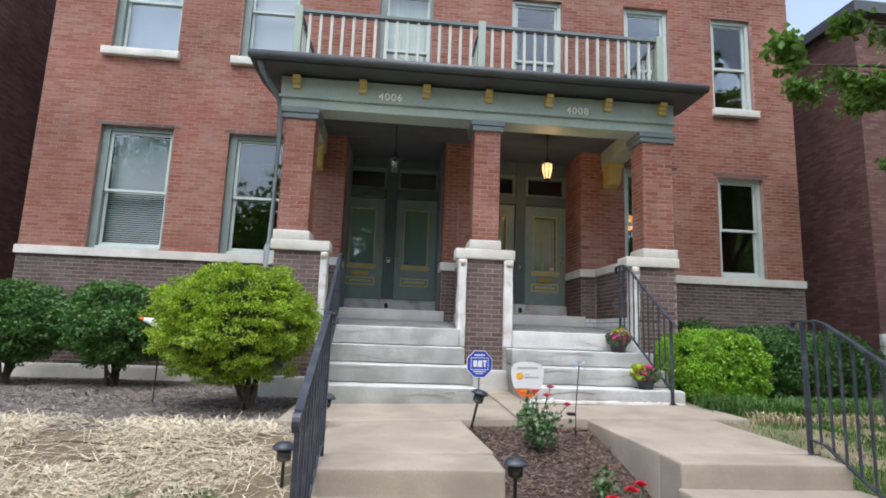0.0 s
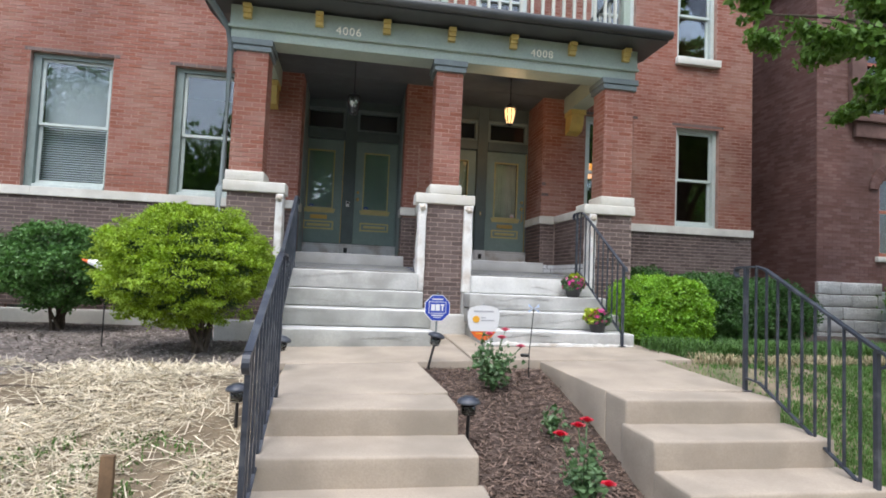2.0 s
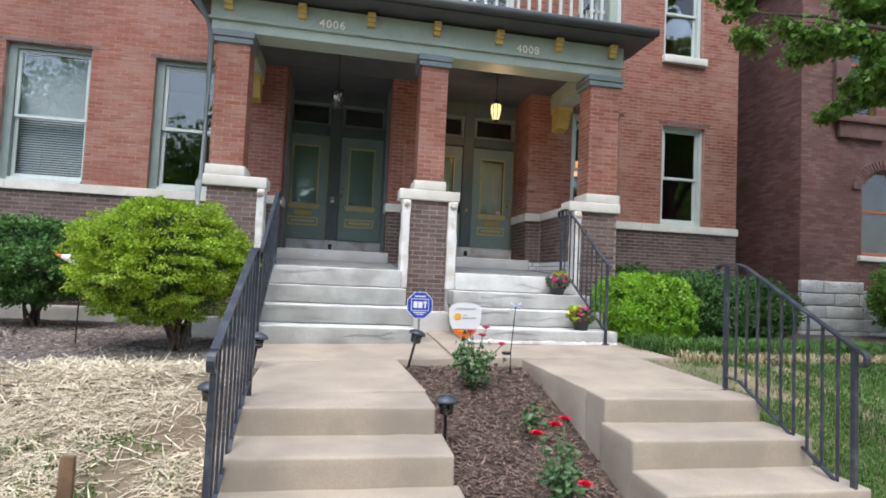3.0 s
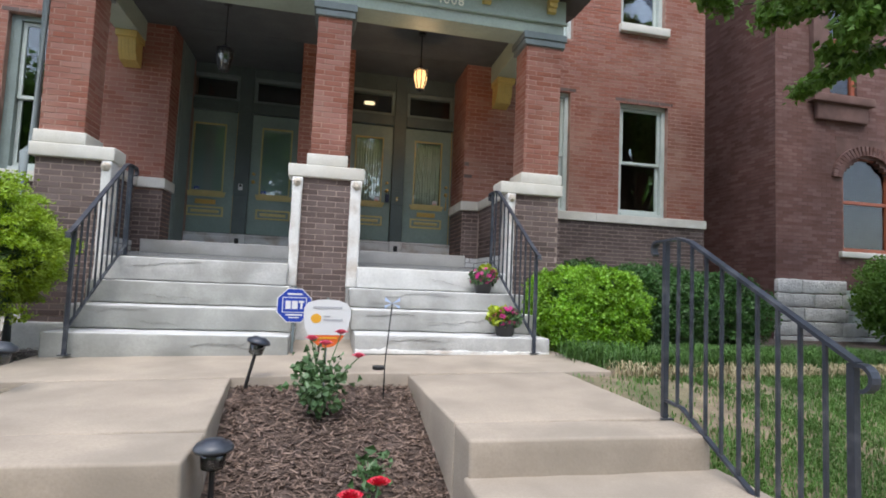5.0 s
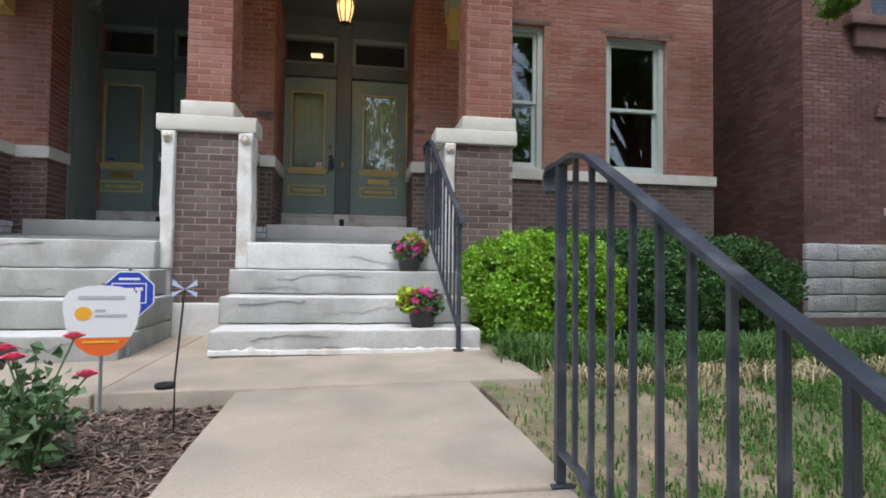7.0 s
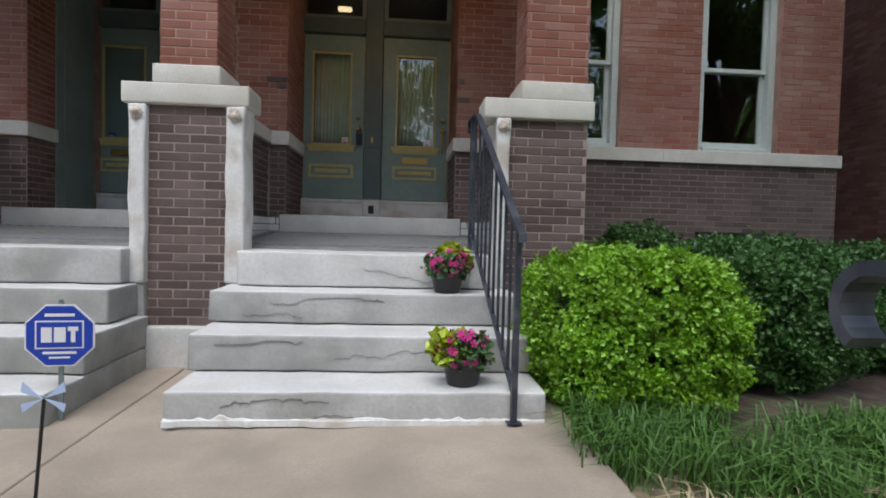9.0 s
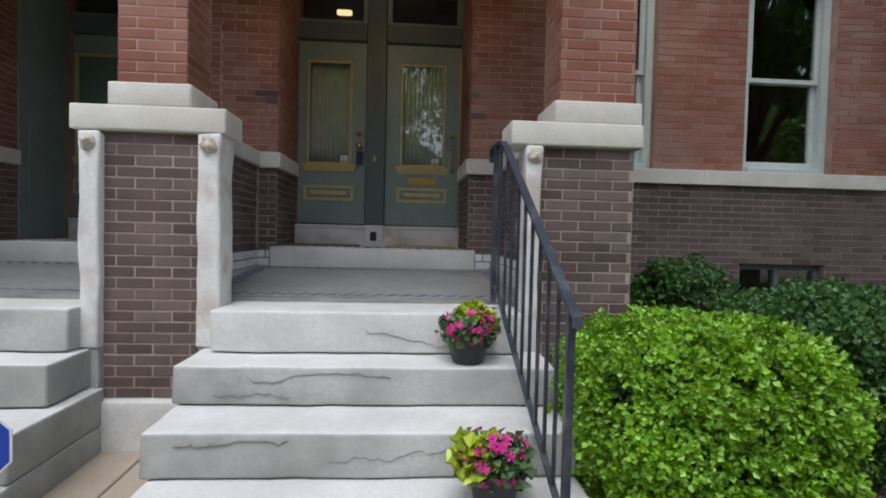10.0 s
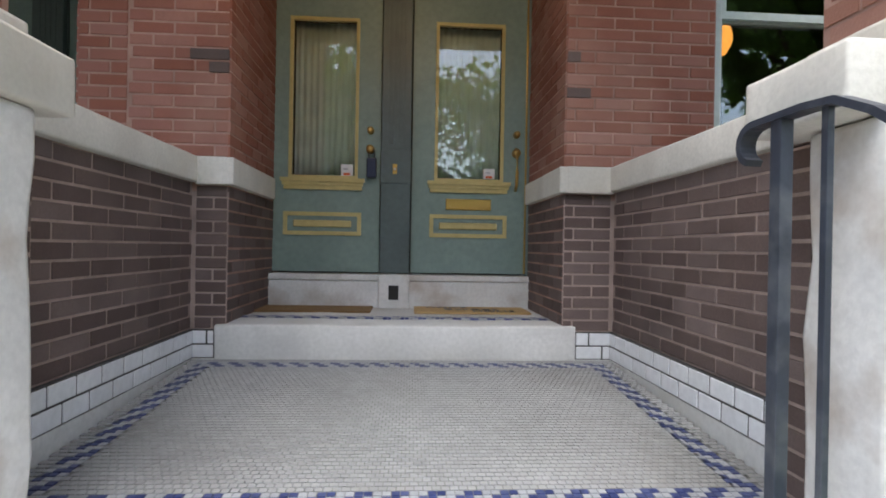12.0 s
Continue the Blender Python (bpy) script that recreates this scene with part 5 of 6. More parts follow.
bush("neighbour_shrub", (10.4, 0.9, 0.75), (0.8, 0.7, 0.75), 9000, 0.06, LEAF_TREE, 11, "loose green shrub before the neighbouring house", stems=8, ground=-0.12, count=200, spread=0.09)


def blades(name, n, area, height, width, mat, rng, lean=0.35, label="", z=None, clump=0.0):
    verts, faces = [], []
    centres = [area(rng) for _ in range(max(1, int(n * 0.03)))] if clump else None
    for _ in range(n):
        if clump:
            cx, cy = rng.choice(centres)
            x, y = cx + rng.gauss(0, clump), cy + rng.gauss(0, clump)
        else:
            x, y = area(rng)
        z0 = ground_z(x, y) if z is None else z
        h, a = height * rng.uniform(0.5, 1.3), rng.uniform(0, 6.28)
        d = Vector((math.cos(a), math.sin(a), 0))
        s = Vector((-d.y, d.x, 0)) * width * 0.5
        p = Vector((x, y, z0 - 0.005))
        l = lean * rng.uniform(0.3, 1.4) * h
        k = len(verts)
        for q in (p - s, p + s, p + d * l * 0.4 + Vector((0, 0, h * 0.7)) - s * 0.8, p + d * l * 0.4 + Vector((0, 0, h * 0.7)) + s * 0.8, p + d * l * 1.3 + Vector((0, 0, h * (1.0 - 0.5 * lean)))):
            verts.append(tuple(q))
        faces += [(k, k + 1, k + 3, k + 2), (k + 2, k + 3, k + 4)]
    ob = mesh_from(name, verts, faces, mat)
    return tagged(ob, label, "grass", kind="stuff")


R = random.Random(21)


def lawn_area(rng):
    while True:
        x, y = rng.uniform(2.62, 10.5), rng.uniform(-5.2, -1.9)
        if noise.noise(Vector((x * 1.1, y * 1.1, 5))) > -0.2 - 0.3 * (x > 4.2) and not (x < 3.5 + 0.4 * noise.noise(Vector((y * 2, 0, 0))) and y > -3.3 and rng.random() < 0.86):
            return x, y


def turf_area(rng):
    x = rng.uniform(2.98, 6.6)
    return x, rng.uniform(-2.1, -1.45) + 0.06 * (x - 3) + (0.3 if x < 3.3 else 0.0)


blades("lawn_grass", 120000, lawn_area, 0.055, 0.008, BLADE, R, 0.6, "thin patchy lawn grass", clump=0.10)
blades("straw_weeds", 1500, lambda r: (r.uniform(-3.6, -1.6), r.uniform(-5.2, -3.6)), 0.05, 0.01, BLADE, R, 0.8, "small green weeds coming through the straw", clump=0.06)
blades("lily_turf", 7000, turf_area, 0.26, 0.010, LIRIOPE, R, 0.8, "dark green lily turf edging the hedge", clump=0.07)
blades("lily_turf_dry", 1500, lambda r: (r.uniform(3.05, 6.4), r.uniform(-2.3, -2.05)), 0.15, 0.010, LIRIOPE_DRY, R, 1.0, "dry tan lower leaves of the lily turf", clump=0.06)


def litter(name, n, area, length, width, mat, rng, label, flat=0.25):
    """Loose strips lying on the ground at all angles."""
    verts, faces = [], []
    for _ in range(n):
        x, y = area(rng)
        z = ground_z(x, y) + rng.uniform(0.002, 0.022)
        l, a, t = length * rng.uniform(0.35, 1.4) / 2, rng.uniform(0, 6.28), rng.gauss(0, flat)
        d = Vector((math.cos(a) * math.cos(t), math.sin(a) * math.cos(t), math.sin(t)))
        s = Vector((-math.sin(a), math.cos(a), rng.gauss(0, 0.3))).normalized() * width * rng.uniform(0.5, 1.3) / 2
        c = Vector((x, y, z))
        u = d.cross(s).normalized() * width * 0.18
        k = len(verts)
        for q in (c - d * l - s, c - d * l + s, c + d * l + s * 0.6, c + d * l - s * 0.6, c + u):
            verts.append(tuple(q))
        faces += [(k, k + 1, k + 4), (k + 1, k + 2, k + 4), (k + 2, k + 3, k + 4), (k + 3, k, k + 4)]
    ob = mesh_from(name, verts, faces, mat)
    return tagged(ob, label, "ground cover", kind="stuff")


def bed_area(rng):
    return rng.uniform(-0.12, 1.28), rng.uniform(-5.3, -2.1)


def left_bed(rng):
    return rng.uniform(-7.4, -1.6), rng.uniform(-2.6, 1.7)


def straw_area(rng):
    while True:
        x, y = rng.uniform(-7.5, -1.55), rng.uniform(-5.3, -2.0)
        bare = 0.25 * (x > -2.3) + 0.3 * (y < -4.3)
        if rng.random() < 0.12 or noise.noise(Vector((x * 1.5, y * 1.5, 9))) > -0.22 + bare:
            return x, y


litter("bark_mulch", 13000, bed_area, 0.055, 0.012, CHIP, R, "brown bark mulch in the rose bed")
litter("bark_mulch_bed", 14000, left_bed, 0.055, 0.016, GREY_CHIP, R, "greyed wood chip mulch under the bushes")
litter("straw", 30000, straw_area, 0.24, 0.008, STRAW, R, "loose dry straw spread over bare soil")


def branch_tree(name, x, y, z, height, limbs, leaf, mat, seed, label, leaves):
    """A tapered trunk with limbs that fork into twigs, and leaves along the twigs."""
    rng = random.Random(seed)
    t = anchor(name, x, y, z, label, "tree")
    bm = bmesh.new()
    tube(bm, [(0, 0, -0.1), (0.05, 0.03, height * 0.35), (-0.05, 0.05, height * 0.7), (0.08, 0, height)], 0.24, 12, 0.45)
    tips = []
    for e in limbs:
        e = Vector(e) - Vector((x, y, z))
        s = Vector((0, 0, height * rng.uniform(0.6, 0.95)))
        m = s.lerp(e, 0.5) + Vector((rng.uniform(-0.3, 0.3), rng.uniform(-0.3, 0.3), 0.5))
        tube(bm, [s, s.lerp(m, 0.5) + Vector((0, 0, 0.15)), m, m.lerp(e, 0.6) + Vector((0, 0, 0.1)), e], 0.075, 7, 0.12)
        for k in range(7):
            f = m.lerp(e, k / 6)
            g = f + Vector((rng.uniform(-0.8, 0.8), rng.uniform(-0.8, 0.8), rng.uniform(-0.55, 0.35)))
            tube(bm, [f, f.lerp(g, 0.5) + Vector((0, 0, 0.06)), g], 0.012, 5, 0.3)
            tips.append((f, g))
    link("trunk", bm, BARK, t)

    def place(r):
        f, g = r.choice(tips)
        u = r.random() ** 0.7
        p = f.lerp(g, u) + Vector((r.gauss(0, 0.09), r.gauss(0, 0.09), r.gauss(-0.03, 0.06)))
        return p, (g - f).normalized() * 0.6 + Vector((0, 0, -0.5))

    leaf_cloud("crown", leaves, place, leaf, mat, rng, t, 0.6, 0.36)
    return t


# limbs from z 7 up are unseen, added to shade the right front wall
branch_tree("street_tree", 9.3, -3.6, -0.6, 4.6, [(4.75, -0.9, 4.85), (5.5, -1.1, 5.5), (6.3, 0.4, 5.1), (6.9, -0.6, 5.5), (7.9, 0.2, 4.3), (8.1, -0.9, 4.9), (8.6, -0.2, 5.4), (7.0, -1.8, 5.9), (5.8, -2.0, 6.3), (10.5, -1.5, 5.2), (7.5, -3.5, 7.6), (9.0, -2.0, 8.0), (10.6, -4.2, 7.8), (8.4, -5.0, 7.2), (6.4, -4.0, 7.0), (11.0, -1.6, 7.2), (7.2, -0.8, 7.4), (5.4, -2.6, 7.4), (4.3, -2.2, 7.3), (5.0, -1.2, 7.7), (6.2, -2.4, 7.0), (6.0, -0.6, 7.6), (8.0, -2.6, 8.6), (10.0, -3.4, 8.8), (6.6, -3.6, 8.4), (9.4, -5.2, 8.4), (11.6, -2.6, 8.4), (7.4, -1.6, 8.8)],
            0.11, LEAF_TREE, 31, "green street tree with low hanging branches, unseen upper crown added for shade", 62000)


def far_tree(x, y, h, seed):
    rng = random.Random(seed)
    t = anchor("tree_across_street", x, y, -0.95, "leafy tree across the street, mirrored in the windows", "tree", "trees across the street")
    bm = bmesh.new()
    tube(bm, [(0, 0, -0.1), (0.1, 0, h * 0.3), (0, 0.1, h * 0.55), (0.1, 0, h * 0.85)], 0.28, 8, 0.2)
    cl = []
    for k in range(16):
        a, e = rng.uniform(0, 6.28), rng.uniform(0.35, 0.98)
        q = Vector((math.cos(a) * h * 0.3 * rng.uniform(0.3, 1), math.sin(a) * h * 0.3 * rng.uniform(0.3, 1), h * e))
        tube(bm, [(0, 0, h * e * 0.6), tuple(q)], 0.07, 5, 0.3)
        cl.append((q, h * rng.uniform(0.09, 0.16)))
    link("trunk", bm, BARK, t)

    def place(r):
        c, s = r.choice(cl)
        d = Vector((r.gauss(0, 1), r.gauss(0, 1), r.gauss(0, 0.8)))
        return c + d * s * 0.7, d.normalized()

    leaf_cloud("crown", 9000, place, 0.34, LEAF_TREE, rng, t)


for i, (x, y, h) in enumerate(((-9, -22, 11), (-1.5, -24, 12), (6.5, -21, 10.5), (14, -25, 12), (-18, -24, 12), (24, -23, 11))):
    far_tree(x, y, h, 50 + i)


# old white paint left along the foot of the porch steps
rng = random.Random(14)
bm = bmesh.new()
cols = []
for k in range(121):
    x = 0.80 + 1.99 * k / 120
    up = max(0.003, 0.006 + 0.03 * noise.noise(Vector((x * 4.1, 2, 0))) + 0.02 * noise.noise(Vector((x * 17, 5, 0))))
    out = max(0.003, 0.006 + 0.035 * noise.noise(Vector((x * 3.3, 9, 0))) + 0.02 * noise.noise(Vector((x * 15, 1, 0))))
    cols.append([bm.verts.new(p) for p in ((x, -1.185, up), (x, -1.1945, up - 0.003), (x, -1.196, 0.004), (x, -1.196 - out, 0.001), (x, -1.196 - out, -0.03))])
for p, q in zip(cols, cols[1:]):
    for k in range(4):
        bm.faces.new((p[k], q[k], q[k + 1], p[k + 1]))
bmesh.ops.recalc_face_normals(bm, faces=bm.faces[:])
tagged(link("paint_splash", bm, PAINTED_STONE), "old white paint along the foot of the steps", "paint spots", kind="stuff")


# ---- the neighbouring houses ----
HX, HY = 8.56, 1.9
n_holes = [(10.08, 11.25, 1.62, 3.10), (9.70, 10.45, 4.67, 6.9), (10.13, 10.66, 0.25, 0.89)]
nb = wall_cells("neighbour_front_wall", "x", HY + 0.01, 0.35, HX, 16.0, -0.3, 7.75, n_holes + [(10.08 + 0.09 * k, 11.25 - 0.09 * k, 3.09 + 0.07 * k, 3.18 + 0.07 * k) for k in range(5)], MORTAR_DARK)
tagged(nb, "dark red brick front of the neighbouring house", "wall", kind="structure")
brick_face("neighbour_bricks", (0, HY + 0.01, 0), (1, 0, 0), (0, -1, 0), HX, 14.5, 1.06, 7.75, BRICK_DARK, nb, n_holes + [(9.95, 11.4, 3.0, 3.85)])
bm = bmesh.new()
add_box(bm, HX, HX + 0.3, HY + 0.37, 12, -0.3, 7.75)
nbs = tagged(link("neighbour_side_wall", bm, MORTAR_DARK), "dark red brick side of the neighbouring house", "wall", kind="structure")
brick_face("neighbour_bricks", (HX, 0, 0), (0, 1, 0), (-1, 0, 0), HY + 0.01, 8.0, 0.0, 7.75, BRICK_DARK, nbs)
bm = bmesh.new()
add_box(bm, HX - 0.15, 16.2, HY - 0.2, 12.2, 7.75, 8.0)
tagged(link("neighbour_roof", bm, GUTTER), "plain dark roof edge of the neighbouring house", "roof", kind="structure")
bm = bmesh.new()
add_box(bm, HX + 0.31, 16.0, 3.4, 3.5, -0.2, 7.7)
tagged(link("neighbour_inside_wall", bm, UNLIT_ROOM), "wall coloured near-black for the unlit rooms behind the neighbouring windows", "wall", kind="structure")
rng = random.Random(77)
for r in range(5):
    z0 = -0.25 + r * 0.26
    x = HX - 0.05
    while x < 14:
        w = rng.uniform(0.5, 1.1)
        x1 = min(x + w, 14.2)
        if not (x < 10.66 and x1 > 10.13 and 0.2 < z0 + 0.13 < 0.95):
            spans = [(x, x1)]
        else:
            spans = [(x, 10.12)] if x < 10.05 else []
            if x1 > 10.75:
                spans.append((10.67, x1))
        for a, b in spans:
            worn_block("stone", a + 0.006, b - 0.006, HY - 0.08, HY + 0.005, z0 + 0.006, z0 + 0.254, ROUGH_STONE, nb, 0.02, 3, 0.018)
        x = x1
gw = anchor("glass_block_window", 10.4, HY, 0.25, "glass block basement window in pale stone", "window", kind="structure")
for i in range(3):
    for j in range(4):
        block("glass_block", 10.135 + i * 0.175, 10.135 + i * 0.175 + 0.165, HY + 0.0, HY + 0.06, 0.26 + j * 0.158, 0.26 + j * 0.158 + 0.15, FRAME_PALE, gw, 0.012)
aw = anchor("neighbour_arched_window", 10.66, HY, 1.62, "arched window with orange trim and a pale blind", "window", kind="structure")
bm = bmesh.new()
for k in range(16):
    a0, a1 = math.pi * k / 16, math.pi * (k + 1) / 16
    for r0, r1, y0, y1 in ((0.56, 0.62, HY + 0.06, HY + 0.16),):
        q = [(10.665 - r * math.cos(a), 3.05 + r * 0.72 * math.sin(a)) for r, a in ((r0, a0), (r1, a0), (r1, a1), (r0, a1))]
        f = [bm.verts.new((x, y0, z)) for x, z in q]
        b = [bm.verts.new((x, y1, z)) for x, z in q]
        bm.faces.new(f)
        bm.faces.new(b[::-1])
        for i in range(4):
            bm.faces.new((f[i], b[i], b[(i + 1) % 4], f[(i + 1) % 4]))
bmesh.ops.recalc_face_normals(bm, faces=bm.faces[:])
settle(link("arch_frame", bm, ORANGE_TRIM, aw), aw)
for a, b in ((10.085, 10.15), (11.18, 11.245)):
    block("frame", a, b, HY + 0.06, HY + 0.16, 1.63, 3.06, ORANGE_TRIM, aw, 0.005)
block("frame", 10.15, 11.18, HY + 0.06, HY + 0.14, 2.56, 2.62, ORANGE_TRIM, aw, 0.005)
block("frame", 10.15, 11.18, HY + 0.06, HY + 0.14, 1.63, 1.70, ORANGE_TRIM, aw, 0.005)
block("pane", 10.12, 11.2, HY + 0.10, HY + 0.105, 1.66, 3.45, GLASS, aw, 0).visible_shadow = False
worn_block("window_sill", 9.98, 11.35, HY - 0.06, HY + 0.1, 1.51, 1.62, LIMESTONE, aw, 0.012, 4, 0.003)
bm = bmesh.new()
for ring in range(2):
    for k in range(26):
        a = math.pi * (k + 0.5) / 26
        r = 0.68 + ring * 0.11
        m = Matrix.Translation((10.665 - r * math.cos(a), HY - 0.025, 3.05 + r * 0.76 * math.sin(a))) @ Matrix.Rotation(a - math.pi / 2, 4, "Y")
        add_box(bm, -0.033, 0.033, -0.02, 0.05, -0.05, 0.05, m)
settle(link("arch_bricks", bm, BRICK_DARK, aw), aw)
bl = anchor("neighbour_blind", 10.66, HY + 0.2, 1.65, "pale venetian blind lowered in the arched window", "blind")
for k in range(24):
    block("slat", 10.14, 11.18, HY + 0.115, HY + 0.135, 1.68 + k * 0.038, 1.68 + k * 0.038 + 0.03, BLIND, bl, 0)
uw = anchor("neighbour_upper_window", 10.07, HY, 4.67, "tall upstairs window with orange trim", "window", kind="structure")
for a, b in ((9.70, 9.78), (10.37, 10.45)):
    block("frame", a, b, HY + 0.06, HY + 0.16, 4.67, 6.9, ORANGE_TRIM, uw, 0.005)
block("pane", 9.77, 10.38, HY + 0.10, HY + 0.105, 4.7, 6.88, GLASS, uw, 0).visible_shadow = False
block("frame", 9.78, 10.37, HY + 0.06, HY + 0.14, 5.75, 5.82, ORANGE_TRIM, uw, 0.005)
block("stone_surround", 9.32, 9.69, HY - 0.10, HY + 0.005, 4.62, 7.0, MORTAR_DARK, uw, 0.01)
worn_block("window_sill", 9.28, 10.7, HY - 0.16, HY + 0.1, 4.45, 4.61, MORTAR_DARK, uw, 0.015, 4, 0.003)
worn_block("sill_bracket", 9.42, 10.6, HY - 0.09, HY + 0.0, 4.12, 4.449, MORTAR_DARK, uw, 0.02, 4, 0.004)
bm = bmesh.new()
add_box(bm, -15, -8.75, 2.0, 12, -0.3, 9)
lh = tagged(link("west_neighbour_wall", bm, MORTAR_DARK), "dark brown brick wall of the house next door", "wall", kind="structure")
brick_face("neighbour_bricks", (0, 2.0, 0), (1, 0, 0), (0, -1, 0), -12.5, -8.76, 0.0, 8.5, BRICK_DARK, lh)
brick_face("neighbour_bricks", (-8.75, 0, 0), (0, 1, 0), (1, 0, 0), 2.01, 6.0, 0.0, 8.5, BRICK_DARK, lh)


# ---- houses across the street, mirrored in the glass ----
def far_house(x, w, h, mat, seed):
    hs = anchor("house_across_street", x, -36, -0.95, "brick house with a gable across the street", "house", "houses across the street")
    block("wall", x - w / 2, x + w / 2, -40, -34, -0.95, h, mat, hs, 0.02)
    bm = bmesh.new()
    vs = [bm.verts.new(p) for p in ((x - w / 2 - 0.3, -33.7, h), (x + w / 2 + 0.3, -33.7, h), (x, -33.7, h + 3.4), (x - w / 2 - 0.3, -40, h), (x + w / 2 + 0.3, -40, h), (x, -40, h + 3.4))]
    for f in ((0, 1, 2), (3, 5, 4), (0, 2, 5, 3), (1, 4, 5, 2), (0, 3, 4, 1)):
        bm.faces.new([vs[i] for i in f])
    settle(link("roof", bm, GUTTER, hs), hs)
    for z in (0.6, 3.8):
        for k in range(3):
            c = x - w / 2 + w * (k + 0.5) / 3
            block("window", c - 0.45, c + 0.45, -34.02, -33.95, z, z + 1.7, FRAME_PALE, hs, 0.02)


for i, (x, w, m) in enumerate(((-22, 9, BRICK_DARK), (-11, 9, MORTAR_PALE), (0, 9.5, MORTAR_RED), (11, 9, LIMESTONE), (22, 9, BRICK_DARK))):
    far_house(x, w, 7.0, m, i)


# ---- lanterns ----
def lantern(x, y, z, lit, label):
    l = anchor("hanging_lantern", x, y, z, label, "lamp", "porch lanterns")
    bm = bmesh.new()
    lathe(bm, [(0.002, 0.22), (0.03, 0.215), (0.05, 0.19), (0.115, 0.15), (0.12, 0.135), (0.1, 0.13)], sides=8)
    link("hood", bm, BLACK, l)
    bm = bmesh.new()
    lathe(bm, [(0.055, -0.13), (0.085, -0.02), (0.098, 0.06), (0.085, 0.13), (0.08, 0.13), (0.09, 0.06), (0.078, -0.02), (0.05, -0.128)], sides=8)
    g = link("shade", bm, AMBER_GLASS if lit else LAMP_GLASS, l, "glowing amber glass" if lit else "clear seeded glass")
    g.visible_shadow = False
    bm = bmesh.new()
    for k in range(8):
        a = k * math.pi / 4
        tube(bm, [(0.057 * math.cos(a), 0.057 * math.sin(a), -0.13), (0.088 * math.cos(a), 0.088 * math.sin(a), -0.02), (0.101 * math.cos(a), 0.101 * math.sin(a), 0.06), (0.088 * math.cos(a), 0.088 * math.sin(a), 0.135)], 0.008, 5)
    link("cage", bm, BLACK, l)
    bm = bmesh.new()
    lathe(bm, [(0.002, -0.17), (0.015, -0.16), (0.03, -0.145), (0.06, -0.14), (0.06, -0.128), (0.002, -0.126)], sides=10)
    link("finial", bm, BLACK, l)
    bm = bmesh.new()
    tube(bm, [(0, 0, 0.2), (0, 0, 4.30 - z)], 0.007, 6)
    lathe(bm, [(0.055, 4.275 - z), (0.05, 4.30 - z), (0.02, 4.319 - z)], sides=12)
    link("stem", bm, BLACK, l)
    bm = bmesh.new()
    bmesh.ops.create_uvsphere(bm, u_segments=12, v_segments=8, radius=0.03)
    link("bulb", bm, WARM if lit else WHITE, l, "lit bulb" if lit else "unlit bulb")
    if lit:
        p = new("lantern_light", bpy.data.lights.new("lantern_light", "POINT"))
        p.data.energy, p.data.color, p.data.shadow_soft_size = 9.0, (1.0, 0.62, 0.3), 0.06
        p.location = (x, y, z)
    return l


AMBER_GLASS = plain("amber_lamp_glass", (1.0, 0.72, 0.4), 0.3, glow=0.75, glow_colour=(1.0, 0.58, 0.22))
lantern(1.65, 1.03, 3.60, True, "lit amber glass lantern hanging on the porch")
lantern(-1.0, 0.93, 3.51, False, "unlit clear glass lantern hanging on the porch")
bm = bmesh.new()
add_box(bm, 1.0, 1.2, 3.82, 3.899, 4.12, 4.185)
soften(bm, 0.03, 3)
tagged(link("hall_wall_lamp", bm, HALL_GLOW), "lit warm lamp on the hall wall behind the transom", "lamp")

# ---- fittings on the doors ----
lb = anchor("key_lock_box", 1.425, DOOR_Y - 0.03, 2.24, "dark blue key lock box hanging from the door knob", "lock box")
block("body", 1.39, 1.46, DOOR_Y - 0.06, DOOR_Y - 0.012, 2.06, 2.20, NAVY, lb, 0.012)
bm = bmesh.new()
tube(bm, [(1.405, DOOR_Y - 0.035, 2.2), (1.405, DOOR_Y - 0.035, 2.25), (1.425, DOOR_Y - 0.035, 2.268), (1.445, DOOR_Y - 0.035, 2.25), (1.445, DOOR_Y - 0.035, 2.2)], 0.005, 6)
settle(link("shackle", bm, BLACK, lb), lb)


def sticker(x, z, w, h, mat, mat2, label, back=DOOR_Y):
    s = anchor("door_sticker", x, back, z, label, "sticker", "door stickers")
    block("label_face", x - w / 2, x + w / 2, back + 0.0135, back + 0.0185, z - h / 2, z + h / 2, mat, s, 0.0015)
    block("label_bar", x - w * 0.28, x + w * 0.28, back + 0.0105, back + 0.0132, z - h * 0.42, z - h * 0.22, mat2, s, 0)
    block("label_bar", x - w * 0.3, x + w * 0.1, back + 0.0105, back + 0.0132, z + h * 0.05, z + h * 0.16, SIGN_GREY, s, 0)


sticker(1.245, 2.115, 0.085, 0.085, SIGN_WHITE, SIGN_ORANGE, "white security sticker with a red bar on the glass")
sticker(2.275, 2.115, 0.085, 0.075, SIGN_WHITE, SIGN_ORANGE, "white security sticker with a red bar on the glass")
sticker(-1.78, 2.145, 0.08, 0.05, SIGN_BLUE, SIGN_WHITE, "small blue sticker on the glass", DOOR_Y + DEEP)
sticker(-0.69, 2.145, 0.08, 0.05, SIGN_BLUE, SIGN_WHITE, "small blue sticker on the glass", DOOR_Y + DEEP)
db = anchor("door_bell", 1.592, DOOR_Y - 0.07, 2.12, "small brass door bell on the mullion", "door bell", "door bells")
block("plate", 1.577, 1.607, DOOR_Y - 0.078, DOOR_Y - 0.0725, 2.085, 2.155, BRASS, db, 0.003)
bm = bmesh.new()
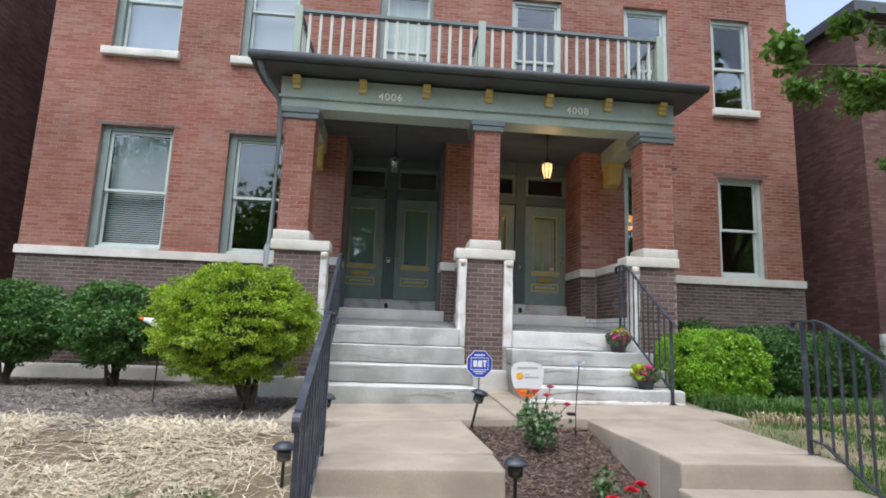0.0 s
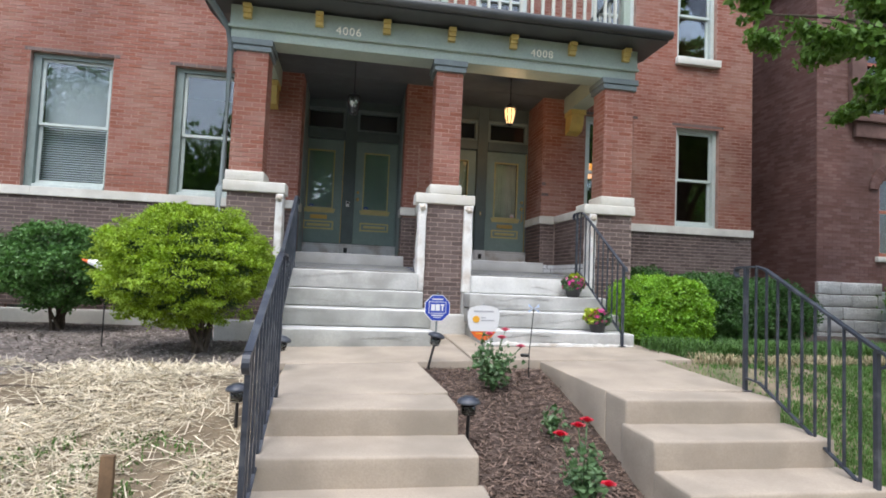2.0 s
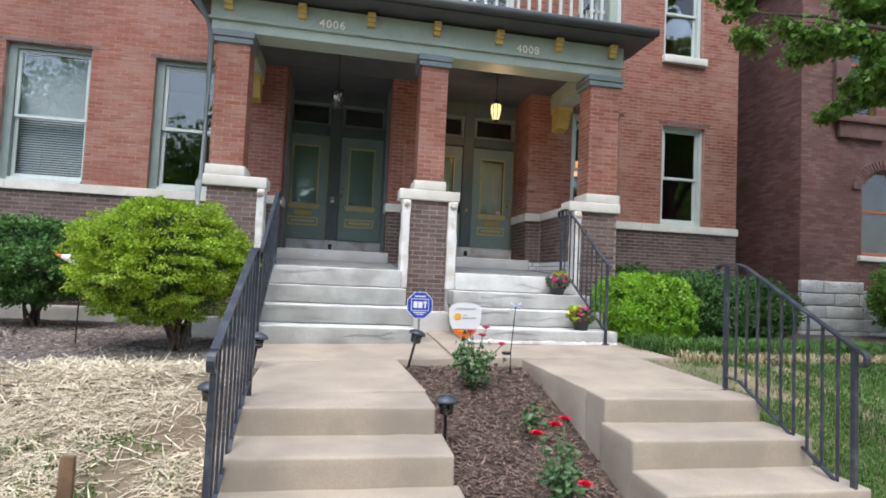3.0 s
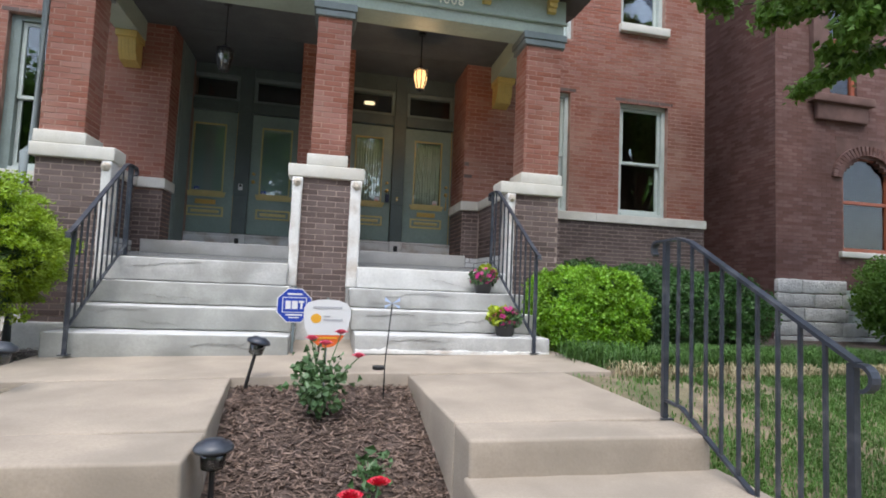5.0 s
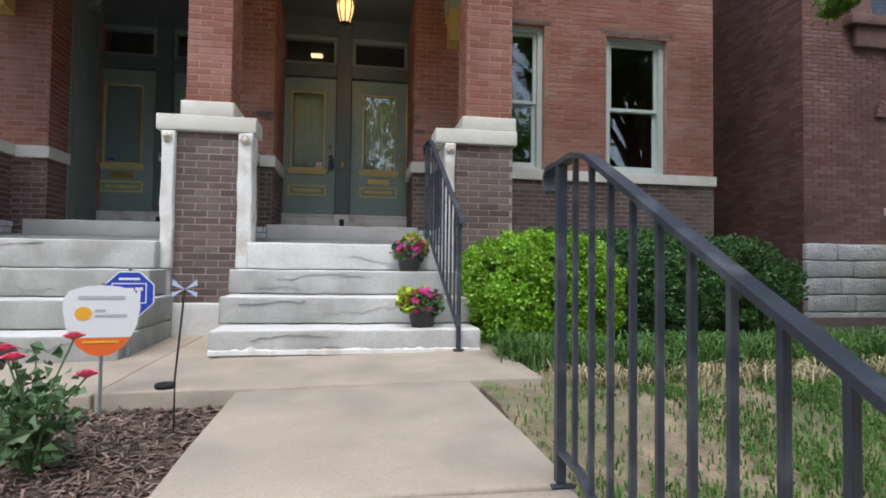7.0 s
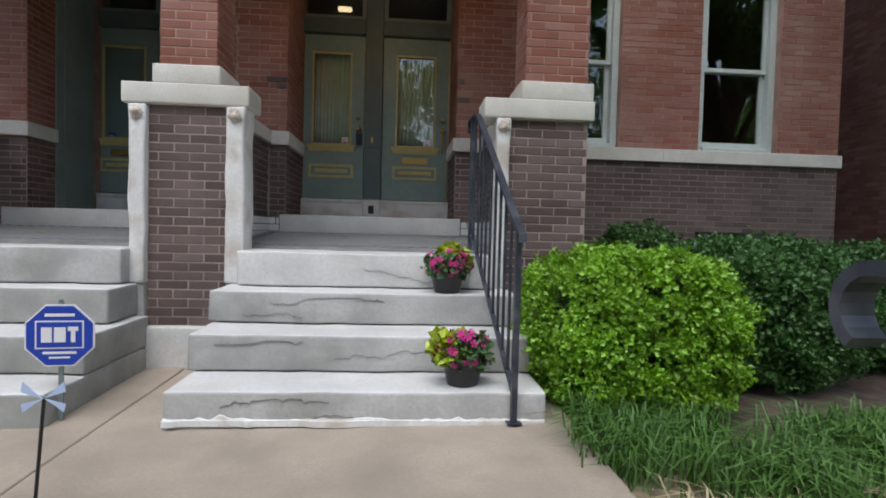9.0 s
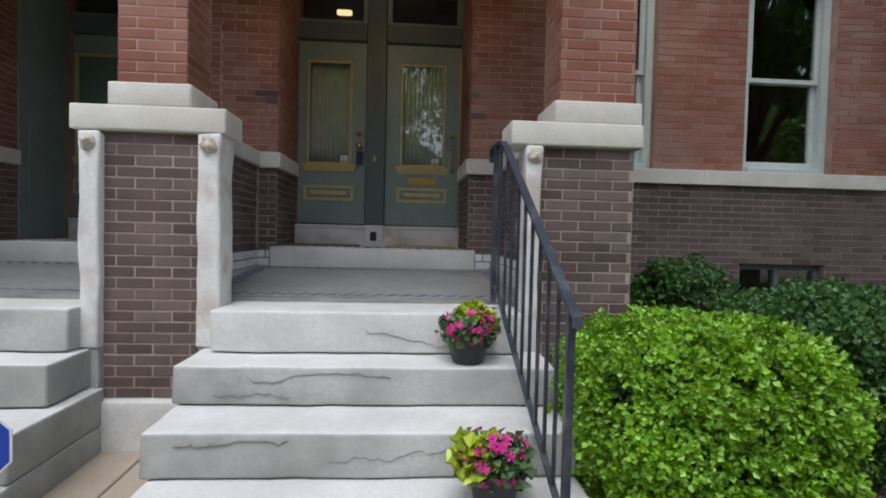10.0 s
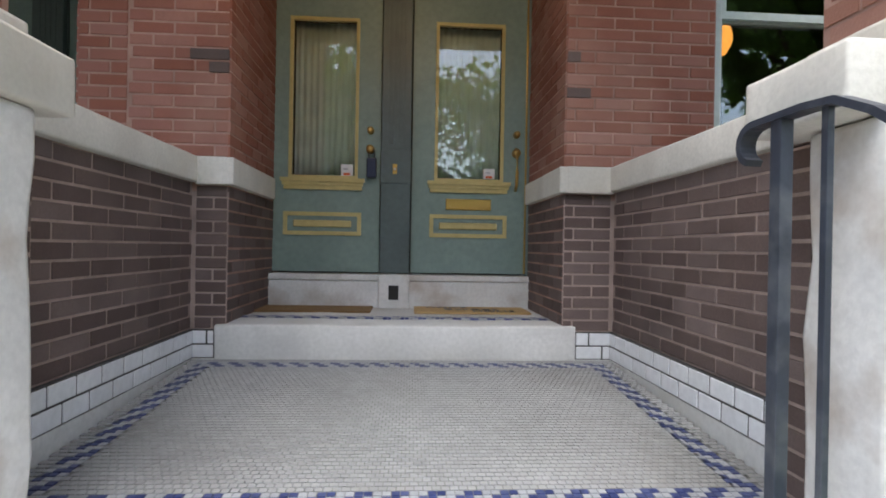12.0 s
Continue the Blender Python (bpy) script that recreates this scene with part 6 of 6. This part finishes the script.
bmesh.ops.create_uvsphere(bm, u_segments=10, v_segments=8, radius=0.009, matrix=Matrix.Translation((1.592, DOOR_Y - 0.08, 2.12)))
settle(link("button", bm, WHITE, db), db)
db = anchor("door_bell", -1.06, DOOR_Y + DEEP - 0.07, 2.2, "white and black door bell on the mullion", "door bell", "door bells")
block("plate", -1.095, -1.025, DOOR_Y + DEEP - 0.085, DOOR_Y + DEEP - 0.0725, 2.14, 2.25, WHITE, db, 0.004)
block("lens", -1.082, -1.038, DOOR_Y + DEEP - 0.09, DOOR_Y + DEEP - 0.0855, 2.20, 2.24, BLACK, db, 0.002)


def door_mat(x0, x1, y0, y1, mat, label, words=()):
    m = anchor("door_mat", (x0 + x1) / 2, (y0 + y1) / 2, 1.144, label, "door mat", "door mats")
    bm = bmesh.new()
    add_box(bm, x0, x1, y0, y1, 1.144, 1.158)
    soften(bm, 0.005)
    settle(link("coir", bm, mat, m), m)
    for text, size, dx, dy in words:
        cu = bpy.data.curves.new("mat_word", "FONT")
        cu.body, cu.size, cu.extrude, cu.align_x = text, size, 0.001, "CENTER"
        tmp = new("tmp_word", cu)
        me = bpy.data.meshes.new_from_object(tmp.evaluated_get(bpy.context.evaluated_depsgraph_get()))
        bpy.data.objects.remove(tmp)
        me.materials.clear()
        me.materials.append(BLACK)
        ob = new("word", me)
        ob.parent = m
        ob.location = (dx, dy, 0.0162)
    return m


door_mat(0.70, 1.46, 2.38, 2.68, MAT_BROWN, "plain brown coir door mat on the platform")
door_mat(1.74, 2.50, 2.36, 2.68, MAT_TAN, "tan coir door mat with black words", (("HOME", 0.10, -0.16, 0.055), ("Sweet", 0.15, 0.0, -0.05), ("HOME", 0.10, 0.14, -0.14)))


# ---- potted flowers ----
def flower_pot(x, y, z, seed, lime, label):
    rng = random.Random(seed)
    p = anchor("flower_pot", x, y, z, label, "flower pot", "pots on the steps")
    bm = bmesh.new()
    lathe(bm, [(0.082, 0.0), (0.086, 0.004), (0.118, 0.135), (0.126, 0.137), (0.128, 0.155), (0.118, 0.156), (0.112, 0.13), (0.02, 0.125)], sides=28)
    smooth(link("pot", bm, POT, p, "dark plastic pot"))
    leaf_cloud("foliage", 420, shell((0, 0, 0.19), (0.15, 0.14, 0.085), 2, 0.6, 0.2, seed), 0.05, LEAF_ROSE, rng, p)
    leaf_cloud("lime_leaves", 190, shell(lime, (0.085, 0.075, 0.07), 2, 0.7, 0.2, seed), 0.058, LEAF_LIME, rng, p, 0.8)
    pl = shell((0, 0, 0.20), (0.17, 0.16, 0.11), 2, 0.12, 0.15, seed + 5)
    for k in range(58):
        c, d = pl(rng)
        if c.z < 0.13:
            continue
        bm = bmesh.new()
        u = d.orthogonal().normalized()
        v = d.cross(u)
        o = bm.verts.new(c + d * 0.004)
        for q in range(5):
            a = q * 1.2566
            t = u * math.cos(a) + v * math.sin(a)
            s = u * math.cos(a + 0.5) + v * math.sin(a + 0.5)
            r = u * math.cos(a - 0.5) + v * math.sin(a - 0.5)
            bm.faces.new((o, bm.verts.new(c + r * 0.017 + d * 0.01), bm.verts.new(c + t * 0.028 + d * 0.006), bm.verts.new(c + s * 0.017 + d * 0.01)))
        link("flower", bm, PETAL_MAGENTA, p)
    return p


flower_pot(2.36, -1.02, 0.148, 41, (-0.09, -0.03, 0.22), "dark pot of lime leaves and pink flowers on the step")
flower_pot(2.32, -0.285, 0.582, 42, (0.05, -0.02, 0.25), "dark pot of magenta flowers on the upper step")


# ---- roses ----
def rose(name, x, y, z, h, w, n, flowers, petal, seed, label):
    rng = random.Random(seed)
    b = anchor(name, x, y, z, label, "rose bush")
    bm = bmesh.new()
    tips = []
    for k in range(9):
        a = rng.uniform(0, 6.28)
        e = Vector((math.cos(a) * w * rng.uniform(0.3, 1), math.sin(a) * w * rng.uniform(0.3, 1), h * rng.uniform(0.55, 1)))
        tube(bm, [(0, 0, -0.02), (e.x * 0.5, e.y * 0.5, e.z * 0.55), e], 0.007, 5, 0.4)
        tips.append(e)
    link("cane", bm, LEAF_ROSE, b)

    def place(r):
        e = r.choice(tips)
        u = r.uniform(0.25, 1)
        return Vector((e.x * u, e.y * u, e.z * u)) + Vector((r.gauss(0, w * 0.22), r.gauss(0, w * 0.22), r.gauss(0, 0.04))), Vector((r.gauss(0, 1), r.gauss(0, 1), 0.4)).normalized()

    leaf_cloud("foliage", n, place, 0.052, LEAF_ROSE, rng, b, 0.4, 0.42)
    for fx, fy, fz in flowers:
        c = Vector((fx - x, fy - y, fz - z))
        bm = bmesh.new()
        for ring in range(4):
            for q in range(6):
                a = q * 1.047 + ring * 0.5
                r0 = 0.012 + 0.009 * ring
                d = Vector((math.cos(a), math.sin(a), 0))
                s = Vector((-d.y, d.x, 0)) * (0.012 + 0.004 * ring)
                t = Vector((0, 0, 0.022 - 0.005 * ring))
                vs = [bm.verts.new(c + p) for p in (d * r0 * 0.5 - s * 0.6 - t * 0.5, d * r0 * 0.5 + s * 0.6 - t * 0.5, d * r0 * 1.15 + s + t, d * r0 * 1.15 - s + t)]
                bm.faces.new(vs)
        link("rose_bloom", bm, petal, b)
        bm = bmesh.new()
        tube(bm, [(c.x * 0.4, c.y * 0.4, c.z * 0.6), (c.x, c.y, c.z - 0.01)], 0.004, 5)
        link("stalk", bm, LEAF_ROSE, b)
    return b


rose("pink_rose_bush", 0.50, -2.72, -0.27, 0.52, 0.22, 380, ((0.43, -2.80, 0.27), (0.62, -2.66, 0.30), (0.74, -2.80, 0.16), (0.52, -2.9, 0.25)), PETAL_PINK, 61, "rose bush with a few pink blooms in the mulch bed")
rose("red_rose_bush", 0.67, -4.40, -0.63, 0.36, 0.16, 220, ((0.76, -4.23, -0.15), (0.47, -4.48, -0.17), (0.64, -4.36, -0.15), (0.73, -4.62, -0.43)), PETAL_RED, 62, "small rose bush with red blooms in the mulch bed")
rose("low_seedling", 0.78, -3.55, -0.40, 0.10, 0.12, 70, (), PETAL_RED, 63, "low wilted plant in the mulch bed")


# ---- solar path lights ----
def solar_light(x, y, z, lean, h, label):
    s = anchor("solar_path_light", x, y, z, label, "path light", "solar path lights")
    s.rotation_euler = (0, radians(lean), 0)
    bm = bmesh.new()
    tube(bm, [(0, 0, -0.05), (0, 0, h - 0.12)], 0.013, 8)
    link("stake", bm, BLACK, s)
    bm = bmesh.new()
    lathe(bm, [(0.03, h - 0.12), (0.052, h - 0.11), (0.058, h - 0.03), (0.05, h - 0.03), (0.045, h - 0.105)], sides=16)
    smooth(link("lens", bm, LAMP_GLASS, s, "ribbed clear lens"))
    bm = bmesh.new()
    lathe(bm, [(0.058, h - 0.035), (0.088, h - 0.03), (0.09, h - 0.018), (0.075, h + 0.002), (0.05, h + 0.012), (0.045, h + 0.018), (0.002, h + 0.02)], sides=20)
    smooth(link("cap", bm, IRON, s, "dark grey cap with a solar cell"))
    return s


solar_light(0.04, -3.75, -0.50, 0, 0.38, "dark solar path light standing in the mulch")
solar_light(-0.06, -2.17, -0.20, 13, 0.40, "dark solar path light leaning in the mulch")
solar_light(-1.67, -3.45, -0.42, 0, 0.32, "dark solar path light in the straw")
solar_light(-1.54, -2.50, -0.22, 8, 0.38, "dark solar path light beside the walk")


# ---- yard signs ----
def plate(bm, pts, y0, y1):
    f = [bm.verts.new((x, y0, z)) for x, z in pts]
    b = [bm.verts.new((x, y1, z)) for x, z in pts]
    bm.faces.new(f)
    bm.faces.new(b[::-1])
    n = len(pts)
    for i in range(n):
        bm.faces.new((f[i], b[i], b[(i + 1) % n], f[(i + 1) % n]))
    bmesh.ops.recalc_face_normals(bm, faces=bm.faces[:])


def octagon(r):
    return [(r / math.cos(math.pi / 8) * math.cos(math.pi / 8 + k * math.pi / 4), r / math.cos(math.pi / 8) * math.sin(math.pi / 8 + k * math.pi / 4)) for k in range(8)]


sg = anchor("octagonal_yard_sign", 0.20, -1.02, -0.03, "blue octagonal security sign on a post before the steps", "sign")
sg.rotation_euler = (0, 0, radians(8))
for nm, r, y0, y1, m in (("border", 0.165, -0.012, -0.004, SIGN_WHITE), ("face", 0.157, -0.0145, -0.0125, SIGN_BLUE)):
    bm = bmesh.new()
    plate(bm, [(x, z + 0.43) for x, z in octagon(r)], y0, y1)
    link(nm, bm, m, sg)
for nm, x0, x1, z0, z1, y, m in (("frame_line", -0.115, 0.115, 0.36, 0.51, -0.0165, SIGN_WHITE), ("frame_fill", -0.107, 0.107, 0.368, 0.502, -0.0185, SIGN_BLUE),
                                 ("print_bar", -0.085, -0.035, 0.395, 0.475, -0.0205, SIGN_WHITE), ("print_bar", -0.025, 0.030, 0.395, 0.475, -0.0205, SIGN_WHITE),
                                 ("print_bar", 0.04, 0.09, 0.455, 0.478, -0.0205, SIGN_WHITE), ("print_bar", 0.055, 0.076, 0.395, 0.454, -0.0205, SIGN_WHITE),
                                 ("print_bar", -0.07, 0.07, 0.532, 0.548, -0.0165, SIGN_WHITE), ("print_bar", -0.08, 0.08, 0.332, 0.345, -0.0165, SIGN_WHITE), ("print_bar", -0.05, 0.05, 0.308, 0.318, -0.0165, SIGN_WHITE)):
    bm = bmesh.new()
    add_box(bm, x0, x1, y, y + 0.0018, z0, z1)
    link(nm, bm, m, sg)
bm = bmesh.new()
add_box(bm, -0.011, 0.011, -0.003, 0.01, -0.03, 0.62)
link("post", bm, CAP_GREY, sg, "thin grey metal post")

s2 = anchor("shield_yard_sign", 0.52, -2.17, -0.22, "white shield-shaped security sign with an orange foot", "sign")
s2.rotation_euler = (0, 0, radians(6))
outline = [(-0.15, 0.70), (-0.08, 0.722), (0.0, 0.728), (0.08, 0.722), (0.15, 0.70), (0.178, 0.66), (0.18, 0.60), (0.165, 0.51), (0.14, 0.455), (-0.14, 0.455), (-0.165, 0.51), (-0.18, 0.60), (-0.178, 0.66)]
foot = [(-0.14, 0.452), (0.14, 0.452), (0.10, 0.40), (0.05, 0.365), (0.0, 0.355), (-0.05, 0.365), (-0.10, 0.40)]
bm = bmesh.new()
plate(bm, outline, -0.012, -0.006)
link("face", bm, SIGN_WHITE, s2)
bm = bmesh.new()
plate(bm, foot, -0.012, -0.006)
link("foot_field", bm, SIGN_ORANGE, s2, "orange lower field")
for nm, x0, x1, z0, z1, m in (("print_bar", -0.11, 0.11, 0.655, 0.672, SIGN_GREY), ("print_bar", -0.03, 0.02, 0.59, 0.602, SIGN_GREY), ("print_bar", -0.03, 0.12, 0.562, 0.576, SIGN_GREY), ("print_bar", -0.085, 0.085, 0.425, 0.437, SIGN_YELLOW)):
    bm = bmesh.new()
    add_box(bm, x0, x1, -0.0145, -0.0125, z0, z1)
    link(nm, bm, m, s2)
bm = bmesh.new()
plate(bm, [(-0.085 + 0.04 * math.cos(k * math.pi / 8), 0.58 + 0.036 * math.sin(k * math.pi / 8)) for k in range(16)], -0.0145, -0.0125)
link("emblem", bm, SIGN_YELLOW, s2, "amber round emblem")
bm = bmesh.new()
tube(bm, [(0, 0, -0.03), (0, 0, 0.74)], 0.009, 8)
link("post", bm, CAP_GREY, s2)

# ---- pinwheel light ----
pw = anchor("solar_pinwheel", 0.96, -2.40, -0.19, "small butterfly stake light with a solar disc", "garden ornament")
bm = bmesh.new()
tube(bm, [(0, 0, -0.02), (0.0, 0, 0.25), (0.035, 0, 0.69)], 0.005, 6)
link("stake", bm, BLACK, pw)
bm = bmesh.new()
lathe(bm, [(0.002, 0.20), (0.045, 0.2), (0.048, 0.215), (0.045, 0.225), (0.002, 0.226)], cx=-0.045, sides=16)
link("solar_disc", bm, BLACK, pw)
WING = plain("pale_blue_wing", (0.45, 0.55, 0.75), 0.3)
for sx, a in ((-1, 0.5), (1, 0.5), (-1, -0.4), (1, -0.4)):
    bm = bmesh.new()
    plate(bm, [(0.035, 0.69), (0.035 + sx * 0.03, 0.69 + 0.05 * a), (0.035 + sx * 0.055, 0.69 + 0.1 * a), (0.035 + sx * 0.06, 0.69 + 0.04 * a)], -0.004 + 0.02 * sx * 0.1, -0.001 + 0.02 * sx * 0.1)
    link("wing", bm, WING, pw)

# ---- stake in the straw, white ornament, edging ----
st = worn_block("wooden_stake", -2.155, -2.085, -4.52, -4.485, -0.72, -0.26, WOOD_STAKE, None, 0.006, 3, 0.006)
tagged(st, "short weathered wooden stake driven into the straw", "stake")
orn = anchor("white_garden_ornament", -3.82, -0.75, -0.2, "white pointed garden ornament on a rod behind the bush", "garden ornament")
bm = bmesh.new()
tube(bm, [(0.10, 0, 0.88), (0.0, 0, 0.95), (-0.1, 0, 0.99), (-0.16, 0, 1.0)], 0.075, 12, 0.35)
smooth(link("body", bm, WHITE, orn))
bm = bmesh.new()
tube(bm, [(-0.16, 0, 1.0), (-0.23, 0, 1.02)], 0.026, 10, 0.3)
link("tip", bm, SIGN_ORANGE, orn, "red tip")
bm = bmesh.new()
tube(bm, [(0.05, 0, -0.02), (0.05, 0, 0.92)], 0.008, 6)
link("rod", bm, BLACK, orn)
rng = random.Random(90)
for k in range(7):
    x, y = rng.uniform(-6.2, -2.2), rng.uniform(-3.2, -2.2)
    a, l = rng.uniform(-0.5, 0.5), rng.uniform(0.2, 0.6)
    bm = bmesh.new()
    pts = [(x + l * u * math.cos(a), y + l * u * math.sin(a), ground_z(x + l * u * math.cos(a), y + l * u * math.sin(a)) + 0.012 + 0.01 * math.sin(u * 5)) for u in (0, 0.3, 0.6, 1)]
    tube(bm, pts, 0.008, 6, 0.6)
    tagged(link("fallen_twig", bm, BARK), "thin fallen twig lying on the straw", "twig", "fallen twigs")

# blue key border on the entry platform
verts, faces, index = [], [], []
s = 0.026
for j in range(3):
    for i in range(72):
        x, y = 0.72 + i * s, 2.12 + j * s
        k = (i + j) % 4
        n = len(verts)
        g = 0.0016
        verts += [(x + g, y + g, 1.150), (x + s - g, y + g, 1.150), (x + s - g, y + s - g, 1.150), (x + g, y + s - g, 1.150)]
        verts += [(p[0], p[1], 1.134) for p in verts[n:n + 4]]
        faces += [(n, n + 1, n + 2, n + 3), (n, n + 4, n + 5, n + 1), (n + 1, n + 5, n + 6, n + 2), (n + 2, n + 6, n + 7, n + 3), (n + 3, n + 7, n + 4, n)]
        index += [0 if k in (0, 1) else 1] * 5
t = mesh_from("border_tiles", verts, faces, None, None, [MOSAIC_BLUE, MOSAIC_PALE], index)
tagged(t, "blue and white mosaic border on the entry platform", "floor tiles", kind="stuff")
